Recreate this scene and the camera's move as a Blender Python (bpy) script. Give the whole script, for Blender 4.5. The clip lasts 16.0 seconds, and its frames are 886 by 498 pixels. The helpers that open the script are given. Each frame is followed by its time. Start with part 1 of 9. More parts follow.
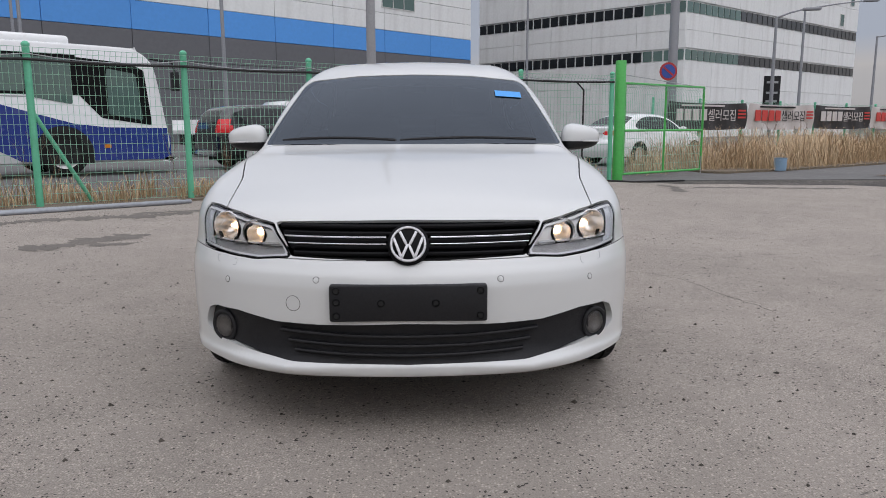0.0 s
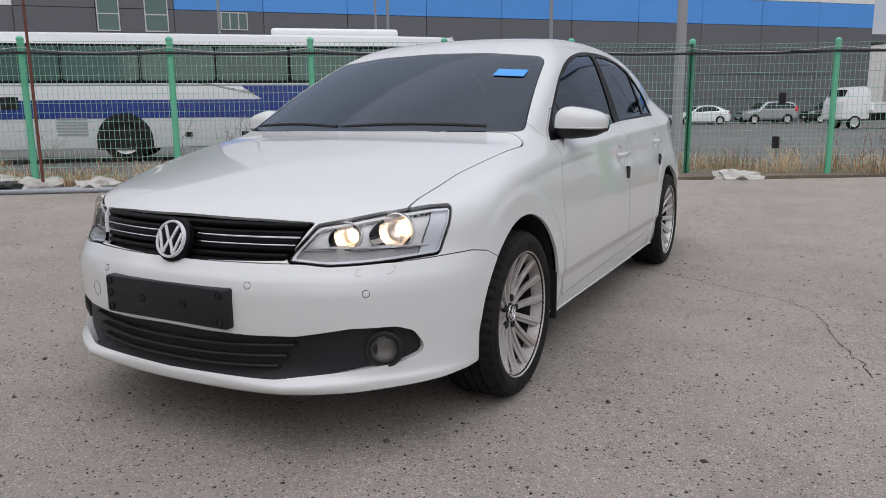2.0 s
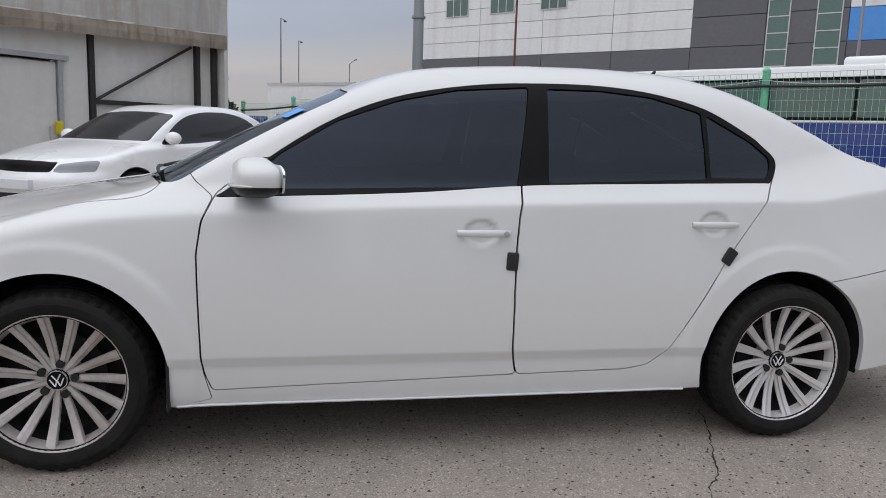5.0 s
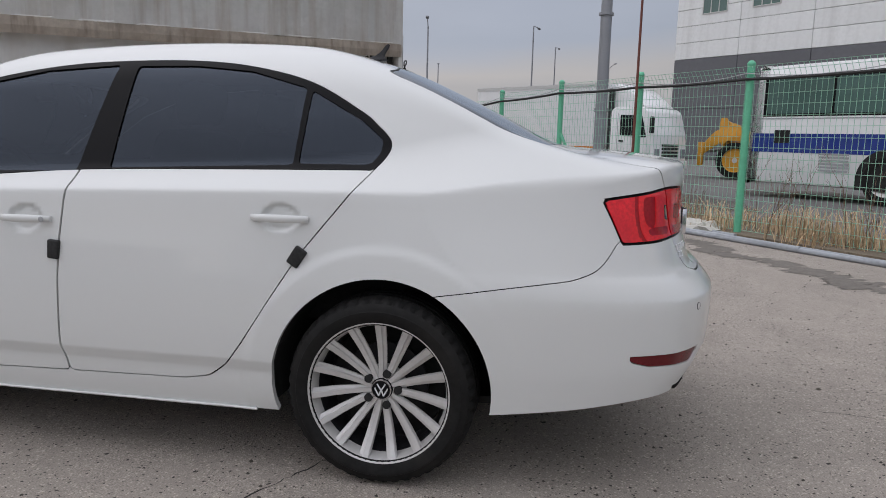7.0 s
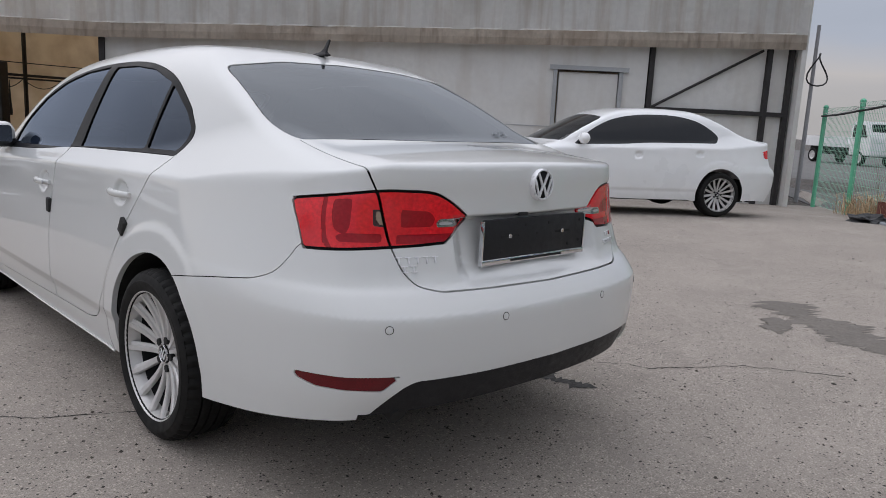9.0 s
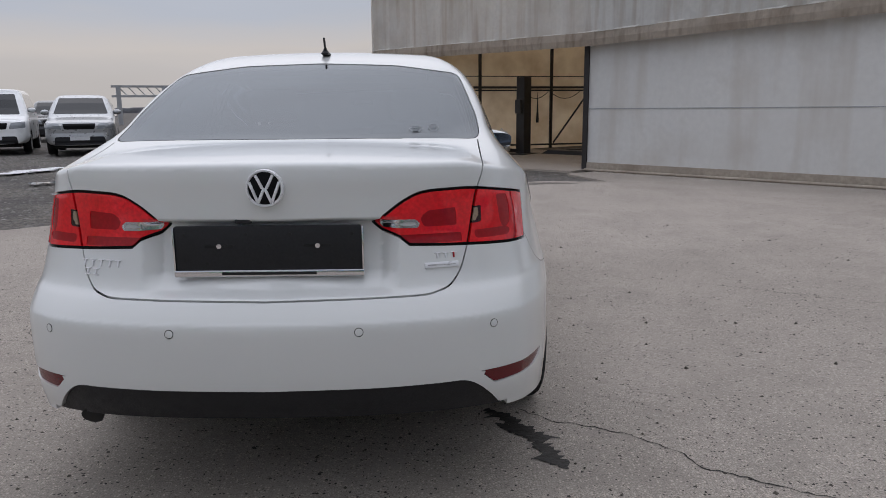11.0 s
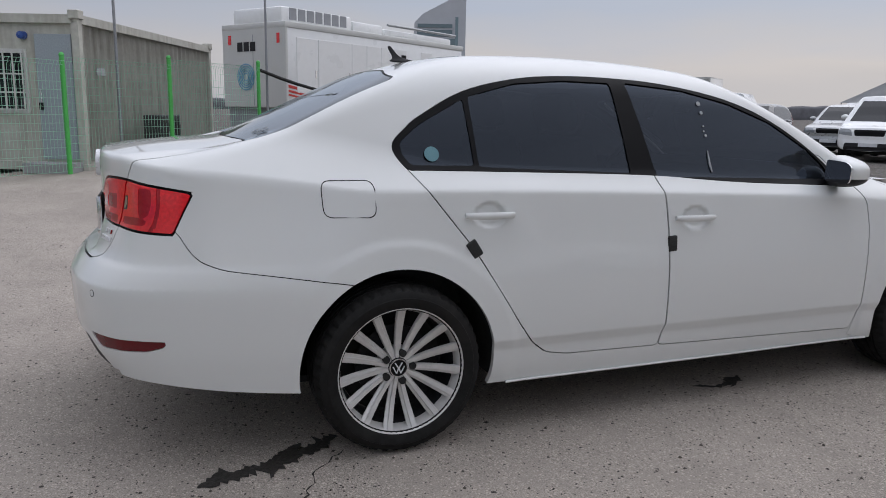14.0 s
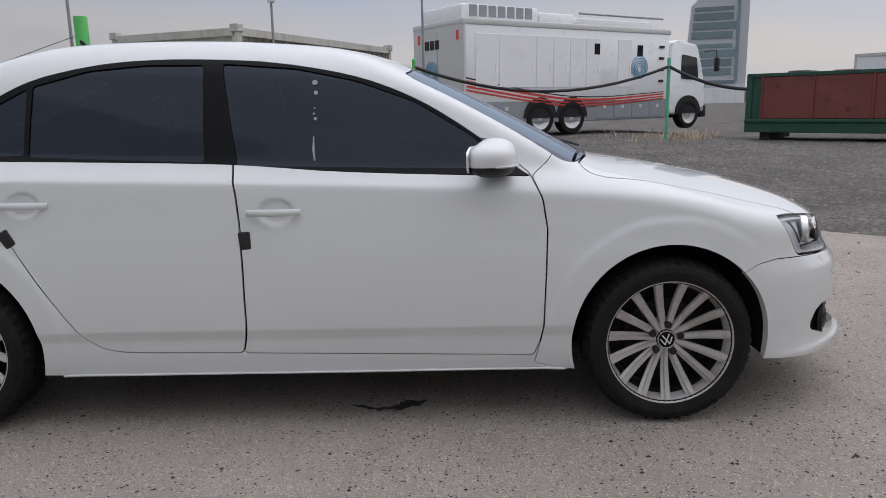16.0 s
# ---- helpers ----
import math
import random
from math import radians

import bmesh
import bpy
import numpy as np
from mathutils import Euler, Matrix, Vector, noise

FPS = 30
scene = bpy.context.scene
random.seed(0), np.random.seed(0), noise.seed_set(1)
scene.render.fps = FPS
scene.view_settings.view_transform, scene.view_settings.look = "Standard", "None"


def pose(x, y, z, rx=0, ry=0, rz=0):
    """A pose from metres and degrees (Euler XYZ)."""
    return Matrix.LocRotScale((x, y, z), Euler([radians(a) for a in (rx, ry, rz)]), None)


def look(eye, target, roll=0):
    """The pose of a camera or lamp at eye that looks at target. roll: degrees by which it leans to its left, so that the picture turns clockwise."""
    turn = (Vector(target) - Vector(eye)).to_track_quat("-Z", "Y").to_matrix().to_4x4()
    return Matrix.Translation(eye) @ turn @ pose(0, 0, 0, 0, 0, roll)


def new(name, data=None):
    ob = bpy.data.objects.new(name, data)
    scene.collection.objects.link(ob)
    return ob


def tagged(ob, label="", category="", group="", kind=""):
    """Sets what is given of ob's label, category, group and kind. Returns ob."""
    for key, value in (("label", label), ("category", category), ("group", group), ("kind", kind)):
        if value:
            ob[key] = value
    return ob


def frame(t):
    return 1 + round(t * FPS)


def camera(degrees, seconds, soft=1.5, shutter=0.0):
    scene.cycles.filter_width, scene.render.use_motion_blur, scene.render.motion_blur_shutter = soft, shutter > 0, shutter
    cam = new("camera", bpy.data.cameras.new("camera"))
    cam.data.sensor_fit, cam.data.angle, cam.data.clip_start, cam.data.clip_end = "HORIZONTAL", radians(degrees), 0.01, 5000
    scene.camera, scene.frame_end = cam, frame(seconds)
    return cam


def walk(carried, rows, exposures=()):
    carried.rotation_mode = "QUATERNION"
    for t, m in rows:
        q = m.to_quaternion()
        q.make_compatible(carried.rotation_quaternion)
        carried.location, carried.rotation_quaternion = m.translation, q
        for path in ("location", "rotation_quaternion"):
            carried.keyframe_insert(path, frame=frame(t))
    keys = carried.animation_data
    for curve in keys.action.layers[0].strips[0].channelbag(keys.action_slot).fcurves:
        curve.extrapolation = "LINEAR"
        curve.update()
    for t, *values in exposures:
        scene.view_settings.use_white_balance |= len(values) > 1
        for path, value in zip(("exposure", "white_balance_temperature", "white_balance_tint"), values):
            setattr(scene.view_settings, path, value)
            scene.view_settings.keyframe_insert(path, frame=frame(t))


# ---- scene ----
cam = camera(62.8, 16.0, soft=0.9)
PATH = [
    (0, (0.067, -2.303, 1.03), (0.107, -0.33, 0.703), -0.2),
    (0.5, (0.472, -2.254, 1.055), (0.332, -0.288, 0.715), -1.6),
    (1, (0.892, -2.077, 1.04), (0.518, -0.147, 0.671), -1.9),
    (1.5, (1.368, -1.848, 1.038), (0.719, 0.006, 0.665), -1.2),
    (2, (1.797, -1.518, 1.031), (0.881, 0.222, 0.664), -0.6),
    (2.5, (2.251, -1.122, 1.062), (1.075, 0.455, 0.703), -0.2),
    (3, (2.621, -0.667, 1.067), (1.198, 0.695, 0.721), 0.2),
    (3.2, (2.744, -0.478, 1.076), (1.217, 0.771, 0.745), 0.3),
    (5.3, (3.312, 2.055, 1.131), (1.354, 2.334, 0.833), 1.9),
    (5.5, (3.29, 2.312, 1.129), (1.324, 2.524, 0.831), 1.8),
    (6, (3.196, 2.923, 1.111), (1.221, 3.008, 0.809), 1.4),
    (6.5, (3.108, 3.538, 1.12), (1.131, 3.432, 0.832), 1.3),
    (7, (3.001, 4.093, 1.111), (1.052, 3.759, 0.81), 1.5),
    (7.5, (2.866, 4.663, 1.135), (0.979, 4.081, 0.823), 2.0),
    (8, (2.643, 5.165, 1.149), (0.871, 4.298, 0.821), 2.4),
    (8.2, (2.523, 5.351, 1.16), (0.81, 4.374, 0.826), 2.7),
    (10.3, (0.393, 6.531, 1.188), (-0.14, 4.638, 0.823), 1.1),
    (10.5, (0.149, 6.553, 1.2), (-0.232, 4.625, 0.828), 0.7),
    (11, (-0.461, 6.478, 1.193), (-0.479, 4.515, 0.814), -0.5),
    (11.5, (-1.086, 6.352, 1.202), (-0.74, 4.423, 0.805), -0.7),
    (12, (-1.633, 6.086, 1.192), (-0.912, 4.268, 0.776), -0.6),
    (12.5, (-2.132, 5.731, 1.187), (-1.034, 4.11, 0.778), 0.4),
    (13, (-2.555, 5.294, 1.205), (-1.148, 3.929, 0.809), 1.2),
    (13.5, (-2.946, 4.814, 1.209), (-1.281, 3.774, 0.825), 1.4),
    (14, (-3.186, 4.27, 1.213), (-1.351, 3.57, 0.839), 1.1),
    (14.5, (-3.37, 3.675, 1.206), (-1.449, 3.273, 0.824), 0.6),
    (15, (-3.429, 3.021, 1.189), (-1.48, 2.8, 0.8), -0.0),
    (15.5, (-3.44, 2.355, 1.175), (-1.481, 2.27, 0.782), -0.5),
    (16, (-3.384, 1.676, 1.172), (-1.423, 1.697, 0.783), -1.1),
]
walk(cam, [(t, look(eye, target, roll)) for t, eye, target, roll in PATH],
     [(0, .06, 6580, 14), (2.5, .08, 6600, 14), (5.5, .10, 6600, 14), (7, .0, 6600, 14), (8, .03, 6560, 14), (10.5, -.05, 6450, 14), (12, -.12, 6380, 14), (14, .06, 6420, 14), (15, .10, 6480, 14), (16, .14, 6500, 14)])

# ---- world and light ----
def overcast_world():
    w = bpy.data.worlds.new("overcast_sky")
    w.use_nodes = True
    nt = w.node_tree
    nt.nodes.clear()
    out = nt.nodes.new("ShaderNodeOutputWorld")
    bg = nt.nodes.new("ShaderNodeBackground")
    sky = nt.nodes.new("ShaderNodeTexSky")
    sky.sky_type = 'NISHITA'
    sky.sun_disc = False
    sky.sun_elevation = radians(63)
    sky.sun_rotation = radians(150)
    sky.air_density, sky.dust_density, sky.ozone_density = 1.0, 3.0, 2.0
    gain = nt.nodes.new("ShaderNodeVectorMath")
    gain.operation = 'SCALE'
    gain.inputs["Scale"].default_value = 0.10
    nt.links.new(sky.outputs[0], gain.inputs[0])
    co = nt.nodes.new("ShaderNodeTexCoord")
    mp = nt.nodes.new("ShaderNodeMapping")
    mp.inputs["Scale"].default_value = (1.0, 1.0, 5.0)
    nt.links.new(co.outputs["Generated"], mp.inputs[0])
    nz = nt.nodes.new("ShaderNodeTexNoise")
    nz.inputs["Scale"].default_value = 1.6
    nz.inputs["Detail"].default_value = 5.0
    nz.inputs["Roughness"].default_value = 0.5
    nt.links.new(mp.outputs[0], nz.inputs["Vector"])
    ramp = nt.nodes.new("ShaderNodeValToRGB")
    ramp.color_ramp.elements[0].position, ramp.color_ramp.elements[0].color = 0.30, (.8, .8, .8, 1)
    ramp.color_ramp.elements[1].position, ramp.color_ramp.elements[1].color = 0.62, (1, 1, 1, 1)
    nt.links.new(nz.outputs["Fac"], ramp.inputs[0])
    # cloud colour: warm low down, cool grey higher up, brightest overhead and towards the veiled sun
    sep = nt.nodes.new("ShaderNodeSeparateXYZ")
    nt.links.new(co.outputs["Generated"], sep.inputs[0])
    grade = nt.nodes.new("ShaderNodeValToRGB")
    e = grade.color_ramp.elements
    e[0].position, e[0].color = 0.0, (.60, .595, .59, 1)
    e[1].position, e[1].color = 1.0, (1.0, 1.05, 1.14, 1)
    for at, c in ((.06, (.61, .605, .605)), (.085, (.66, .645, .63)), (.135, (.52, .58, .67)), (.25, (.56, .62, .72)), (.42, (.78, .83, .92))):
        k = grade.color_ramp.elements.new(at)
        k.color = (*c, 1)
    drift = nt.nodes.new("ShaderNodeMath")
    drift.operation = 'MULTIPLY_ADD'
    drift.inputs[1].default_value, drift.inputs[2].default_value = .16, -.08
    nt.links.new(nz.outputs["Fac"], drift.inputs[0])
    level = nt.nodes.new("ShaderNodeMath")
    level.operation = 'ADD'
    nt.links.new(sep.outputs["Z"], level.inputs[0])
    nt.links.new(drift.outputs[0], level.inputs[1])
    nt.links.new(level.outputs[0], grade.inputs[0])
    toward = nt.nodes.new("ShaderNodeMapRange")
    toward.inputs[1].default_value, toward.inputs[2].default_value = -1.0, 1.0
    toward.inputs[3].default_value, toward.inputs[4].default_value = 1.18, .92
    nt.links.new(sep.outputs["Y"], toward.inputs[0])
    hue = nt.nodes.new("ShaderNodeValToRGB")
    h = hue.color_ramp.elements
    h[0].position, h[0].color = .05, (1.03, 1.0, .955, 1)
    h[1].position, h[1].color = .45, (.985, 1.0, 1.02, 1)
    half = nt.nodes.new("ShaderNodeMath")
    half.operation = 'MULTIPLY_ADD'
    half.inputs[1].default_value, half.inputs[2].default_value = .5, .5
    nt.links.new(sep.outputs["Y"], half.inputs[0])
    nt.links.new(half.outputs[0], hue.inputs[0])
    tone = nt.nodes.new("ShaderNodeVectorMath")
    tone.operation = 'MULTIPLY'
    nt.links.new(grade.outputs[0], tone.inputs[0])
    nt.links.new(hue.outputs[0], tone.inputs[1])
    lit = nt.nodes.new("ShaderNodeVectorMath")
    lit.operation = 'SCALE'
    nt.links.new(tone.outputs[0], lit.inputs[0])
    
    # the veiled sun: a wide soft brightening of the cloud
    aim = nt.nodes.new("ShaderNodeVectorMath")
    aim.operation = 'DOT_PRODUCT'
    aim.inputs[1].default_value = Vector((8, -13, 30)).normalized()
    nt.links.new(co.outputs["Generated"], aim.inputs[0])
    near_sun = nt.nodes.new("ShaderNodeMath")
    near_sun.operation = 'MULTIPLY_ADD'
    near_sun.inputs[1].default_value, near_sun.inputs[2].default_value = .5, .5
    nt.links.new(aim.outputs["Value"], near_sun.inputs[0])
    fall = nt.nodes.new("ShaderNodeMath")
    fall.operation = 'POWER'
    fall.inputs[1].default_value = 10.0
    nt.links.new(near_sun.outputs[0], fall.inputs[0])
    bloom = nt.nodes.new("ShaderNodeMath")
    bloom.operation = 'MULTIPLY_ADD'
    bloom.inputs[1].default_value = 1.5
    nt.links.new(fall.outputs[0], bloom.inputs[0])
    nt.links.new(toward.outputs[0], bloom.inputs[2])
    nt.links.new(bloom.outputs[0], lit.inputs["Scale"])
    mix = nt.nodes.new("ShaderNodeMix")
    mix.data_type = 'RGBA'
    nt.links.new(ramp.outputs[0], mix.inputs[0])
    nt.links.new(gain.outputs[0], mix.inputs[6])
    nt.links.new(lit.outputs[0], mix.inputs[7])
    nt.links.new(mix.outputs[2], bg.inputs["Color"])
    bg.inputs["Strength"].default_value = 0.71
    nt.links.new(bg.outputs[0], out.inputs[0])
    scene.world = w


overcast_world()
sun_data = bpy.data.lights.new("sun", 'SUN')
sun_data.energy, sun_data.angle, sun_data.color = 0.5, radians(150), (1.0, .96, .9)
sun = new("sun", sun_data)
sun.matrix_world = look((0, 0, 30), (-8, 13, 0))

# ---- materials ----
def mat(name, color, rough=.6, metal=0.0, vary=.12, scale=6.0, bump=0.0, bump_scale=60.0, coat=0.0, stain=0.0, stain_scale=.8,
        stain_color=None, island=0.0, streak=None, speck=0.0, speck_scale=90.0, speck_color=(.03, .028, .026), spec=.5, per_object=0.0):
    """A surface with fine and broad variation of its colour, gloss and relief, in metres of the object's own space."""
    m = bpy.data.materials.new(name)
    m.use_nodes = True
    nt = m.node_tree
    n, ln = nt.nodes, nt.links
    b = n["Principled BSDF"]
    b.inputs["Roughness"].default_value = rough
    b.inputs["Metallic"].default_value = metal
    b.inputs["Coat Weight"].default_value = coat
    b.inputs["Coat Roughness"].default_value = .03
    b.inputs["Specular IOR Level"].default_value = spec
    co = n.new("ShaderNodeTexCoord")
    vec = co.outputs["Object"]

    def noise_at(sc, detail=4, stretch=None):
        t = n.new("ShaderNodeTexNoise")
        t.inputs["Scale"].default_value = sc
        t.inputs["Detail"].default_value = detail
        if stretch:
            mp = n.new("ShaderNodeMapping")
            mp.inputs["Scale"].default_value = stretch
            ln.new(vec, mp.inputs[0])
            ln.new(mp.outputs[0], t.inputs["Vector"])
        else:
            ln.new(vec, t.inputs["Vector"])
        return t.outputs["Fac"]

    def span(v, lo, hi, a, c):
        r = n.new("ShaderNodeMapRange")
        r.inputs[1].default_value, r.inputs[2].default_value, r.inputs[3].default_value, r.inputs[4].default_value = lo, hi, a, c
        ln.new(v, r.inputs[0])
        return r.outputs[0]

    def blend(fac, a, c, mode='MIX'):
        x = n.new("ShaderNodeMix")
        x.data_type, x.blend_type = 'RGBA', mode
        for sock, val in ((x.inputs[0], fac), (x.inputs[6], a), (x.inputs[7], c)):
            if isinstance(val, (int, float)):
                sock.default_value = val
            elif isinstance(val, tuple):
                sock.default_value = (*val[:3], 1)
            else:
                ln.new(val, sock)
        return x.outputs[2]

    col = tuple(color)
    dark = tuple(c * (1 - vary) for c in color)
    lite = tuple(min(1, c * (1 + vary)) for c in color)
    if vary:
        fine = noise_at(scale * 7, 5)
        broad = noise_at(scale * .35, 3)
        col = blend(span(fine, .3, .7, 0, 1), dark, lite)
        col = blend(span(broad, .35, .65, 0, .6), col, tuple(c * (1 - vary * .8) for c in color))
    if stain:
        st = noise_at(stain_scale, 6)
        col = blend(span(st, .5, .72, 0, stain), col, stain_color or tuple(c * .45 for c in color))
    if streak:
        amount, sc, scol, stretch = streak
        st = noise_at(sc, 5, stretch)
        col = blend(span(st, .48, .7, 0, amount), col, scol)
    if speck:
        v = n.new("ShaderNodeTexVoronoi")
        v.inputs["Scale"].default_value = speck_scale
        ln.new(vec, v.inputs["Vector"])
        keep = span(noise_at(speck_scale * .31, 2), .5, .62, 0, 1)
        dot = span(v.outputs["Distance"], .12, .26, speck, 0)
        mul = n.new("ShaderNodeMath")
        mul.operation = 'MULTIPLY'
        ln.new(keep, mul.inputs[0])
        ln.new(dot, mul.inputs[1])
        col = blend(mul.outputs[0], col, speck_color)
    if island:
        g = n.new("ShaderNodeNewGeometry")
        col = blend(span(g.outputs["Random Per Island"], 0, 1, 0, island), col, tuple(c * .35 for c in color))
    if per_object:
        oi = n.new("ShaderNodeObjectInfo")
        col = blend(span(oi.outputs["Random"], 0, 1, 0, per_object), col, tuple(c * .45 for c in color))
    if isinstance(col, tuple):
        b.inputs["Base Color"].default_value = (*col[:3], 1)
    else:
        ln.new(col, b.inputs["Base Color"])
    if vary:
        ln.new(span(noise_at(scale * 2, 4), .3, .7, max(.02, rough * .85), min(1, rough * 1.15)), b.inputs["Roughness"])
    if bump:
        bp = n.new("ShaderNodeBump")
        bp.inputs["Strength"].default_value = 1.0
        bp.inputs["Distance"].default_value = bump
        ln.new(noise_at(bump_scale, 6), bp.inputs["Height"])
        ln.new(bp.outputs[0], b.inputs["Normal"])
    return m


def glass_mat(name, tint, through_share=.6, rough=.0, ior=1.55, sheen=(.95, .96, 1)):
    """A thin pane: it lets tinted light straight through and mirrors by Fresnel."""
    m = bpy.data.materials.new(name)
    m.use_nodes = True
    n, ln = m.node_tree.nodes, m.node_tree.links
    n.clear()
    out, mix = n.new("ShaderNodeOutputMaterial"), n.new("ShaderNodeMixShader")
    clear, gloss, fr = n.new("ShaderNodeBsdfTransparent"), n.new("ShaderNodeBsdfGlossy"), n.new("ShaderNodeFresnel")
    clear.inputs[0].default_value = (*(c * through_share for c in tint), 1)
    gloss.inputs["Roughness"].default_value = rough
    gloss.inputs[0].default_value = (*sheen, 1)
    fr.inputs[0].default_value = ior
    ln.new(fr.outputs[0], mix.inputs[0])
    ln.new(clear.outputs[0], mix.inputs[1])
    ln.new(gloss.outputs[0], mix.inputs[2])
    ln.new(mix.outputs[0], out.inputs[0])
    return m


def glow_mat(name, color, power):
    m = bpy.data.materials.new(name)
    m.use_nodes = True
    b = m.node_tree.nodes["Principled BSDF"]
    b.inputs["Base Color"].default_value = (*color, 1)
    b.inputs["Emission Color"].default_value = (*color, 1)
    b.inputs["Emission Strength"].default_value = power
    return m


M_PAINT = mat("white_car_paint", (.665, .675, .665), .30, vary=0, stain=.05, stain_scale=1.3, stain_color=(.58, .575, .55), spec=.25, coat=1.0)
M_BLACK_GLOSS = mat("gloss_black_trim", (.005, .005, .006), .4, vary=.1, scale=4, spec=.12)
# black plastic; on the wheel barrel and brake disc it is painted shade
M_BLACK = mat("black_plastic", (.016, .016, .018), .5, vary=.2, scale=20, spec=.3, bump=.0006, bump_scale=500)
# also on the added disc that darkens the gaps between the spokes
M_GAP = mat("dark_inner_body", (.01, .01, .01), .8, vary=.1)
M_RUBBER = mat("tyre_rubber", (.009, .0088, .0086), .72, vary=.25, scale=12, stain=.2, stain_scale=7, stain_color=(.04, .036, .032), spec=.25)
M_CHROME = mat("chrome", (.75, .75, .77), .12, 1.0, vary=.03)
M_ALLOY = mat("silver_alloy", (.62, .61, .60), .36, .3, vary=.06, scale=8, stain=.3, stain_scale=9, stain_color=(.36, .32, .29))
M_ALLOY_DUSTY = mat("alloy_with_brake_dust", (.50, .475, .455), .42, .3, vary=.12, scale=8, stain=.55, stain_scale=8, stain_color=(.25, .19, .16))
M_STEEL = mat("bare_steel", (.22, .21, .20), .45, .9, vary=.2, scale=10)
M_TINT = glass_mat("dark_tinted_glass", (.85, .9, 1.0), .09, ior=1.5, sheen=(.74, .86, 1.06))
M_CLEAR = glass_mat("clear_lens", (1, 1, 1), .97, ior=1.38)
M_SEAT = mat("dark_cloth", (.02, .02, .022), .85, vary=.15, scale=30)
M_SILVER = mat("lamp_reflector", (.86, .86, .84), .3, .0, vary=.05, scale=10)
M_REDLENS = mat("red_lens", (.78, .010, .018), .2, vary=.2, scale=14, stain=.4, stain_scale=5, stain_color=(.42, .004, .010), coat=.7, spec=.35)
M_REDDARK = mat("dark_red_lens", (.34, .005, .011), .2, vary=.2, scale=14, coat=.25, spec=.35)
M_WARM = glow_mat("lit_bulb", (1.0, .66, .36), 7.0)
M_PAD = mat("black_foam", (.02, .02, .02), .8, vary=.2, scale=60)
M_STICKER = mat("blue_sticker", (.05, .36, .86), .4, vary=.06, scale=20)
M_WHITEPRINT = mat("white_print", (.72, .74, .76), .5, vary=.05)
M_GREYPRINT = mat("grey_print", (.35, .36, .37), .5, vary=.05)
M_BOWL = mat("lamp_bowl_silver", (.80, .79, .77), .16, .7, vary=.08, scale=30)
M_BEZEL = mat("pale_lamp_bezel", (.78, .79, .80), .25, vary=.04, scale=30, coat=.5)
M_MARKER = mat("grey_marker_lens", (.70, .73, .76), .2, vary=.08, scale=30, coat=.6)
M_LAMPDARK = mat("grey_lamp_trim", (.40, .40, .40), .3, vary=.15, scale=30)
M_SMOKEY = mat("smoked_indicator_lens", (.33, .24, .17), .14, vary=.25, scale=40, coat=.6)
M_REDEDGE = mat("deep_red_black_edge", (.035, .006, .008), .2, vary=.2, scale=20, coat=.6)
M_FILM = mat("faded_film_sticker", (.34, .36, .38), .4, vary=.2, scale=60)
M_BADGE = mat("satin_chrome", (.78, .78, .80), .3, .2, vary=.04, scale=40)
M_REFLECTOR = mat("deep_red_reflector", (.13, .004, .008), .2, vary=.3, scale=40, coat=.25, spec=.3)
M_SCREEN = glass_mat("tinted_screen_glass", (.85, .9, 1.0), .10, ior=1.66, sheen=(.78, .89, 1.03))
M_REARGLASS = glass_mat("tinted_rear_glass", (.85, .9, 1.0), .10, ior=1.88, sheen=(.90, .96, 1.02))

# ---- mesh helpers ----
def mesh_ob(name, V, F, material, parent=None, label="", smooth=True, normals=None):
    me = bpy.data.meshes.new(name)
    V, F = np.asarray(V, np.float32), np.asarray(F, np.int32)
    me.vertices.add(len(V))
    me.vertices.foreach_set("co", V.ravel())
    me.loops.add(F.size)
    me.loops.foreach_set("vertex_index", F.ravel())
    me.polygons.add(len(F))
    me.polygons.foreach_set("loop_start", np.arange(0, F.size, F.shape[1], dtype=np.int32))
    me.update(calc_edges=True)
    me.materials.append(material)
    if smooth:
        me.polygons.foreach_set("use_smooth", [True] * len(me.polygons))
    me.update()
    if normals is not None:
        me.normals_split_custom_set_from_vertices(np.asarray(normals, np.float32).tolist())
    ob = new(name, me)
    ob.parent = parent
    if label:
        ob["label"] = label
    return ob


def part(name, bm, material, parent=None, label="", smooth=False, at=None, angle=35):
    """One bmesh as one mesh object under a thing or a part."""
    me = bpy.data.meshes.new(name)
    bm.to_mesh(me)
    bm.free()
    me.materials.append(material)
    if smooth:
        me.polygons.foreach_set("use_smooth", [True] * len(me.polygons))
        me.update()
        me.set_sharp_from_angle(angle=radians(angle))
    ob = new(name, me)
    ob.parent = parent
    if at is not None:
        ob.matrix_local = at
    if label:
        ob["label"] = label
    return ob


def again(ob, name, parent, at):
    """The same mesh once more, as a part of its own."""
    o = new(name, ob.data)
    o.parent, o.matrix_local = parent, at
    return o


def thing(name, at, label, category, group="", kind=""):
    e = new(name)
    e.empty_display_size = .2
    e.matrix_world = at
    return tagged(e, label, category, group, kind)


def box(x0, x1, y0, y1, z0, z1, bevel=0.0, seg=2, bm=None):
    own = bm is None
    b = bmesh.new()
    bmesh.ops.create_cube(b, size=1)
    for v in b.verts:
        v.co = Vector(((x0 + x1) / 2 + v.co.x * (x1 - x0), (y0 + y1) / 2 + v.co.y * (y1 - y0), (z0 + z1) / 2 + v.co.z * (z1 - z0)))
    if bevel:
        bmesh.ops.bevel(b, geom=b.edges[:], offset=bevel, segments=seg, affect='EDGES', profile=.5)
    if own:
        return b
    return merge(bm, b)


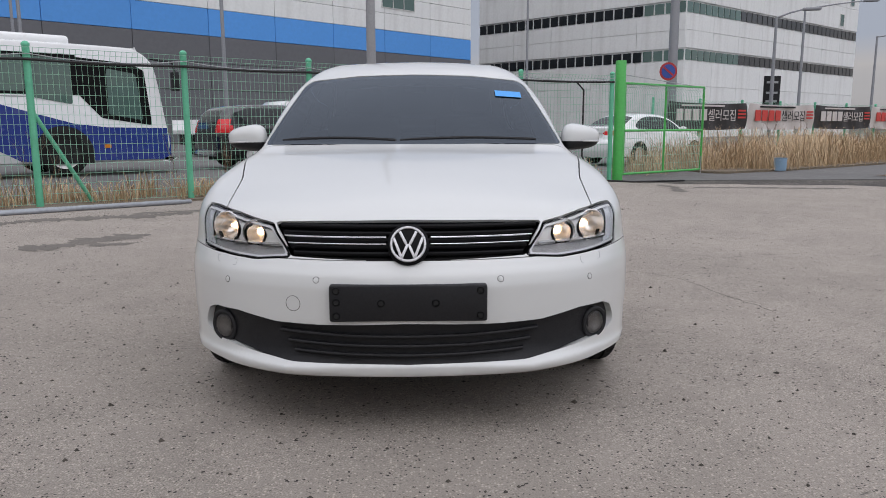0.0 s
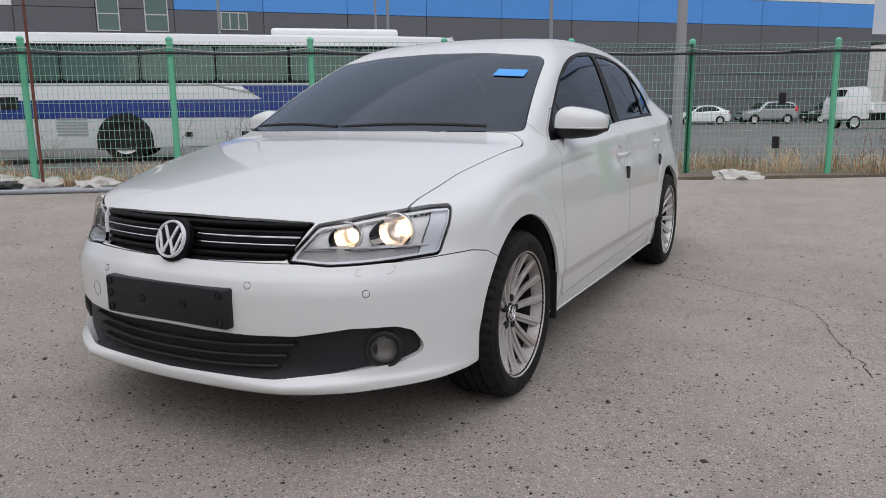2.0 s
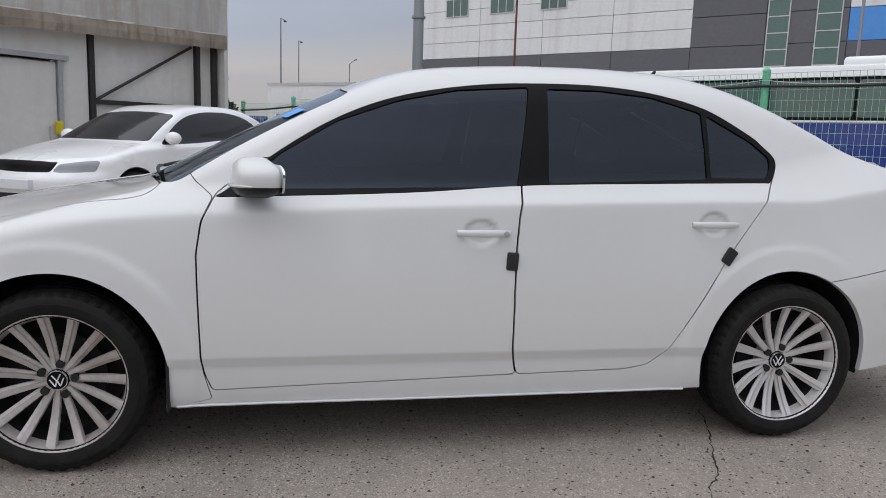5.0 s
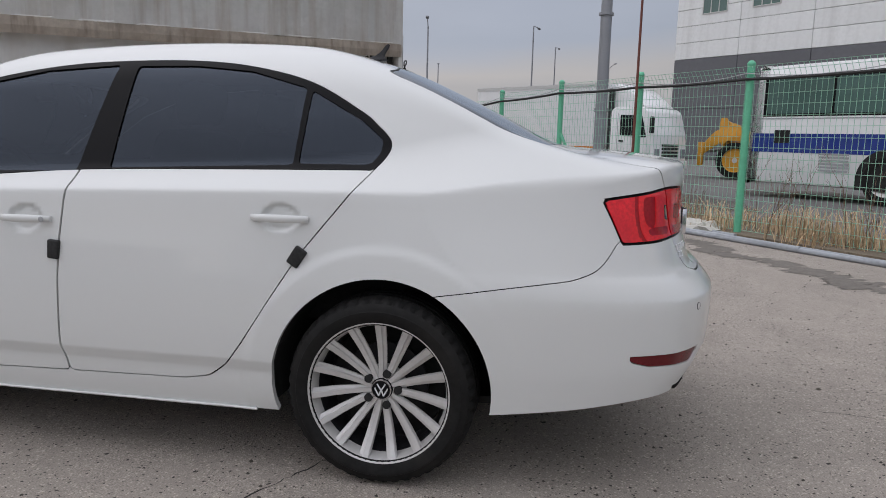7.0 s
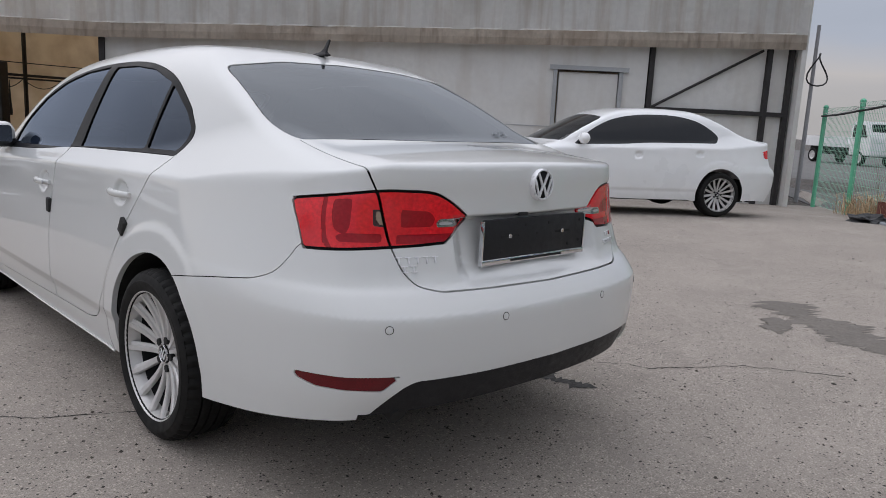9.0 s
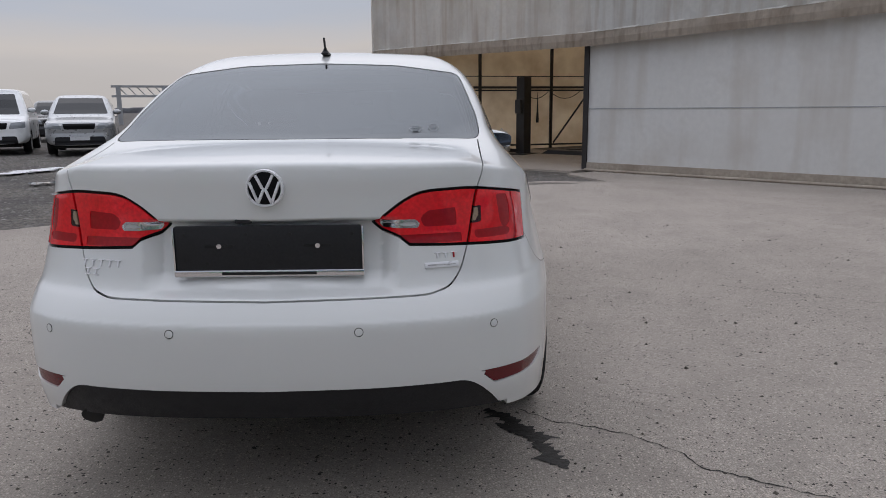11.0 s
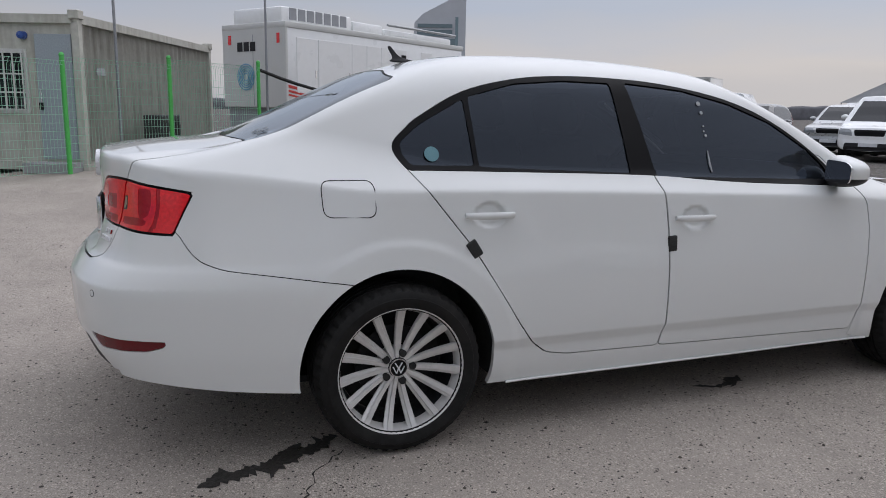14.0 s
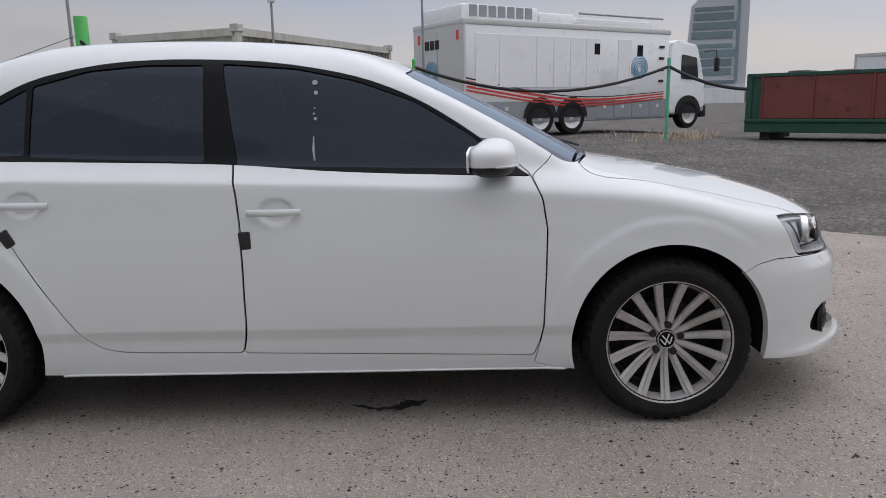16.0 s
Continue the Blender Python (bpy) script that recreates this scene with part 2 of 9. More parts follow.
def merge(bm, other, m=None):
    me = bpy.data.meshes.new("tmp")
    if m is not None:
        other.transform(m)
    other.to_mesh(me)
    other.free()
    bm.from_mesh(me)
    bpy.data.meshes.remove(me)
    return bm


def tube(points, r, seg=8, bm=None, caps=True):
    """A round bar along points; r: one radius, or one for each point."""
    bm = bmesh.new() if bm is None else bm
    pts = [Vector(p) for p in points]
    rs = r if isinstance(r, (list, tuple)) else [r] * len(pts)
    rings, ref = [], None
    for i, p in enumerate(pts):
        d = (pts[min(i + 1, len(pts) - 1)] - pts[max(i - 1, 0)]).normalized()
        if ref is None or abs(ref.dot(d)) > .95:
            ref = Vector((0, 0, 1)) if abs(d.z) < .9 else Vector((1, 0, 0))
        a = d.cross(ref).normalized()
        ref = a.cross(d).normalized()
        rings.append([bm.verts.new(p + (a * math.cos(t) + ref * math.sin(t)) * rs[i]) for t in (2 * math.pi * k / seg for k in range(seg))])
    for i in range(len(rings) - 1):
        for k in range(seg):
            bm.faces.new((rings[i][k], rings[i + 1][k], rings[i + 1][(k + 1) % seg], rings[i][(k + 1) % seg]))
    if caps:
        bm.faces.new(rings[0])
        bm.faces.new(rings[-1][::-1])
    return bm


def lathe(profile, seg=32, axis='x', bm=None, close=False, caps=True):
    """Turns (radius, along) pairs round an axis."""
    bm = bmesh.new() if bm is None else bm
    rings = []
    for r, a in profile:
        ring = []
        for k in range(seg):
            t = 2 * math.pi * k / seg
            c, s = r * math.cos(t), r * math.sin(t)
            ring.append(bm.verts.new((a, c, s) if axis == 'x' else ((c, a, s) if axis == 'y' else (c, s, a))))
        rings.append(ring)
    pairs = list(zip(rings, rings[1:])) + ([(rings[-1], rings[0])] if close else [])
    for p, q in pairs:
        for k in range(seg):
            bm.faces.new((p[k], p[(k + 1) % seg], q[(k + 1) % seg], q[k]))
    if caps and not close:
        for ring in (rings[0], rings[-1]):
            bm.faces.new(ring)
    bmesh.ops.recalc_face_normals(bm, faces=bm.faces[:])
    return bm


def slab(outline, lo, hi, axis='x', bm=None, bevel=0.0):
    """A flat outline of pairs, made thick along an axis from lo to hi."""
    own = bmesh.new()
    put3 = {'x': lambda a, b, t: (t, a, b), 'y': lambda a, b, t: (a, t, b), 'z': lambda a, b, t: (a, b, t)}[axis]
    lower = [own.verts.new(put3(a, b, lo)) for a, b in outline]
    upper = [own.verts.new(put3(a, b, hi)) for a, b in outline]
    own.faces.new(lower)
    own.faces.new(upper)
    for i in range(len(outline)):
        j = (i + 1) % len(outline)
        own.faces.new((lower[i], lower[j], upper[j], upper[i]))
    bmesh.ops.recalc_face_normals(own, faces=own.faces[:])
    if bevel:
        bmesh.ops.bevel(own, geom=own.edges[:], offset=bevel, segments=2, affect='EDGES', profile=.5)
    return own if bm is None else merge(bm, own)


def rounded(points, steps=6):
    """A closed smooth outline through points."""
    p = np.array(points, float)
    out = []
    for i in range(len(p)):
        a, b, c, d = p[i - 1], p[i], p[(i + 1) % len(p)], p[(i + 2) % len(p)]
        for s in range(steps):
            t = s / steps
            out.append(.5 * (2 * b + (c - a) * t + (2 * a - 5 * b + 4 * c - d) * t * t + (3 * b - a - 3 * c + d) * t ** 3))
    return np.array(out)


def filleted(points, r, steps=4):
    """A closed outline with rounded corners."""
    p = np.array(points, float)
    out = []
    for i in range(len(p)):
        a, b, c = p[i - 1], p[i], p[(i + 1) % len(p)]
        la, lc = np.linalg.norm(a - b), np.linalg.norm(c - b)
        q0, q1 = b + (a - b) * min(r, la * .45) / la, b + (c - b) * min(r, lc * .45) / lc
        for s in range(steps + 1):
            t = s / steps
            out.append(q0 * (1 - t) ** 2 + 2 * b * t * (1 - t) + q1 * t * t)
    return np.array(out)


def outline_distance(P, poly):
    """Signed distance of points to a closed outline; below nought inside."""
    poly = np.asarray(poly, float)
    best = np.full(len(P), 1e9)
    inside = np.zeros(len(P), bool)
    for i in range(len(poly)):
        a, b = poly[i - 1], poly[i]
        e = b - a
        w = P - a
        t = np.clip((w @ e) / max(e @ e, 1e-12), 0, 1)
        best = np.minimum(best, np.linalg.norm(w - t[:, None] * e, axis=1))
        cond = (a[1] > P[:, 1]) != (b[1] > P[:, 1])
        if abs(e[1]) > 1e-12:
            inside ^= cond & (P[:, 0] < a[0] + (P[:, 1] - a[1]) / e[1] * e[0])
    return np.where(inside, -best, best)


def form_gradient(form, V, h=.002):
    g = np.empty_like(V)
    for k in range(3):
        d = np.zeros(3)
        d[k] = h
        A, B = V + d, V - d
        g[:, k] = form(A[:, 0], A[:, 1], A[:, 2]) - form(B[:, 0], B[:, 1], B[:, 2])
    return g / (2 * h)


def skin(form, lo, hi, step):
    """Triangles on the surface where form is nought, on a regular grid."""
    ax = [np.arange(lo[k], hi[k] + step, step) for k in range(3)]
    G = form(ax[0][:, None, None], ax[1][None, :, None], ax[2][None, None, :])
    n = [len(a) for a in ax]
    S = G < 0
    total, count = np.zeros((n[0] - 1, n[1] - 1, n[2] - 1, 3)), np.zeros((n[0] - 1, n[1] - 1, n[2] - 1))
    quads = []
    for k in range(3):
        o = [a for a in range(3) if a != k]
        s0, s1 = [slice(None)] * 3, [slice(None)] * 3
        s0[k], s1[k] = slice(0, -1), slice(1, None)
        g0, g1 = G[tuple(s0)], G[tuple(s1)]
        c = np.argwhere((g0 < 0) != (g1 < 0))
        v0, v1 = g0[tuple(c.T)], g1[tuple(c.T)]
        t = v0 / (v0 - v1)
        P = np.stack([ax[q][c[:, q]] for q in range(3)], 1)
        P[:, k] += t * step
        cells = []
        for da, db in ((0, 0), (1, 0), (1, 1), (0, 1)):
            cc = c.copy()
            cc[:, o[0]] -= da
            cc[:, o[1]] -= db
            cells.append(cc)
        ok = np.ones(len(c), bool)
        for cc in cells:
            for q in range(3):
                ok &= (cc[:, q] >= 0) & (cc[:, q] < n[q] - 1)
        for cc in cells:
            np.add.at(total, tuple(cc[ok].T), P[ok])
            np.add.at(count, tuple(cc[ok].T), 1)
        quads.append([cc[ok] for cc in cells])
    ids = np.full(count.shape, -1)
    used = np.argwhere(count > 0)
    ids[tuple(used.T)] = np.arange(len(used))
    V = total[tuple(used.T)] / count[tuple(used.T)][:, None]
    T = []
    for cells in quads:
        a, b, c, d = [ids[tuple(cc.T)] for cc in cells]
        T += [np.stack([a, b, c], 1), np.stack([a, c, d], 1)]
    T = np.concatenate(T)
    for _ in range(3):
        g = form_gradient(form, V)
        V = V - g * (form(V[:, 0], V[:, 1], V[:, 2]) / np.maximum((g * g).sum(1), 1e-6))[:, None]
    g = form_gradient(form, V)
    nrm = np.cross(V[T[:, 1]] - V[T[:, 0]], V[T[:, 2]] - V[T[:, 0]])
    flip = (nrm * g[T].mean(1)).sum(1) < 0
    T[flip] = T[flip][:, ::-1]
    return V, T


def cut(V, T, s):
    """Cuts triangles along s = 0: the points, the triangles below nought and those above it."""
    s = np.where(np.abs(s) < 1e-6, 1e-6, s)
    neg = s < 0
    cnt = neg[T].sum(1)
    t_in, t_out = [T[cnt == 3]], [T[cnt == 0]]
    base, extra = len(V), []
    for odd in (1, 2):
        M = T[cnt == odd]
        if not len(M):
            continue
        lone = neg[M] if odd == 1 else ~neg[M]
        k = lone.argmax(1)
        r = np.arange(len(M))
        a, b, c = M[r, k], M[r, (k + 1) % 3], M[r, (k + 2) % 3]
        new_ids = []
        for p, q in ((a, b), (a, c)):
            lo, hi = np.minimum(p, q), np.maximum(p, q)
            new_ids.append((lo, hi))
        extra.append((M, a, b, c, new_ids, odd))
    keys = [lo.astype(np.int64) * (base + 1) + hi for e in extra for lo, hi in e[4]]
    if keys:
        uniq, inv = np.unique(np.concatenate(keys), return_inverse=True)
        lo, hi = uniq // (base + 1), uniq % (base + 1)
        w = (s[lo] / (s[lo] - s[hi]))[:, None]
        V = np.concatenate([V, V[lo] * (1 - w) + V[hi] * w])
        at = 0
        for M, a, b, c, ids2, odd in extra:
            ab = base + inv[at:at + len(M)]
            at += len(M)
            ac = base + inv[at:at + len(M)]
            at += len(M)
            one = np.stack([a, ab, ac], 1)
            two = np.concatenate([np.stack([ab, b, c], 1), np.stack([ab, c, ac], 1)])
            (t_in if odd == 1 else t_out).append(one)
            (t_out if odd == 1 else t_in).append(two)
    return V, np.concatenate(t_in), np.concatenate(t_out)


def packed(V, T):
    used, inv = np.unique(T, return_inverse=True)
    return V[used], inv.reshape(T.shape)


def with_rim(V, T, N, depth):
    """Adds a wall along every open edge, going inwards."""
    e = np.concatenate([T[:, [0, 1]], T[:, [1, 2]], T[:, [2, 0]]])
    key = np.sort(e, 1)
    _, first, counts = np.unique(key[:, 0].astype(np.int64) * (len(V) + 1) + key[:, 1], return_index=True, return_counts=True)
    rim = e[first[counts == 1]]
    if not len(rim):
        return V, T, N
    ids, inv = np.unique(rim, return_inverse=True)
    inv = inv.reshape(rim.shape)
    a, b = len(V) + inv[:, 0], len(V) + inv[:, 1]
    k = len(ids)
    tang = np.zeros((k, 3))
    d = V[rim[:, 1]] - V[rim[:, 0]]
    np.add.at(tang, inv[:, 0], d)
    np.add.at(tang, inv[:, 1], d)
    wall_n = np.cross(tang, N[ids])
    wall_n /= np.maximum(np.linalg.norm(wall_n, axis=1), 1e-9)[:, None]
    V2 = np.concatenate([V, V[ids], V[ids] - N[ids] * depth])
    N2 = np.concatenate([N, wall_n, wall_n])
    T2 = np.concatenate([T, np.stack([a, a + k, b + k], 1), np.stack([a, b + k, b], 1)])
    return V2, T2, N2
# ---- the sedan's form: half widths, heights and ends as smooth curves ----
def curve_of(*pairs):
    """A smooth curve through (place, value) pairs, with no overshoot."""
    xs = np.array([p[0] for p in pairs], float)
    ys = np.array([p[1] for p in pairs], float)
    h, d = np.diff(xs), np.diff(ys) / np.diff(xs)
    m = np.zeros_like(xs)
    m[0], m[-1] = d[0], d[-1]
    for i in range(1, len(xs) - 1):
        if d[i - 1] * d[i] > 0:
            w1, w2 = 2 * h[i] + h[i - 1], h[i] + 2 * h[i - 1]
            m[i] = (w1 + w2) / (w1 / d[i - 1] + w2 / d[i])

    def at(x):
        x = np.clip(x, xs[0], xs[-1])
        i = np.clip(np.searchsorted(xs, x) - 1, 0, len(h) - 1)
        t = (x - xs[i]) / h[i]
        return (ys[i] * (1 + 2 * t) * (1 - t) ** 2 + m[i] * h[i] * t * (1 - t) ** 2
                + ys[i + 1] * t * t * (3 - 2 * t) + m[i + 1] * h[i] * t * t * (t - 1))
    return at


SIDE = curve_of((.15, .80), (.2, .828), (.25, .845), (.3, .853), (.345, .8575), (.368, .865), (.388, .871), (.48, .873), (.6, .869), (.72, .857), (.80, .847), (.88, .838), (.95, .83), (1.2, .80))
CREASE = curve_of((0, .72), (.45, .79), (.9, .838), (1.35, .868), (2.4, .912), (3.4, .938), (4.2, .948), (4.64, .945))
SIDE_PLAN = curve_of((0, -.02), (.5, -.008), (.9, 0), (1.5, -.003), (2.3, 0), (3.2, 0), (3.8, -.002), (4.2, -.03), (4.64, -.08))
FRONT = curve_of((.16, .10), (.198, .040), (.221, .016), (.244, .012), (.268, .027), (.34, .03), (.42, .026), (.50, .026), (.545, .036), (.58, .058), (.62, .085),
                 (.70, .112), (.74, .14), (.8, .24))
FRONT_PLAN = curve_of((0, 0), (.15, .006), (.3, .03), (.45, .075), (.55, .118), (.63, .168), (.70, .236), (.76, .308), (.81, .385), (.85, .475), (.88, .60), (.92, .9))
REAR = curve_of((.15, 4.48), (.25, 4.54), (.34, 4.59), (.42, 4.622), (.5, 4.632), (.6, 4.636), (.628, 4.633), (.642, 4.624), (.685, 4.586), (.71, 4.556), (.76, 4.536), (.86, 4.516),
                (.95, 4.514), (1.0, 4.516), (1.04, 4.512), (1.08, 4.49))
REAR_PLAN = curve_of((0, 0), (.25, .014), (.45, .048), (.612, .11), (.70, .185), (.76, .28), (.80, .39), (.84, .57), (.88, .85))
HOOD = curve_of((.0, .655), (.11, .712), (.24, .772), (.4, .822), (.63, .876), (.85, .915), (1.02, .942), (1.2, .962), (1.5, 1.0), (3.7, 1.12), (3.95, 1.102), (4.1, 1.092),
                (4.25, 1.084), (4.4, 1.070), (4.48, 1.058), (4.64, 1.03))
HOOD_DROP = curve_of((.1, .12), (.5, .140), (.9, .090), (1.3, .05), (3.7, .06), (4.6, .08))
ROOF = curve_of((1.2, 1.2), (1.8, 1.372), (2.05, 1.408), (2.3, 1.434), (2.6, 1.450), (2.8, 1.453), (3.0, 1.450), (3.2, 1.439), (3.4, 1.412), (3.6, 1.37), (4.2, 1.18))
CABIN = curve_of((.7, .825), (.9, .797), (.95, .777), (1.0, .757), (1.1, .719), (1.2, .677), (1.3, .630), (1.36, .597), (1.45, .535))
CABIN_PLAN = curve_of((1.0, -.09), (1.2, -.055), (1.37, -.034), (1.7, -.01), (2.2, 0), (2.8, 0), (3.2, -.008), (3.5, -.025), (3.8, -.055), (4.1, -.11), (4.4, -.2))
SCREEN = curve_of((.85, .86), (.93, 1.02), (.98, 1.115), (1.1, 1.345), (1.22, 1.585), (1.32, 1.80), (1.40, 2.0), (1.47, 2.3))
BACKLIGHT = curve_of((.95, 4.30), (1.03, 4.18), (1.10, 4.035), (1.2, 3.835), (1.3, 3.622), (1.38, 3.43), (1.43, 3.26), (1.47, 3.05))


def soft_max(a, b, k):
    h = np.maximum(k - np.abs(a - b), 0) / k
    return np.maximum(a, b) + h * h * k * .25


def sedan_form(x, y, z):
    """Below nought inside the body, above it outside, about in metres."""
    x = np.abs(x)
    dent = 0
    for hy, hz in ((2.292, .812), (3.196, .849)):
        r = np.sqrt(((y - hy) / .066) ** 2 + ((z - hz) / .047) ** 2)
        u = np.clip((1.08 - r) / .40, 0, 1)
        dent = dent + .012 * u * u * (3 - 2 * u) * (x > .6)
    pocket = np.clip((.36 - x) / .05, 0, 1) * np.clip((.897 - z) / .012, 0, 1) * np.clip((z - .695) / .05, 0, 1) * (y > 4.2)
    dent = dent + .032 * pocket
    flare = 0
    for hub in (.885, 3.531):
        r = np.sqrt((y - hub) ** 2 + (z - .317) ** 2)
        u = np.clip((.468 - r) / .040, 0, 1)
        flare = flare + .006 * u * u * (3 - 2 * u)
    over = z - CREASE(y)
    over = .5 * (over + np.sqrt(over * over + 4e-5 + 2e-4 * np.clip((1.9 - y) / .9, 0, 1)))
    u = np.clip((y - 3.0) / .8, 0, 1)
    taper = .026 * u * u * (3 - 2 * u) * np.clip((z - .52) / .36, 0, 1)
    side = x - (SIDE(z) + SIDE_PLAN(y) + flare - taper - .95 * over - 1.2 * over * over)
    top = z - (HOOD(y) - HOOD_DROP(y) * x * x)
    lip = .034 * np.exp(-((z - .236) / .034) ** 2) * np.clip(1 - np.abs(x - .42) / .24, 0, 1)
    front = (FRONT(z) + FRONT_PLAN(x) - lip - y) * .8
    lean = np.clip((z - .58) / .46, 0, 1)
    rear = (y - (REAR(z) - REAR_PLAN(x * (1 + .092 * lean * lean * (3 - 2 * lean))))) * .8
    low = soft_max(soft_max(side, top * .95, .06 + .06 * np.clip((y - 3.2) / 1.1, 0, 1) ** 2), soft_max(front, rear, .01), .05 - .036 * np.clip((z - .93) / .06, 0, 1) * np.clip((y - 4.1) / .2, 0, 1))
    csid = (x - CABIN(z) - CABIN_PLAN(y)) * .95
    roof = (z - (ROOF(y) - .085 * x * x)) * .98
    screen = (SCREEN(z) + .30 * x * x - y) * .47
    back = (y - BACKLIGHT(z) + .165 * x * x) * .45
    cabin = soft_max(soft_max(csid, roof, .13), soft_max(screen, back, .02), .045)
    u, v = np.clip((y - 3.2) / .95, 0, 1), np.clip((x - .45) / .28, 0, 1)
    fill = .028 + .15 * u * u * (3 - 2 * u) * v * v * (3 - 2 * v)
    return -soft_max(-low, -cabin, fill) + dent

# ---- the white sedan ----
def on_side(y, z, sign=1, out=0.0):
    lo, hi = .3, 1.1
    for _ in range(30):
        m = (lo + hi) / 2
        lo, hi = (m, hi) if sedan_form(np.array([m]), np.array([y]), np.array([z]))[0] < 0 else (lo, m)
    return Vector((sign * (lo + out), y, z))


def on_front(x, z, out=0.0):
    lo, hi = -.2, 2.3
    for _ in range(32):
        m = (lo + hi) / 2
        lo, hi = (lo, m) if sedan_form(np.array([x]), np.array([m]), np.array([z]))[0] < 0 else (m, hi)
    return Vector((x, hi - out, z))


def on_rear(x, z, out=0.0):
    lo, hi = 3.6, 4.9
    for _ in range(32):
        m = (lo + hi) / 2
        lo, hi = (m, hi) if sedan_form(np.array([x]), np.array([m]), np.array([z]))[0] < 0 else (lo, m)
    return Vector((x, lo + out, z))


def on_top(x, y):
    lo, hi = .6, 1.6
    for _ in range(32):
        m = (lo + hi) / 2
        lo, hi = (m, hi) if sedan_form(np.array([x]), np.array([y]), np.array([m]))[0] < 0 else (lo, m)
    return Vector((x, y, lo))


WINDOW_LINE = rounded([(1.385, .917), (1.42, .918), (2.03, .944), (2.475, .977), (3.0, .994), (3.42, 1.004), (3.47, 1.006), (3.50, 1.032), (3.522, 1.075), (3.513, 1.108), (3.47, 1.148),
                       (3.415, 1.19), (3.235, 1.284), (3.02, 1.336), (2.81, 1.356), (2.57, 1.355), (2.31, 1.337), (2.02, 1.283), (1.795, 1.197), (1.59, 1.072), (1.43, .946)], 5)
PANES = {"front_side_window": filleted([(2.512, 1.337), (2.235, 1.314), (2.016, 1.266), (1.797, 1.186), (1.598, 1.066), (1.52, .998), (1.50, .945), (2.438, .972)], .012),
         "rear_side_window": filleted([(2.585, 1.334), (2.799, 1.337), (3.01, 1.320), (3.214, 1.266), (3.203, 1.014), (2.560, .986)], .012),
         "quarter_window": filleted([(3.236, 1.258), (3.42, 1.160), (3.494, 1.10), (3.49, 1.06), (3.462, 1.022), (3.222, 1.018)], .014)}
SCREEN_LINE = filleted([(-.715, .958), (-.60, 1.265), (-.565, 1.292), (-.3, 1.318), (0, 1.325), (.3, 1.318), (.565, 1.292), (.60, 1.265), (.715, .958), (.4, .962), (0, .962), (-.4, .962)], .02)
BACK_LINE = filleted([(-.612, 1.096), (-.61, 1.165), (-.555, 1.332), (-.3, 1.368), (0, 1.378), (.3, 1.368), (.555, 1.332), (.61, 1.165), (.612, 1.096), (.3, 1.100), (0, 1.100), (-.3, 1.100)], .03)
HEAD_LAMP = filleted([(.532, .603), (.672, .708), (.94, .738), (1.16, .752), (1.262, .753), (1.240, .70), (1.182, .611), (.94, .600), (.70, .592)], .016)
GRILLE = filleted([(-.46, .714), (-.3, .72), (0, .724), (.3, .72), (.46, .714), (.398, .606), (.2, .601), (0, .598), (-.2, .601), (-.398, .606)], .008)
INTAKE = filleted([(0, .392), (.30, .384), (.45, .386), (.60, .411), (.70, .408), (.735, .39), (.754, .345), (.752, .318), (.70, .294), (.514, .273), (.394, .260), (0, .256),
                   (-.394, .260), (-.514, .273), (-.70, .294), (-.752, .318), (-.754, .345), (-.735, .39), (-.70, .408), (-.60, .411), (-.45, .386), (-.30, .384)], .012)
TAIL_LAMP = rounded([(.318, .893), (.345, .918), (.40, .949), (.461, .969), (.56, .974), (.673, .973), (.85, .958), (1.02, .940), (1.03, .932), (1.0, .87), (.972, .808), (.962, .802), (.80, .806), (.621, .811),
                     (.42, .819), (.40, .822), (.36, .855)], 4)
TAIL_FIELDS = (("inner_reverse_lens", filleted([(.372, .886), (.426, .886), (.440, .874), (.380, .875)], .003)),
               ("inner_chrome_frame", filleted([(.338, .893), (.434, .891), (.456, .867), (.358, .868)], .003)),
               ("inner_dark_field", filleted([(.447, .896), (.478, .914), (.585, .919), (.585, .869), (.460, .869)], .006)),
               ("inner_low_band", [(.3, .849), (.6, .848), (.6, .822), (.3, .824)]),
               ("outer_smoked_field", filleted([(.605, .912), (.685, .914), (.680, .877), (.600, .875)], .003)),
               ("outer_smoked_edge", filleted([(.59, .918), (.697, .919), (.692, .871), (.59, .869)], .003)),
               ("outer_dark_field", filleted([(.775, .948), (.848, .944), (.856, .90), (.846, .862), (.80, .845), (.782, .87)], .012)),
               ("outer_low_field", filleted([(.655, .850), (.79, .852), (.838, .848), (.83, .828), (.66, .826)], .008)),
               ("outer_groove", rounded([(.872, .958), (.89, .956), (.898, .90), (.892, .83), (.86, .806), (.845, .806), (.872, .84), (.880, .90)], 4)))
LID = filleted([(-.601, 1.3), (-.601, 1.06), (-.597, 1.02), (-.575, .96), (-.552, .82), (-.53, .745), (-.50, .705), (-.44, .690), (0, .686), (.44, .690), (.50, .705), (.53, .745), (.552, .82), (.575, .96), (.597, 1.02),
                (.601, 1.06), (.601, 1.3)], .02)
HOOD_LINE = filleted([(-.676, -.3), (-.676, .43), (-.694, .70), (-.742, .95), (-.762, 1.10), (-.745, 1.165), (-.69, 1.20), (-.4, 1.118), (0, 1.075), (.4, 1.118), (.69, 1.20), (.745, 1.165), (.762, 1.10),
                      (.742, .95), (.694, .70), (.676, .43), (.676, -.3)], .03)
FRONT_BUMPER = filleted([(-.3, -.2), (-.3, .597), (.30, .598), (.43, .606), (.51, .609), (.58, .597), (.645, .562), (.70, .5), (.70, -.2)], .01)
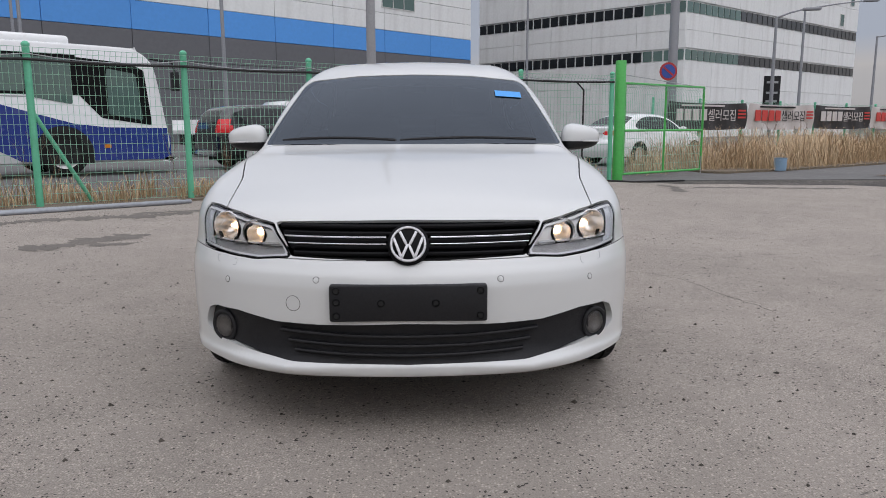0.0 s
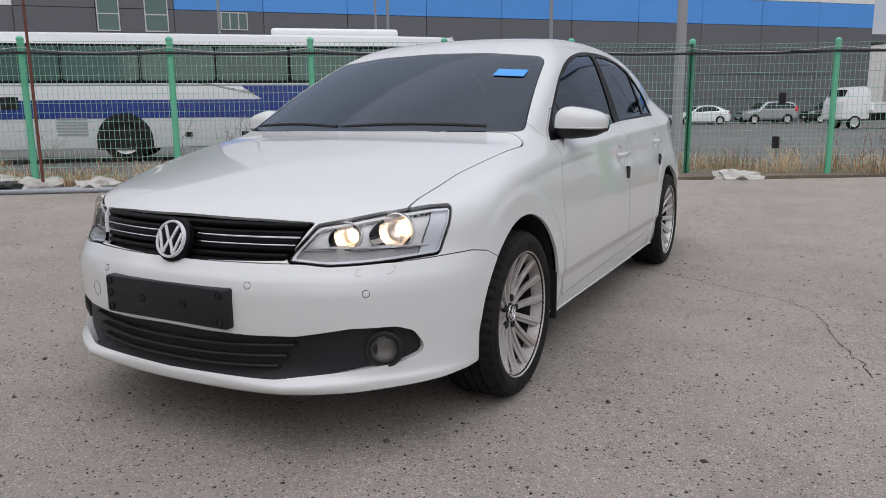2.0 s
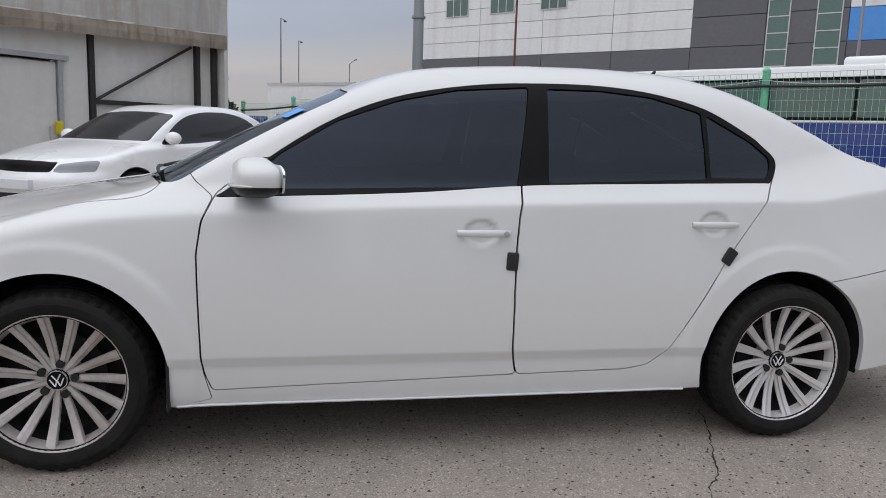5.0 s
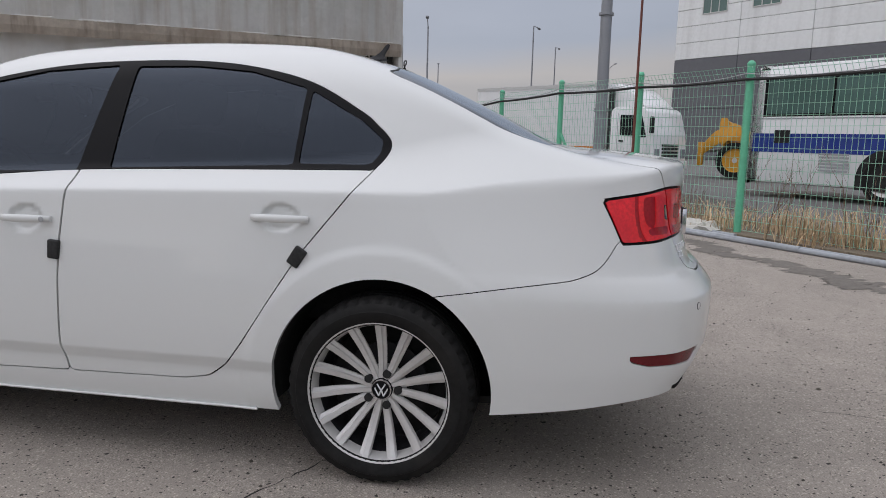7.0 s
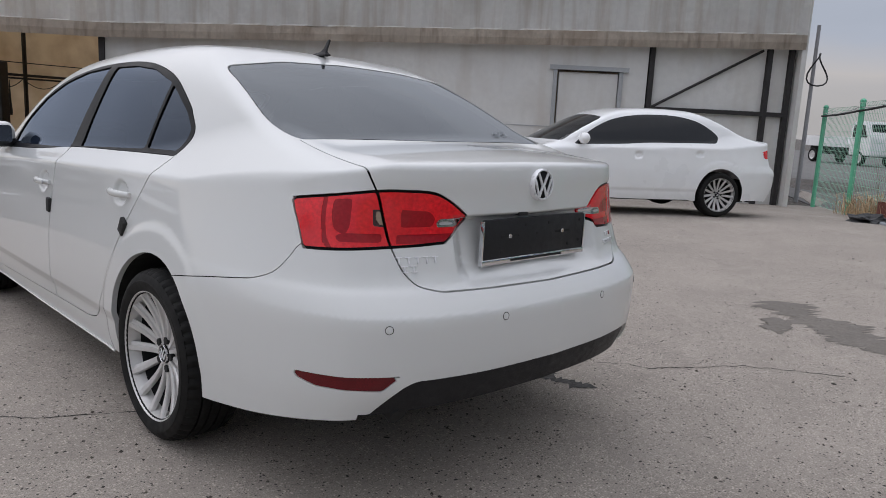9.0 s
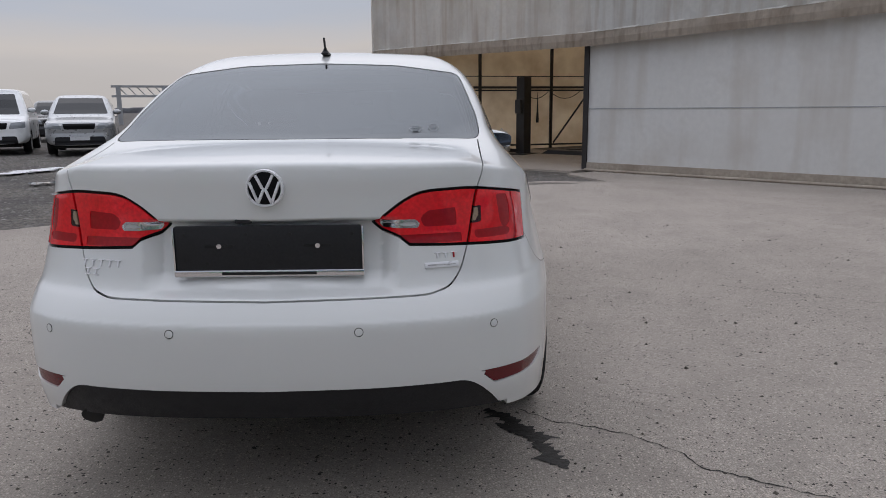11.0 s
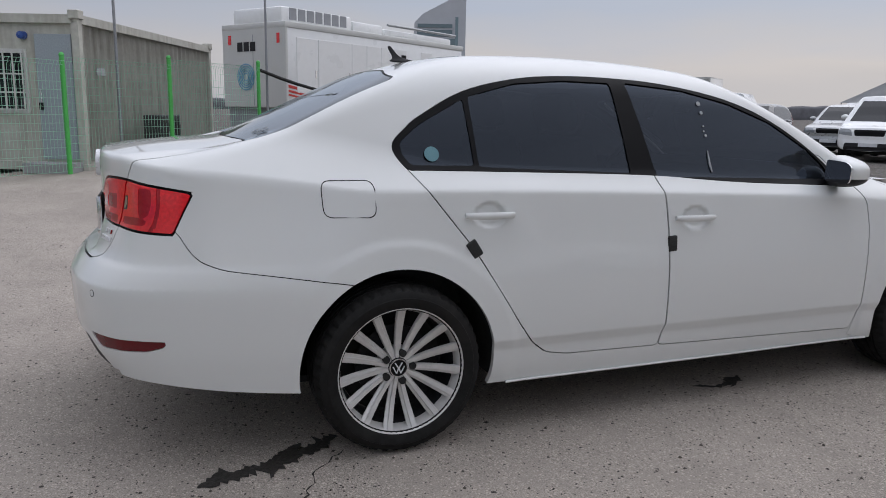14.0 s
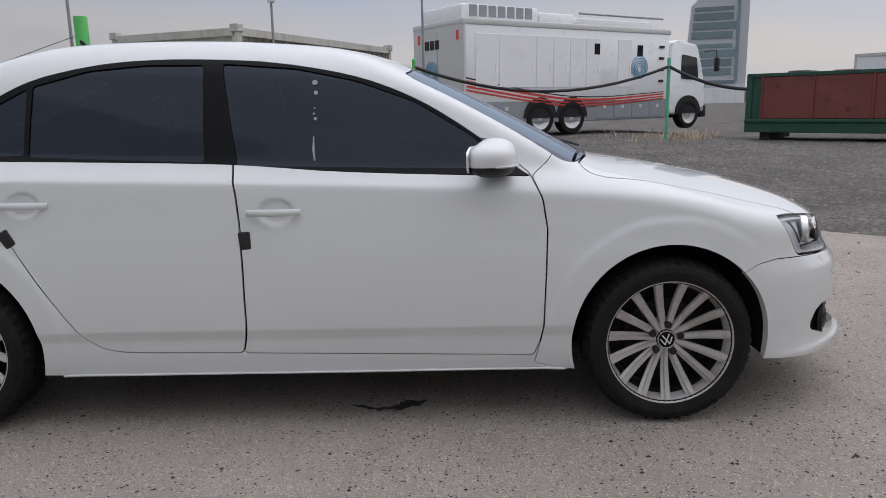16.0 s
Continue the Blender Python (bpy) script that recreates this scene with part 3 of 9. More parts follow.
REAR_BUMPER = filleted([(3.66, 0), (3.66, .622), (3.73, .636), (3.93, .668), (4.12, .695), (4.19, .722), (4.225, .765), (4.255, .822), (5, .83), (5, 0)], .03)
FRONT_DOOR = filleted([(1.378, .268), (1.353, .33), (1.345, .38), (1.337, .582), (1.332, .734), (1.348, .84), (1.390, .93), (1.54, 1.05), (2.46, 1.05), (2.452, .975), (2.432, .874), (2.421, .754), (2.417, .61), (2.417, .39),
                       (2.437, .294)], .012)
REAR_DOOR = filleted([(2.440, .294), (2.420, .39), (2.420, .61), (2.424, .754), (2.435, .874), (2.455, .975), (2.46, 1.05), (3.51, 1.05), (3.478, 1.006), (3.262, .735), (3.075, .444), (3.02, .367), (2.955, .318), (2.865, .302)], .02)
FENDER = filleted([(.0, .45), (.0, 1.06), (1.24, 1.06), (1.32, .965), (1.380, .918), (1.346, .84), (1.330, .734), (1.335, .582), (1.343, .38), (1.351, .33), (1.376, .235), (1.2, .2), (.7, .3)], .01)
REFLECTOR = filleted([(.545, .466), (.985, .463), (.972, .444), (.89, .428), (.62, .422)], .010)
HUBS = (.885, 3.531)
BOWLS = ((.548, .672, .041), (.664, .684, .050))
GAP = .0022


def sedan():
    car = thing("sedan", pose(0, 0, 0), "white four-door sedan with dark tinted windows, parked on concrete", "car")
    V, T = skin(sedan_form, (-.02, -.04, .16), (.93, 4.70, 1.50), .0125)
    V, _, T = cut(V, T, V[:, 0].copy())
    V[np.abs(V[:, 0]) < 1e-4, 0] = 0
    # open underneath, and the wheel arches
    foot = curve_of((0, .212), (.3, .214), (.55, .226), (1.2, .208), (3.2, .214), (3.85, .262), (4.1, .285), (4.4, .325), (4.7, .36))
    V, _, T = cut(V, T, V[:, 2] - foot(V[:, 1]) - .012 * np.clip((V[:, 0] - .42) / .36, 0, 1) * (V[:, 1] < .7))
    for hub in HUBS:
        V, _, T = cut(V, T, np.where(V[:, 0] > .3, np.hypot(V[:, 1] - hub, V[:, 2] - .317) - .357, 1.0))

    def side_of(poly):
        return lambda P: np.where(P[:, 0] > .3, outline_distance(P[:, [1, 2]], poly), 1.0)

    def front_of(poly, depth=.9, low=0):
        return lambda P: np.where((P[:, 1] < depth) & (P[:, 2] > low), outline_distance(P[:, [0, 2]], poly), 1.0)

    def rear_of(poly, start=4.0):
        return lambda P: np.where(P[:, 1] > start, outline_distance(P[:, [0, 2]], poly), 1.0)

    def front_corner(poly):
        return lambda P: np.where(P[:, 1] < 1.0, outline_distance(np.stack([P[:, 0] + P[:, 1], P[:, 2]], 1), poly), 1.0)

    def rear_corner(poly):
        return lambda P: np.where(P[:, 1] > 3.9, outline_distance(np.stack([P[:, 0] + 4.5 - P[:, 1], P[:, 2]], 1), poly), 1.0)

    state = {"V": V, "T": T}

    def take(distance, gap=GAP, source=None):
        """Cuts a region out of the body; what lies within the gap falls away."""
        T0 = state["T"] if source is None else source
        def near(P, tri):
            ids = np.unique(tri)
            d = np.ones(len(P))
            if len(ids):
                d[ids] = distance(P[ids])
            return d

        P, inner, rest = cut(state["V"], T0, near(state["V"], T0) + gap)
        if gap:
            P, _, rest = cut(P, rest, near(P, rest) - gap)
        state["V"] = P
        if source is None:
            state["T"] = rest
            return inner
        return inner, rest

    got = {}
    trim = take(side_of(WINDOW_LINE), .001)
    for name, poly in PANES.items():
        got[name], trim = take(side_of(poly), .0008, trim)
    got["window_trim"] = trim
    screen = take(lambda P: np.where((P[:, 1] < 2.3) & (P[:, 1] > 1.0), outline_distance(P[:, [0, 2]], SCREEN_LINE), 1.0), .0015)
    got["windscreen"] = screen
    back = take(lambda P: np.where((P[:, 1] > 3.0) & (P[:, 2] > 1.0), outline_distance(P[:, [0, 2]], BACK_LINE), 1.0), .0015)
    got["rear_window"] = back
    got["lens"] = take(front_corner(HEAD_LAMP), .003)
    corner = lambda P: P[:, 0] + P[:, 1]
    body, got["lamp_seal"] = take(lambda P: front_corner(HEAD_LAMP)(P) + .006, 0, got["lens"])
    body, got["lamp_bezel"] = take(lambda P: front_corner(HEAD_LAMP)(P) + .013, 0, body)
    got["marker_lens"], body = take(lambda P: np.where(P[:, 1] < 1.0, 1.085 + (P[:, 2] - .61) * .62 - corner(P), 1.0), 0, body)
    got["lamp_foot"], body = take(lambda P: np.where(P[:, 1] < 1.0, P[:, 2] - .636, 1.0), 0, body)
    got["lens"] = np.concatenate([body, got["lamp_foot"], got["marker_lens"], got["lamp_bezel"], got["lamp_seal"]])
    for cx, cz, r in BOWLS:
        _, body = take(lambda P: np.where(P[:, 1] < .9, np.hypot(P[:, 0] - cx, P[:, 2] - cz) - r, 1.0), 0, body)
    got["housing"] = body
    got["grille_backing"] = take(front_of(GRILLE, .5), .001)
    got["intake_panel"] = take(front_of(INTAKE, .7), .001)
    lamp = take(rear_corner(TAIL_LAMP), .002)
    lamp, got["tail_rim"] = take(lambda P: rear_corner(TAIL_LAMP)(P) + .0065, 0, lamp)
    lid_edge = rear_of(LID, 4.03)
    got["inner_tail_lens"], lamp = take(lid_edge, .004, lamp)
    outer, inner = lamp, got["inner_tail_lens"]
    for name, poly in TAIL_FIELDS:
        if name.startswith("outer"):
            got[name], outer = take(rear_corner(poly), .0, outer)
        else:
            got[name], inner = take(rear_corner(poly), .0, inner)
    got["outer_tail_lens"], got["inner_tail_lens"] = outer, inner
    got["boot_lid"] = take(lambda P: np.maximum(lid_edge(P), (4.052 - .165 * P[:, 0] ** 2) - P[:, 1]))
    got["reflector"] = take(rear_corner(REFLECTOR), .001)
    got["diffuser"] = take(lambda P: np.where(P[:, 1] > 4.2, np.maximum(P[:, 2] - .447 + .10 * np.clip((P[:, 0] - .52) / .12, 0, 1) ** 2, P[:, 0] - .665), 1.0), .001)
    got["rear_bumper"] = take(lambda P: np.where(P[:, 1] > 3.5, outline_distance(P[:, [1, 2]], REAR_BUMPER), 1.0), .0015)
    got["bonnet"] = take(lambda P: np.where((P[:, 1] < 1.4) & (P[:, 2] > .66), outline_distance(P[:, [0, 1]], HOOD_LINE), 1.0), .003)
    got["front_bumper"] = take(lambda P: np.where(P[:, 1] < .8, outline_distance(P[:, [1, 2]], FRONT_BUMPER), 1.0), .0015)
    got["front_door"] = take(side_of(FRONT_DOOR))
    got["rear_door"] = take(side_of(REAR_DOOR))
    got["fender"] = take(side_of(FENDER), .0015)
    got["cowl"] = take(lambda P: np.where((P[:, 1] < 1.45) & (P[:, 2] > .85) & (P[:, 1] > .9), np.maximum(np.maximum(P[:, 0] - .70, P[:, 2] - .975), (1.0 - P[:, 1])), 1.0), 0)
    got["body_shell"] = state["T"]
    V = state["V"]
    N = form_gradient(sedan_form, V)
    N /= np.linalg.norm(N, axis=1)[:, None]
    flip = np.array([-1.0, 1, 1])

    def build(name, material, side=0, parent=car, sink=0.0, rim=.012, label="", named=None):
        P, t = packed(V, got[named or name])
        n, _ = packed(N, got[named or name])
        P = P - n * sink
        if side == 0:
            k = len(P)
            P, n = np.concatenate([P, P * flip]), np.concatenate([n, n * flip])
            t = np.concatenate([t, t[:, ::-1] + k])
            seam = np.abs(P[:, 0]) < 1e-5
            first = {}
            remap = np.arange(len(P))
            for i in np.nonzero(seam)[0]:
                remap[i] = first.setdefault((round(P[i, 1], 5), round(P[i, 2], 5)), i)
            t = remap[t]
            used, inv = np.unique(t, return_inverse=True)
            P, n, t = P[used], n[used], inv.reshape(t.shape)
        elif side < 0:
            P, n, t = P * flip, n * flip, t[:, ::-1]
        if rim:
            P, t, n = with_rim(P, t, n, rim)
        return mesh_ob(name, P, t, material, parent, label, normals=n)

    build("body_shell", M_PAINT, rim=.02)
    bonnet = build("bonnet", M_PAINT)
    lid = build("boot_lid", M_PAINT)
    bumper = build("front_bumper", M_PAINT, rim=.03)
    rear = build("rear_bumper", M_PAINT, rim=.02)
    build("cowl", M_BLACK, sink=.012, rim=0)
    build("windscreen", M_SCREEN, sink=.002, rim=.004, label="dark tinted windscreen")
    pane = build("rear_window", M_REARGLASS, sink=.002, rim=.004, label="dark tinted rear window")
    build("grille_backing", M_BLACK_GLOSS, sink=.035, rim=0)
    build("intake_panel", M_BLACK, sink=.022, rim=.01, parent=bumper, label="black plastic lower air intake")
    build("diffuser", M_BLACK, sink=.012, rim=.02, parent=rear, label="black plastic diffuser")
    doors = {}
    for side in (1, -1):
        build("fender", M_PAINT, side)
        doors["f", side] = build("front_door", M_PAINT, side)
        doors["r", side] = build("rear_door", M_PAINT, side)
        build("window_trim", M_BLACK_GLOSS, side, rim=.006, sink=-.001)
        for name in PANES:
            build(name, M_TINT, side, parent=doors["f" if name.startswith("front") else "r", side], sink=.004, rim=.003, label="dark tinted glass")
        build("reflector", M_REFLECTOR, side, parent=rear, sink=.004, rim=.004, label="dark red reflector")
        tail = new("tail_lamp")
        tail.parent = car
        tail["label"] = "red rear lamp with smoked and clear fields"
        build("tail_rim", M_BLACK_GLOSS, side, parent=tail, sink=.006, rim=.006)
        build("outer_tail_lens", M_REDLENS, side, parent=tail, sink=-.001, rim=.01)
        build("inner_tail_lens", M_REDLENS, side, parent=tail, sink=-.001, rim=.01)
        for name, mt in (("inner_reverse_lens", M_CLEAR_SOLID), ("inner_chrome_frame", M_CHROME), ("inner_dark_field", M_REDDARK), ("inner_low_band", M_REDDARK),
                         ("outer_smoked_field", M_SMOKEY), ("outer_smoked_edge", M_REDEDGE), ("outer_dark_field", M_REDDARK), ("outer_low_field", M_REDDARK), ("outer_groove", M_REDDARK)):
            build(name.split("_", 1)[1], mt, side, parent=tail, sink=.0004 if "frame" not in name else -.002, rim=.006, named=name)
        head = new("headlamp")
        head.parent = car
        head["label"] = "clear headlamp with a lit warm bulb"
        build("lens", M_CLEAR, side, parent=head, sink=.001, rim=.004).visible_shadow = False
        build("housing", M_SILVER, side, parent=head, sink=.024, rim=-.014)
        build("lamp_seal", M_BLACK_GLOSS, side, parent=head, sink=.003, rim=.01)
        build("lamp_bezel", M_BEZEL, side, parent=head, sink=.006, rim=.018)
        build("marker_lens", M_MARKER, side, parent=head, sink=.016, rim=.01)
        build("lamp_foot", M_LAMPDARK, side, parent=head, sink=.022, rim=.012)
    # inner shell: closes the gaps, open at the glass
    inner_form = lambda x, y, z: sedan_form(x, y, z) + .03
    W, U = skin(inner_form, (-.06, -.04, .14), (.92, 4.70, 1.50), .035)
    W, _, U = cut(W, U, W[:, 0].copy())
    W, _, U = cut(W, U, side_of(WINDOW_LINE)(W) + .02)
    W, _, U = cut(W, U, np.where((W[:, 1] < 2.3) & (W[:, 1] > 1.0), outline_distance(W[:, [0, 2]], SCREEN_LINE), 1.0) + .01)
    W, _, U = cut(W, U, np.where((W[:, 1] > 3.0) & (W[:, 2] > 1.06), outline_distance(W[:, [0, 2]], BACK_LINE), 1.0) + .01)
    W, _, U = cut(W, U, np.where(W[:, 1] < 1.0, outline_distance(np.stack([W[:, 0] + W[:, 1], W[:, 2]], 1), HEAD_LAMP) - .03, 1.0))
    W, _, U = cut(W, U, front_of(GRILLE, .5)(W))
    for hub in HUBS:
        W, _, U = cut(W, U, np.where(W[:, 0] > .5, np.hypot(W[:, 1] - hub, W[:, 2] - .317) - .37, 1.0))
    W, _, U = cut(W, U, W[:, 2] - foot(W[:, 1]) - .03)
    W, U = packed(W, U)
    k = len(W)
    mesh_ob("inner_shell", np.concatenate([W, W * flip]), np.concatenate([U, U[:, ::-1] + k]), M_GAP, car)
    bm = box(-.62, .62, .6, 3.9, .215, .24)
    part("underbody", bm, M_GAP, car)
    for side in (1, -1):
        for hub in HUBS:
            bm = bmesh.new()
            rows = []
            arc = [(hub + .362 * math.cos(a), .317 + .362 * math.sin(a)) for a in np.linspace(-.2, math.pi + .2, 28)]
            edge = [min(.855, on_side(y, max(.30, z)).x - .025) for y, z in arc]
            for x in (.42, .60, None):
                rows.append([bm.verts.new((side * (x or e), y, z)) for (y, z), e in zip(arc, edge)])
            for p, q in zip(rows, rows[1:]):
                for i in range(27):
                    bm.faces.new((p[i], p[i + 1], q[i + 1], q[i]))
            bm.faces.new(rows[0])
            part("wheel_liner", bm, M_GAP, car)
    sedan_front(car, bumper, bonnet)
    sedan_sides(car, doors)
    sedan_rear(car, rear, lid, pane)
    sedan_cabin(car)
    return car


def disc_on(at, normal, r, thick, seg=20):
    """A thin round plate that faces along normal."""
    bm = lathe([(r * .9, thick), (r, thick * .6), (r, -thick)], seg, 'z')
    bm.transform(Matrix.Translation(at) @ Vector(normal).to_track_quat('Z', 'Y').to_matrix().to_4x4())
    return bm


def ring_on(at, normal, r, w, thick, seg=36):
    bm = lathe([(r - w / 2, -thick), (r + w / 2, -thick), (r + w / 2, thick * .5), (r + w * .25, thick), (r - w * .25, thick), (r - w / 2, thick * .5)], seg, 'z', close=True)
    bm.transform(Matrix.Translation(at) @ Vector(normal).to_track_quat('Z', 'Y').to_matrix().to_4x4())
    return bm


def emblem(parent, at, normal, r, tilt_up=Vector((0, 0, 1))):
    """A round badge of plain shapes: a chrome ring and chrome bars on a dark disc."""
    badge = new("emblem")
    badge.parent = parent
    badge["label"] = "round chrome badge on a dark disc"
    n = Vector(normal).normalized()
    right = tilt_up.cross(n).normalized()
    up = n.cross(right)
    m = Matrix((right, up, n)).transposed().to_4x4()
    m.translation = at
    part("disc", disc_on(at, n, r * .97, .006, 40), M_BLACK_GLOSS, badge, smooth=True)
    part("ring", ring_on(at, n, r * .93, r * .15, .011, 48), M_BADGE, badge, smooth=True)
    bars = ((-.46, .70, -.10, -.02), (.46, .70, .10, -.02), (-.80, .34, -.36, -.78), (-.36, -.78, -.02, .0), (.80, .34, .36, -.78), (.36, -.78, .02, .0))
    for x0, y0, x1, y1 in bars:
        a, b = Vector((x0 * r, y0 * r, .004)), Vector((x1 * r, y1 * r, .004))
        d = (b - a).normalized()
        w = Vector((-d.y, d.x, 0)) * r * .075
        bm = slab([((a + w).x, (a + w).y), ((b + w).x, (b + w).y), ((b - w).x, (b - w).y), ((a - w).x, (a - w).y)], 0, .011, 'z', bevel=.0015)
        bm.transform(m)
        part("bar", bm, M_BADGE, badge, smooth=True)
    return badge


def swept(xs, z_of, front, h, depth, out):
    """A bar that follows the nose from side to side: height h, depth into the car, standing out."""
    bm = bmesh.new()
    rows = []
    for x in xs:
        z = z_of(x)
        y = front(x, z) - out
        rows.append([bm.verts.new(p) for p in ((x, y + h * .25, z + h / 2), (x, y, z + h * .2), (x, y, z - h * .2), (x, y + h * .25, z - h / 2), (x, y + depth, z - h / 2), (x, y + depth, z + h / 2))])
    for p, q in zip(rows, rows[1:]):
        for i in range(6):
            bm.faces.new((p[i], p[(i + 1) % 6], q[(i + 1) % 6], q[i]))
    bm.faces.new(rows[0])
    bm.faces.new(rows[-1][::-1])
    bmesh.ops.recalc_face_normals(bm, faces=bm.faces[:])
    return bm


def nose(x, z):
    return float(FRONT(np.array([z]))[0] + FRONT_PLAN(np.array([abs(x)]))[0])


def sedan_front(car, bumper, bonnet):
    grille = new("grille")
    grille.parent = car
    grille["label"] = "black grille with thin chrome strips"
    for i, z in enumerate((.703, .681, .658, .636, .615)):
        half = .40 + (z - .606) * .56 - .012
        xs = np.linspace(-half, half, 25)
        part("slat", swept(xs, lambda x, z=z: z, nose, .014, .03, -.010), M_BLACK_GLOSS, grille, smooth=True)
        if i in (1, 2):
            for sign in (-1, 1):
                xs = np.linspace(.075, half - .004, 14) * sign
                part("chrome_strip", swept(xs, lambda x, z=z: z - .010, nose, .0045, .01, -.005), M_CHROME, grille, smooth=True)
    n = Vector((0, -1, .33)).normalized()
    at = Vector((0, .072, .653))
    part("badge_surround", disc_on(at + n * -.012, n, .070, .012, 40), M_BLACK_GLOSS, grille, smooth=True)
    emblem(car, at, n, .060)
    for z in (.345, .312, .281):
        xs = np.linspace(-.44 + (.345 - z) * .8, .44 - (.345 - z) * .8, 25)
        part("intake_slat", swept(xs, lambda x, z=z: z + .012 * (x / .44) ** 2, nose, .010, .03, -.004), M_BLACK, bumper, smooth=True)
    part("intake_grid", swept(np.linspace(-.43, .43, 25), lambda x: .318, nose, .09, .01, -.038), M_GAP, bumper)
    plate = thing_part("plate_carrier", car, "black plastic plate carrier with no plate")
    bm = box(-.26, .26, -.012, .03, .403, .526, .008, 2)
    bm.transform(Matrix.Translation((0, .028, 0)))
    part("carrier", bm, M_BLACK, plate, smooth=True)
    for x, z in ((-.237, .508), (-.237, .424), (.237, .508), (.237, .424), (-.09, .466), (.09, .466), (-.237, .47)):
        part("screw_hole", disc_on(Vector((x, .0155, z)), (0, -1, 0), .0085, .002, 14), M_GAP, plate, smooth=True)
        part("washer", ring_on(Vector((x, .0155, z)), (0, -1, 0), .011, .003, .002, 16), M_BLACK_GLOSS, plate, smooth=True)
    for sign in (-1, 1):
        for x, z in ((.307, .536), (.636, .515)):
            p = on_front(sign * x, z)
            g = form_gradient(sedan_form, np.array([p]))[0]
            part("parking_sensor", disc_on(p, g, .0095, .0012), M_PAINT, bumper, smooth=True)
            part("sensor_gap", ring_on(p, g, .0105, .0018, .0008), M_GAP, bumper, smooth=True)
        fog = new("fog_lamp")
        fog.parent = bumper
        fog["label"] = "round clear fog lamp in a black surround"
        p = on_front(sign * .671, .337)
        n = Vector(form_gradient(sedan_form, np.array([p]))[0]).normalized()
        n = (n + Vector((0, -.45, 0))).normalized()
        c = p - n * .006
        part("surround", ring_on(c - n * .004, n, .050, .016, .008, 32), M_BLACK, fog, smooth=True)
        bm = lathe([(.002, -.014), (.03, -.011), (.042, -.003), (.044, 0)], 28, 'z', caps=False)
        bm.transform(Matrix.Translation(c) @ n.to_track_quat('Z', 'Y').to_matrix().to_4x4())
        part("reflector_bowl", bm, M_STEEL, fog, smooth=True)
        bm = lathe([(.044, .0), (.035, .008), (.018, .012), (.002, .013)], 28, 'z', caps=False)
        bm.transform(Matrix.Translation(c) @ n.to_track_quat('Z', 'Y').to_matrix().to_4x4())
        part("fog_lens", bm, M_CLEAR, fog, smooth=True).visible_shadow = False
        # headlamp: two bowls, a bulb and a chrome blade
        head = [o for o in car.children if o.name.startswith("headlamp")][0 if sign == 1 else 1]
        for cx, cz, r in BOWLS:
            c = on_front(sign * cx, cz) + Vector((0, .028, 0))
            n = Vector((sign * .30, -1, .06)).normalized()
            face = Matrix.Translation(c) @ n.to_track_quat('Z', 'Y').to_matrix().to_4x4()
            bm = lathe([(.004, -.052), (r * .5, -.045), (r * .8, -.030), (r * .97, -.008), (r * 1.04, .004), (r * 1.08, .002), (r * 1.1, -.02)], 32, 'z', caps=False)
            bm.transform(face)
            part("bowl", bm, M_BOWL, head, smooth=True)
            bm = lathe([(.002, -.051), (.007, -.050), (.008, -.038), (.002, -.034)], 16, 'z')
            bm.transform(face)
            part("bulb", bm, M_WARM, head, smooth=True)
        bm = swept(np.linspace(.45, .74, 14) * sign, lambda x: .639, lambda x, z: nose(x, z) + .018, .007, .03, 0)
        part("chrome_blade", bm, M_BEZEL, head, smooth=True)
        pts = [on_front(sign * x, z) for x, z in filleted([(.60, .584), (.69, .588), (.685, .568), (.605, .564)], .006)]
        part("washer_cover_gap", tube(pts + pts[:1], .0009, 5, caps=False), M_GREYPRINT, bumper, smooth=True)
    # tow-eye cover
    p = on_front(-.389, .454)
    part("tow_cover_gap", ring_on(p, form_gradient(sedan_form, np.array([p]))[0], .026, .0015, .0006, 32), M_GAP, bumper, smooth=True)
    # wipers and bonnet washers
    for x0, x1 in ((.58, -.06), (-.08, -.62)):
        pts = []
        for i in range(9):
            x = x0 + (x1 - x0) * i / 8
            zz = .968 + .010 * math.sin(i / 8 * 3.1)
            pts.append((x, on_front_screen(x, zz) - .014, zz + .012))
        part("wiper", tube(pts, [.007] * 8 + [.004], 6), M_BLACK, car, smooth=True)



def on_front_screen(x, z):
    return float(SCREEN(np.array([z]))[0]) + .30 * x * x


def thing_part(name, parent, label=""):
    e = new(name)
    e.parent = parent
    if label:
        e["label"] = label
    return e


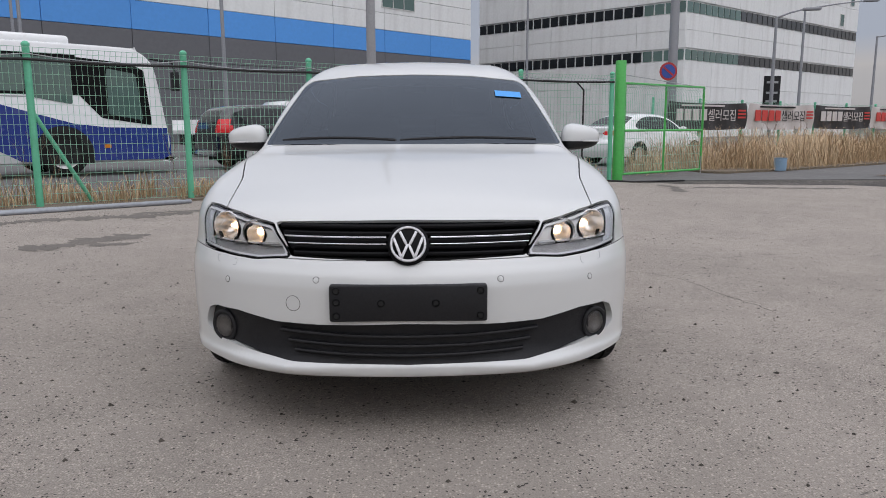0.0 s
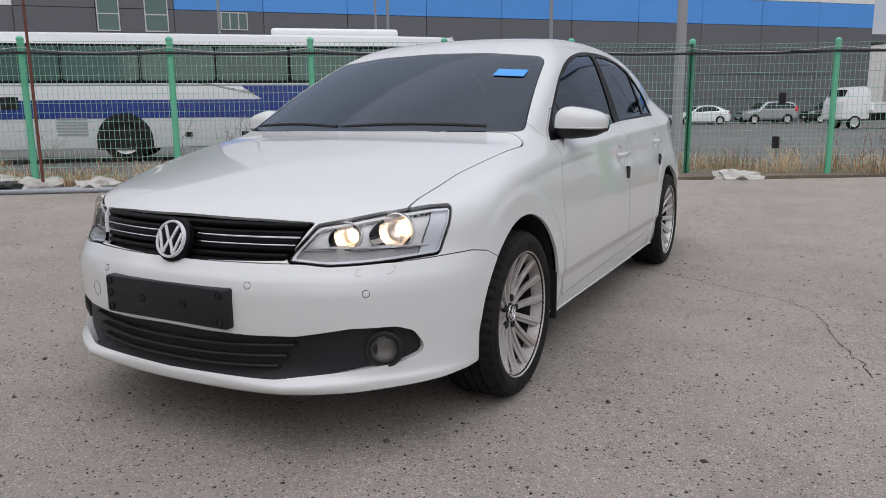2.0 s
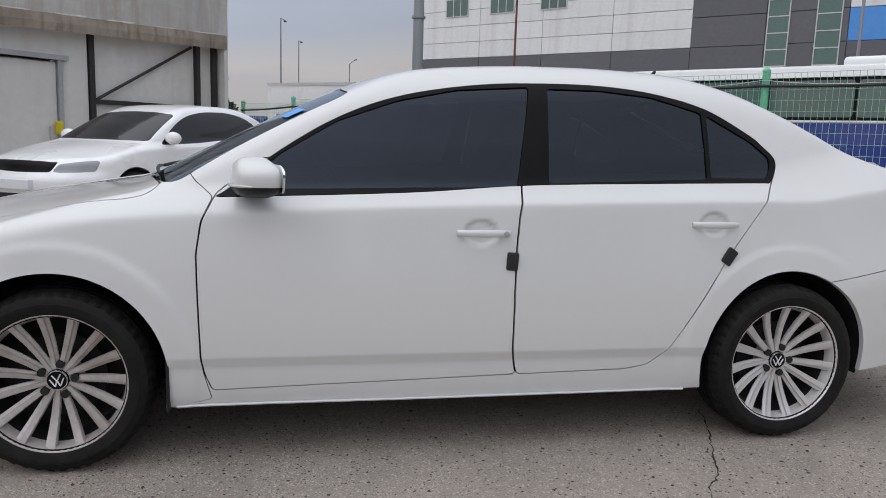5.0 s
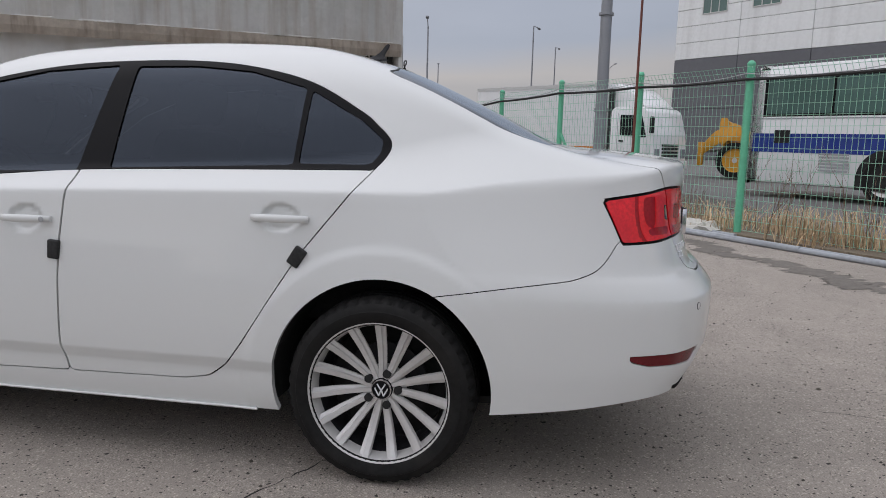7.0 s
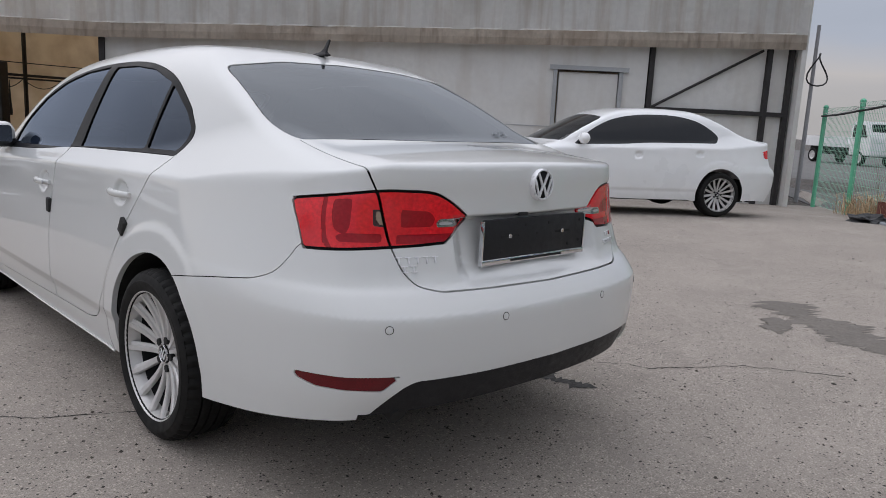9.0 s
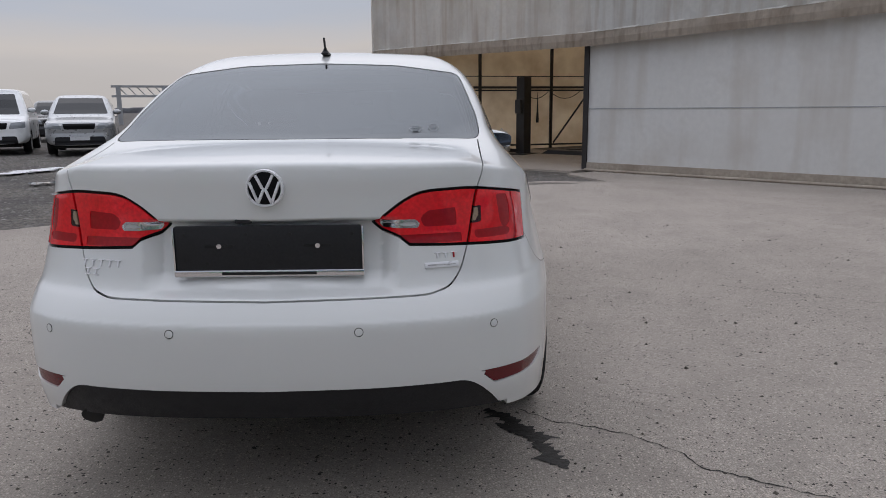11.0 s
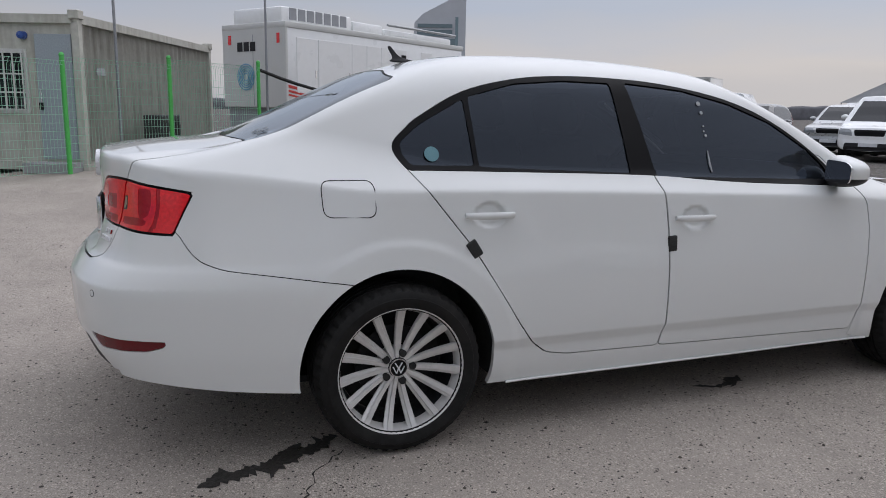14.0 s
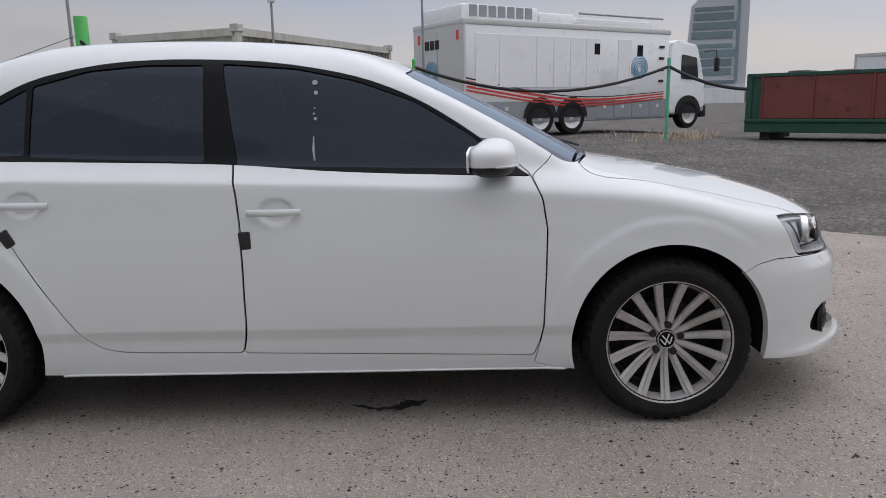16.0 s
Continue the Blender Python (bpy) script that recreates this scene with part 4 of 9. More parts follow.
def sedan_sides(car, doors):
    for side in (1, -1):
        for key, hy, hz in (("f", 2.298, .812), ("r", 3.196, .849)):
            door = doors[key, side]
            handle = new("door_handle")
            handle.parent = door
            x0 = on_side(hy + .095, hz, 1).x
            bm = bmesh.new()
            rows = []
            for i in range(13):
                u = i / 12
                y = hy - .096 + .192 * u
                bow = math.sin(math.pi * min(1, max(0, u))) ** .5
                hh = .0135 * (.72 + .28 * bow)
                x = x0 + .006 + .022 * bow
                rows.append([bm.verts.new((side * (x + .008 * math.cos(a)), y, hz + hh * math.sin(a))) for a in np.linspace(0, 2 * math.pi, 11)[:-1]])
            for p, q in zip(rows, rows[1:]):
                for i in range(10):
                    bm.faces.new((p[i], p[(i + 1) % 10], q[(i + 1) % 10], q[i]))
            bm.faces.new(rows[0])
            bm.faces.new(rows[-1])
            bmesh.ops.recalc_face_normals(bm, faces=bm.faces[:])
            part("grip", bm, M_PAINT, handle, smooth=True)
            if key == "f" and side == 1:
                part("key_cover", disc_on(Vector((x0 + .031, hy + .078, hz)), (1, 0, 0), .0095, .001), M_GREYPRINT, handle, smooth=True)
        for name, y, z, turn in (("f", 2.406, .712, 4), ("r", 3.258, .73, 33)):
            p = on_side(y, z, side)
            bm = box(-.006, .012, -.021, .021, -.032, .032, .006, 3)
            bm.transform(Matrix.Translation(p) @ pose(0, 0, 0, -turn, 0, 0))
            part("edge_guard", bm, M_PAD, doors[name, side], "black foam door edge guard", smooth=True)
        # mirror
        mirror = new("door_mirror")
        mirror.parent = car
        mirror["label"] = "white door mirror with a black lower shell"
        m = Matrix.Translation((side * .875, 1.535, .985))
        up, low = bmesh.new(), bmesh.new()
        for bm, a0, a1 in ((up, -.20, math.pi / 2), (low, -math.pi / 2, -.20)):
            rows = []
            for i in range(11):
                lat = a0 + (a1 - a0) * i / 10
                ring = []
                for k in range(28):
                    lon = 2 * math.pi * k / 28
                    cx, cy, cz = math.cos(lat) * math.cos(lon), math.cos(lat) * math.sin(lon), math.sin(lat)
                    sq = lambda v, e: math.copysign(abs(v) ** e, v)
                    px, py, pz = .104 * sq(cx, .66), .085 * sq(cy, .8), .064 * sq(cz, .7)
                    py = py * .75 if py > 0 else py * (1.0 + .12 * cx)
                    pz = pz * (1 - .22 * (px / .104)) - .006 * (px / .104)
                    px -= .02 * (1 - cz) * .5
                    py = min(py, .052) + .32 * px
                    ring.append(bm.verts.new((side * px, py, pz)))
                rows.append(ring)
            for p, q in zip(rows, rows[1:]):
                for k in range(28):
                    bm.faces.new((p[k], p[(k + 1) % 28], q[(k + 1) % 28], q[k]))
            bmesh.ops.remove_doubles(bm, verts=bm.verts[:], dist=1e-5)
            bmesh.ops.recalc_face_normals(bm, faces=bm.faces[:])
            bm.transform(m)
        part("mirror_cap", up, M_PAINT, mirror, smooth=True, angle=60)
        part("mirror_base", low, M_BLACK, mirror, smooth=True, angle=60)
        bm = slab(filleted([(-.088, -.042), (.085, -.040), (.092, .03), (.05, .048), (-.085, .052)], .02), .049, .056, 'y')
        for v in bm.verts:
            v.co.y += .32 * v.co.x
        bm.transform(m @ Matrix.Diagonal((side, 1, 1, 1)))
        bmesh.ops.recalc_face_normals(bm, faces=bm.faces[:])
        part("mirror_glass", bm, mirror_glass, mirror)
        bm = tube([(side * .705, 1.50, .925), (side * .76, 1.515, .935), (side * .80, 1.53, .952)], [.026, .024, .03], 10)
        part("mirror_foot", bm, M_BLACK, mirror, smooth=True)
        pts = [(side * (.85 + .112 * t), 1.437 + .02 * t + .065 * t ** 4, .968 - .004 * t) for t in np.linspace(0, 1, 8)]
        part("indicator", tube(pts, [.003] + [.0055] * 6 + [.003], 6), M_CLEAR_SOLID, mirror, smooth=True)
        # sill
        pts = [(side * (on_side(y, .225).x + .002), y, .213) for y in np.linspace(1.262, 3.115, 24)]
        part("sill_strip", tube(pts, .005, 6), M_PAINT, car, smooth=True)
        for hub in HUBS:
            wheel(car, side, hub)
    # fuel flap on the one side
    q = filleted([(3.612, .852), (3.79, .856), (3.797, .976), (3.615, .975)], .032, 5)
    pts = [on_side(a, b, -1, .0) for a, b in q]
    part("fuel_flap_gap", tube(pts + pts[:1], .0018, 5, caps=False), M_GAP, car, smooth=True)
    part("mud_flap", box(.72, .868, 1.232, 1.242, .20, .40, .003), M_BLACK, car)


mirror_glass = mat("mirror_glass", (.8, .82, .85), .02, 1.0, vary=0)
M_CLEAR_SOLID = mat("grey_lens", (.55, .55, .55), .1, vary=.1, coat=1.0)
WHEEL = {}


def wheel_meshes():
    """Tyre, rim and the rest of one wheel, facing +x."""
    prof = [(.222, -.095), (.235, -.108), (.262, -.1125), (.288, -.108), (.303, -.098), (.311, -.086)]
    for gx in (-.055, -.018, .018, .055):
        prof += [(.3165, gx - .010), (.3165, gx - .0045), (.309, gx - .004), (.309, gx + .004), (.3165, gx + .0045), (.3165, gx + .010)]
    prof += [(.311, .086), (.303, .098), (.300, .1005), (.288, .108), (.276, .1105), (.274, .1125), (.262, .1125), (.258, .1115), (.240, .1085), (.228, .102), (.222, .095)]
    prof = [(r if r < .24 else r - .0095 * min(1, (r - .24) / .05), a) for r, a in prof]
    bm = lathe(prof, 144, 'x', caps=False)
    for v in bm.verts:
        r = math.hypot(v.co.y, v.co.z)
        ang = math.atan2(v.co.z, v.co.y)
        k = round(ang / (2 * math.pi) * 144)
        if r > .292 and abs(v.co.x) > .06 and k % 3 == 0:
            f = (r - .008) / r
            v.co.y *= f
            v.co.z *= f
    tyre = bm
    rim = lathe([(.226, .088), (.2350, .097), (.2335, .1035), (.2292, .104), (.2256, .099), (.2215, .087), (.2150, .064), (.211, .052)], 72, 'x', caps=False)
    barrel = lathe([(.211, .052), (.2035, .012), (.200, -.02), (.205, -.09), (.222, -.095), (.226, -.088)], 48, 'x', caps=False)
    spokes = []
    for k in range(15):
        a = 2 * math.pi * k / 15 + math.pi / 2
        bm = bmesh.new()
        rows = []
        for u in np.linspace(0, 1, 8):
            r = .036 + u * .190
            w = .0098 + .0050 * u
            xo = .050 + .046 * u - .012 * math.sin(u * math.pi)
            xi = xo - .015
            rows.append([bm.verts.new(p) for p in ((xi, r, -w * 1.30), (xo - .011, r, -w * 1.2), (xo - .008, r, -w * .45), (xo, r, -w * .3), (xo, r, w * .9), (xo - .005, r, w * 1.1), (xi, r, w * 1.2))])
        for p, q in zip(rows, rows[1:]):
            for i in range(7):
                bm.faces.new((p[i], p[(i + 1) % 7], q[(i + 1) % 7], q[i]))
        bmesh.ops.recalc_face_normals(bm, faces=bm.faces[:])
        bm.transform(Matrix.Rotation(a, 4, 'X'))
        spokes.append(bm)
    hub = lathe([(.002, .046), (.034, .046), (.060, .040), (.070, .022), (.072, 0), (.002, 0)], 40, 'x')
    disc = lathe([(.06, -.022), (.142, -.022), (.142, -.006), (.06, -.006)], 48, 'x', close=True)
    # added disc behind the spokes, there only to shade the gaps
    shield = lathe([(.05, -.05), (.19, -.05), (.198, -.04)], 40, 'x', caps=False)
    cap = lathe([(.002, .058), (.031, .057), (.036, .046)], 32, 'x')
    return tyre, rim, spokes, hub, disc, cap, barrel, shield


def wheel(car, side, hub_y):
    w = new("wheel")
    w.parent = car
    w.matrix_local = pose(side * (.758 if hub_y < 2 else .770), hub_y, .308, 0, 0, 0 if side == 1 else 180) @ pose(0, 0, 0, 0 if hub_y > 2 else (7 if side == 1 else 12), 0, 0)
    if not WHEEL:
        tyre, rim, spokes, hub, disc, cap, barrel, shield = wheel_meshes()
        # barrel, backing and brake disc near-black: shade behind the spokes put into colour
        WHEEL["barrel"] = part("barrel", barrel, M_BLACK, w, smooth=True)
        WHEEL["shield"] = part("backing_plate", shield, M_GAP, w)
        WHEEL["tyre"] = part("tyre", tyre, M_RUBBER, w, "black tyre with a worn tread", smooth=True)
        WHEEL["rim"] = part("rim", rim, M_ALLOY, w, smooth=True)
        WHEEL["hub_plate"] = part("hub_plate", hub, M_ALLOY, w, smooth=True)
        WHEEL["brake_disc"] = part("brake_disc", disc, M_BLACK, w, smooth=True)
        WHEEL["hub_cap"] = part("hub_cap", cap, M_BLACK_GLOSS, w, smooth=True)
        for k, s in enumerate(spokes):
            WHEEL["spoke", k] = part("spoke", s, M_ALLOY, w)
        WHEEL["cap_ring"] = part("cap_ring", ring_on(Vector((.057, 0, 0)), (1, 0, 0), .0315, .004, .003, 32), M_CHROME, w, smooth=True)
        for k in range(5):
            a = 2 * math.pi * k / 5
            bm = lathe([(.010, .0565), (.0135, .056), (.0135, .038)], 12, 'x')
            bm.transform(Matrix.Translation((0, .054 * math.cos(a), .054 * math.sin(a))))
            WHEEL["bolt", k] = part("bolt_hole", bm, M_GAP, w, smooth=True)
        for k, (x0, y0, x1, y1) in enumerate(((-.5, .7, 0, -.1), (.5, .7, 0, -.1), (-.8, .2, -.3, -.75), (.8, .2, .3, -.75), (-.3, -.75, 0, 0), (.3, -.75, 0, 0))):
            WHEEL["mark", k] = part("cap_bar", tube([(.0585, x0 * .027, y0 * .027), (.0585, x1 * .027, y1 * .027)], .0026, 5), M_BADGE, w, smooth=True)
    else:
        for key, src in WHEEL.items():
            again(src, src.name.split(".")[0], w, Matrix())
    if hub_y < 2:
        for ob in w.children:
            if ob.data.materials[0] is M_ALLOY:
                ob.material_slots[0].link = 'OBJECT'
                ob.material_slots[0].material = M_ALLOY_DUSTY
    return w


def sedan_rear(car, rear, lid, pane):
    emblem(lid, on_rear(0, .987, .004), (0, 1, .04), .051)
    plate = thing_part("plate_holder", car, "black plate holder in a silver frame, with no plate")
    n0 = 4.502
    part("holder", box(-.257, .257, n0, n0 + .014, .752, .884, .006), M_BLACK, plate, smooth=True)
    for z0, z1 in ((.742, .762),):
        part("frame_strip", box(-.262, .262, n0 + .001, n0 + .019, z0, z1, .004), M_CHROME, plate, smooth=True)
    for x in (-.259, .259):
        part("frame_side", box(x - .0025, x + .0025, n0 + .001, n0 + .0165, .757, .880, .001), M_CHROME, plate, smooth=True)
    part("strip_print", box(-.13, .13, n0 + .018, n0 + .0198, .748, .756), M_GAP, plate)
    for x in (-.135, .135):
        part("plate_screw", disc_on(Vector((x, n0 + .0145, .828)), (0, 1, 0), .0075, .003, 14), M_CHROME, plate, smooth=True)
        part("slot", box(x - .04, x + .04, n0 + .013, n0 + .0146, .824, .832, .002), M_GAP, plate)
    for x, z in ((-.23, .86), (-.23, .79), (.23, .86), (.23, .79), (-.06, .86), (.06, .86), (-.17, .78), (.17, .78), (0, .828)):
        part("peg_hole", disc_on(Vector((x, n0 + .0142, z)), (0, 1, 0), .005, .0012, 10), M_GAP, plate)
    part("camera_pod", box(.045, .09, 4.49, 4.512, .889, .901, .003), M_BLACK, lid, smooth=True)
    # model badges: plain bars that lie on the lid
    def badge_bar(x, z, w, h, material):
        p = on_rear(x, z)
        n = Vector(form_gradient(sedan_form, np.array([p]))[0]).normalized()
        right = Vector((0, 0, 1)).cross(n).normalized()
        face = Matrix((right, n.cross(right), n)).transposed().to_4x4()
        face.translation = p
        bm = box(-w / 2, w / 2, -h / 2, h / 2, -.001, .004, .001)
        bm.transform(face)
        part("badge_bar", bm, material, lid, smooth=True)
    for k in range(5):
        badge_bar(.535 - k * .027, .784, .020, .003, M_BADGE)
        badge_bar(.535 - k * .027, .775, .005, .018, M_BADGE)
    for k in range(2):
        badge_bar(.523 - k * .026, .760, .021, .003, M_BADGE)
        badge_bar(.523 - k * .026, .752, .004, .017, M_BADGE)
        badge_bar(.523 - k * .026, .744, .018, .003, M_BADGE)
    for k in range(3):
        badge_bar(-.463 - k * .023, .787, .005, .016, M_BADGE if k < 2 else M_REDDARK)
        badge_bar(-.463 - k * .023, .794, .018, .003, M_BADGE)
    badge_bar(-.475, .762, .10, .016, M_BADGE)
    badge_bar(-.475, .762, .085, .006, M_LAMPDARK)
    for side in (1, -1):
        for x, z in ((.252, .611), (.620, .603)):
            p = on_rear(side * x, z)
            g = form_gradient(sedan_form, np.array([p]))[0]
            part("parking_sensor", disc_on(p, g, .0105, .0012), M_PAINT, rear, smooth=True)
            part("sensor_gap", ring_on(p, g, .0115, .0018, .0008), M_GAP, rear, smooth=True)
    pts = [(.545, 4.2, .35), (.545, 4.40, .35), (.545, 4.455, .342), (.545, 4.485, .325)]
    part("exhaust_pipe", tube(pts, [.028, .030, .031, .031], 16), M_GAP, car, "dark down-turned exhaust tip", smooth=True)
    # aerial fin
    p = on_top(0, 3.25)
    bm = slab(rounded([(3.20, 0), (3.30, 0), (3.322, .006), (3.312, .020), (3.334, .062), (3.320, .066), (3.294, .036), (3.262, .018), (3.22, .010)], 4), -.011, .011, 'x', bevel=.004)
    for v in bm.verts:
        v.co.x *= 1.5 - 1.15 * min(1, max(0, v.co.z - .006) / .016)
        v.co.z += p.z - .004
    part("aerial_fin", bm, M_BLACK, car, smooth=True)
    # window stickers
    for x, z, w, h, dots in ((-.395, 1.128, .022, .008, 0), (-.455, 1.132, .018, .011, 2)):
        pts = [on_rear(x + w * math.cos(a), z + h * math.sin(a), .004) for a in (math.tau * i / 6 for i in range(7))]
        stick = part("window_sticker", tube(pts, .0009, 4, caps=False), M_FILM, pane, "thin pale outline sticker on the glass")
        spans = ((-.011, .008, .003), (-.008, .011, -.003)) if not dots else ((-.009, -.002, .0), (.002, .009, .0))
        for a, b, dz in spans:
            part("printed_bar", tube([on_rear(x + a, z + dz, .004), on_rear(x + b, z + dz, .004)], .0016, 4), M_FILM, stick)
    bm = bmesh.new()
    rows = []
    for i in range(7):
        x = .425 + .140 * i / 6
        rows.append([bm.verts.new(on_front(x, z - .06 * (x - .425), .006)) for z in (1.200, 1.216, 1.232)])
    for p, q in zip(rows, rows[1:]):
        for k in range(2):
            bm.faces.new((p[k], q[k], q[k + 1], p[k + 1]))
    bmesh.ops.recalc_face_normals(bm, faces=bm.faces[:])
    part("blue_sticker", bm, M_STICKER, car, "blue paper sticker on the windscreen")
    p = on_side(3.38, 1.06, -1)
    bm = lathe([(.028, .001), (.028, -.001)], 24, 'x')
    bm.transform(Matrix.Translation(p + Vector((-.002, 0, 0))) @ pose(0, 0, 0, 0, 22, 0))
    part("round_sticker", bm, M_TEAL, car)
    for y, z, r in ((2.165, 1.262, .010), (2.16, 1.225, .008), (2.163, 1.17, .004), (2.166, 1.15, .004), (2.16, 1.132, .006)):
        p = on_side(y, z, -1)
        part("dried_splash", disc_on(p, (-1, 0, .4), r, .0012, 12), M_GREYPRINT, car)
    p = on_side(2.165, 1.02, -1)
    part("dried_splash", tube([on_side(2.165, 1.07, -1), p, on_side(2.16, .985, -1)], [.002, .005, .003], 5), M_GREYPRINT, car)


M_TEAL = mat("teal_sticker", (.10, .24, .28), .4, vary=.2, scale=60)


def sedan_cabin(car):
    part("dashboard", box(-.66, .66, 1.15, 1.75, .70, .915, .05, 3), M_SEAT, car, smooth=True)
    for x in (-.36, .36):
        seat = thing_part("seat", car)
        part("cushion", box(x - .25, x + .25, 2.0, 2.5, .40, .58, .06, 3), M_SEAT, seat, smooth=True)
        bm = box(x - .24, x + .24, -.07, .07, 0, .62, .05, 3)
        bm.transform(Matrix.Translation((0, 2.5, .52)) @ pose(0, 0, 0, -18, 0, 0))
        part("backrest", bm, M_SEAT, seat, smooth=True)
        bm = box(x - .13, x + .13, -.05, .05, .64, .80, .04, 3)
        bm.transform(Matrix.Translation((0, 2.5, .52)) @ pose(0, 0, 0, -15, 0, 0))
        part("headrest", bm, M_SEAT, seat, smooth=True)
    part("rear_bench", box(-.62, .62, 3.0, 3.7, .45, .98, .08, 3), M_SEAT, car, smooth=True)
    part("parcel_shelf", box(-.62, .62, 3.6, 4.1, .96, 1.0, .02), M_SEAT, car)
    bm = ring_on(Vector((.36, 1.82, .90)), (0, 1, .5), .18, .03, .014, 32)
    part("steering_wheel", bm, M_SEAT, car, smooth=True)
    part("inner_mirror", box(-.06, .06, 1.72, 1.75, 1.225, 1.255, .012), M_SEAT, car, smooth=True)
    part("ceiling_lining", box(-.42, .42, 2.15, 3.1, 1.345, 1.365), M_SEAT, car)


sedan()

# ---- the ground ----
WALL_AT, WALL_DIR, WALL_OUT = Vector((-4, -10.6, 0)), Vector((-.70, .714, 0)), Vector((.714, .70, 0))


def smooth(a, b, x):
    t = np.clip((x - a) / (b - a), 0, 1)
    return t * t * (3 - 2 * t)


def ground_height(x, y):
    """The lie of the land: level at the car, lower at the shed, a little higher on the gravel lot."""
    x, y = np.asarray(x, float), np.asarray(y, float)
    d = (x + 4) * .714 + (y + 10.6) * .70
    s = (x + 4) * -.70 + (y + 10.6) * .714
    dip = -.26 * (1 - smooth(0, 6, np.abs(d))) * smooth(-12, -7, s) * (1 - smooth(18, 30, s))
    rise = .25 * smooth(5, 14, x) * (1 - smooth(3, 9, y)) * smooth(-8, -3, y)
    return dip + rise


def lay(x, y, up=0.0):
    return Vector((x, y, float(ground_height(x, y)) + up))




def concrete_mat(name, color, deep):
    """Worn concrete: sandy grain, dark pits of several sizes in loose drifts, broad damp and dusty fields."""
    m = bpy.data.materials.new(name)
    m.use_nodes = True
    n, ln = m.node_tree.nodes, m.node_tree.links
    b = n["Principled BSDF"]
    b.inputs["Roughness"].default_value = .9
    b.inputs["Specular IOR Level"].default_value = .3
    vec = n.new("ShaderNodeTexCoord").outputs["Object"]

    def noise_at(sc, detail, rough=.55):
        t = n.new("ShaderNodeTexNoise")
        t.inputs["Scale"].default_value, t.inputs["Detail"].default_value, t.inputs["Roughness"].default_value = sc, detail, rough
        ln.new(vec, t.inputs["Vector"])
        return t

    def span(v, lo, hi, a, c):
        r = n.new("ShaderNodeMapRange")
        r.inputs[1].default_value, r.inputs[2].default_value, r.inputs[3].default_value, r.inputs[4].default_value = lo, hi, a, c
        ln.new(v, r.inputs[0])
        return r.outputs[0]

    def math_of(op, a, c):
        k = n.new("ShaderNodeMath")
        k.operation = op
        for sock, v in zip(k.inputs, (a, c)):
            if isinstance(v, (int, float)):
                sock.default_value = v
            else:
                ln.new(v, sock)
        return k.outputs[0]

    def blend(fac, a, c):
        x = n.new("ShaderNodeMix")
        x.data_type = 'RGBA'
        for sock, v in ((x.inputs[0], fac), (x.inputs[6], a), (x.inputs[7], c)):
            if isinstance(v, (int, float)):
                sock.default_value = v
            elif isinstance(v, tuple):
                sock.default_value = (*v, 1)
            else:
                ln.new(v, sock)
        return x.outputs[2]
    shade = lambda k: tuple(min(1, c * k) for c in color)
    grain = noise_at(170, 5, .75).outputs["Fac"]
    col = blend(span(grain, .42, .58, 0, 1), shade(.50), shade(1.42))
    col = blend(span(noise_at(48, 4, .7).outputs["Fac"], .46, .56, 0, .42), col, shade(.55))
    col = blend(span(noise_at(3.2, 7, .7).outputs["Fac"], .46, .60, 0, .42), col, shade(.66))
    col = blend(span(noise_at(9, 6, .6).outputs["Fac"], .42, .70, 0, .5), col, shade(.78))
    col = blend(span(noise_at(1.1, 5, .6).outputs["Fac"], .40, .62, 0, .35), col, shade(1.13))
    col = blend(span(noise_at(.33, 6, .6).outputs["Fac"], .48, .68, 0, .55), col, deep)
    v = n.new("ShaderNodeTexVoronoi")
    v.inputs["Scale"].default_value = 105
    ln.new(vec, v.inputs["Vector"])
    pick = n.new("ShaderNodeSeparateColor")
    ln.new(v.outputs["Color"], pick.inputs[0])
    col = blend(math_of('MULTIPLY', math_of('LESS_THAN', pick.outputs[0], .22), span(v.outputs["Distance"], .25, .5, .75, 0)), col, shade(1.55))
    col = blend(math_of('MULTIPLY', math_of('GREATER_THAN', pick.outputs[0], .80), span(v.outputs["Distance"], .25, .5, .7, 0)), col, shade(.45))
    # pits
    warp = n.new("ShaderNodeVectorMath")
    warp.operation = 'MULTIPLY_ADD'
    ln.new(noise_at(60, 3).outputs["Color"], warp.inputs[0])
    warp.inputs[1].default_value = (.02, .02, .02)
    ln.new(vec, warp.inputs[2])
    drift = span(noise_at(1.7, 4, .65).outputs["Fac"], .36, .68, .25, 1.0)
    height = grain
    for sc, share, size in ((14, .16, .13), (34, .42, .22), (70, .48, .34)):
        v = n.new("ShaderNodeTexVoronoi")
        v.inputs["Scale"].default_value = sc
        ln.new(warp.outputs[0], v.inputs["Vector"])
        pick = n.new("ShaderNodeSeparateColor")
        ln.new(v.outputs["Color"], pick.inputs[0])
        on = math_of('LESS_THAN', pick.outputs[0], math_of('MULTIPLY', drift, share))
        r = span(pick.outputs[1], 0, 1, size * .35, size)
        dot = math_of('MULTIPLY', math_of('LESS_THAN', v.outputs["Distance"], r), on)
        col = blend(math_of('MULTIPLY', dot, .93), col, (.035, .030, .026))
        height = math_of('SUBTRACT', height, math_of('MULTIPLY', dot, .8))
    ln.new(col, b.inputs["Base Color"])
    bp = n.new("ShaderNodeBump")
    bp.inputs["Strength"].default_value, bp.inputs["Distance"].default_value = 1.0, .006
    ln.new(height, bp.inputs["Height"])
    ln.new(bp.outputs[0], b.inputs["Normal"])
    return m


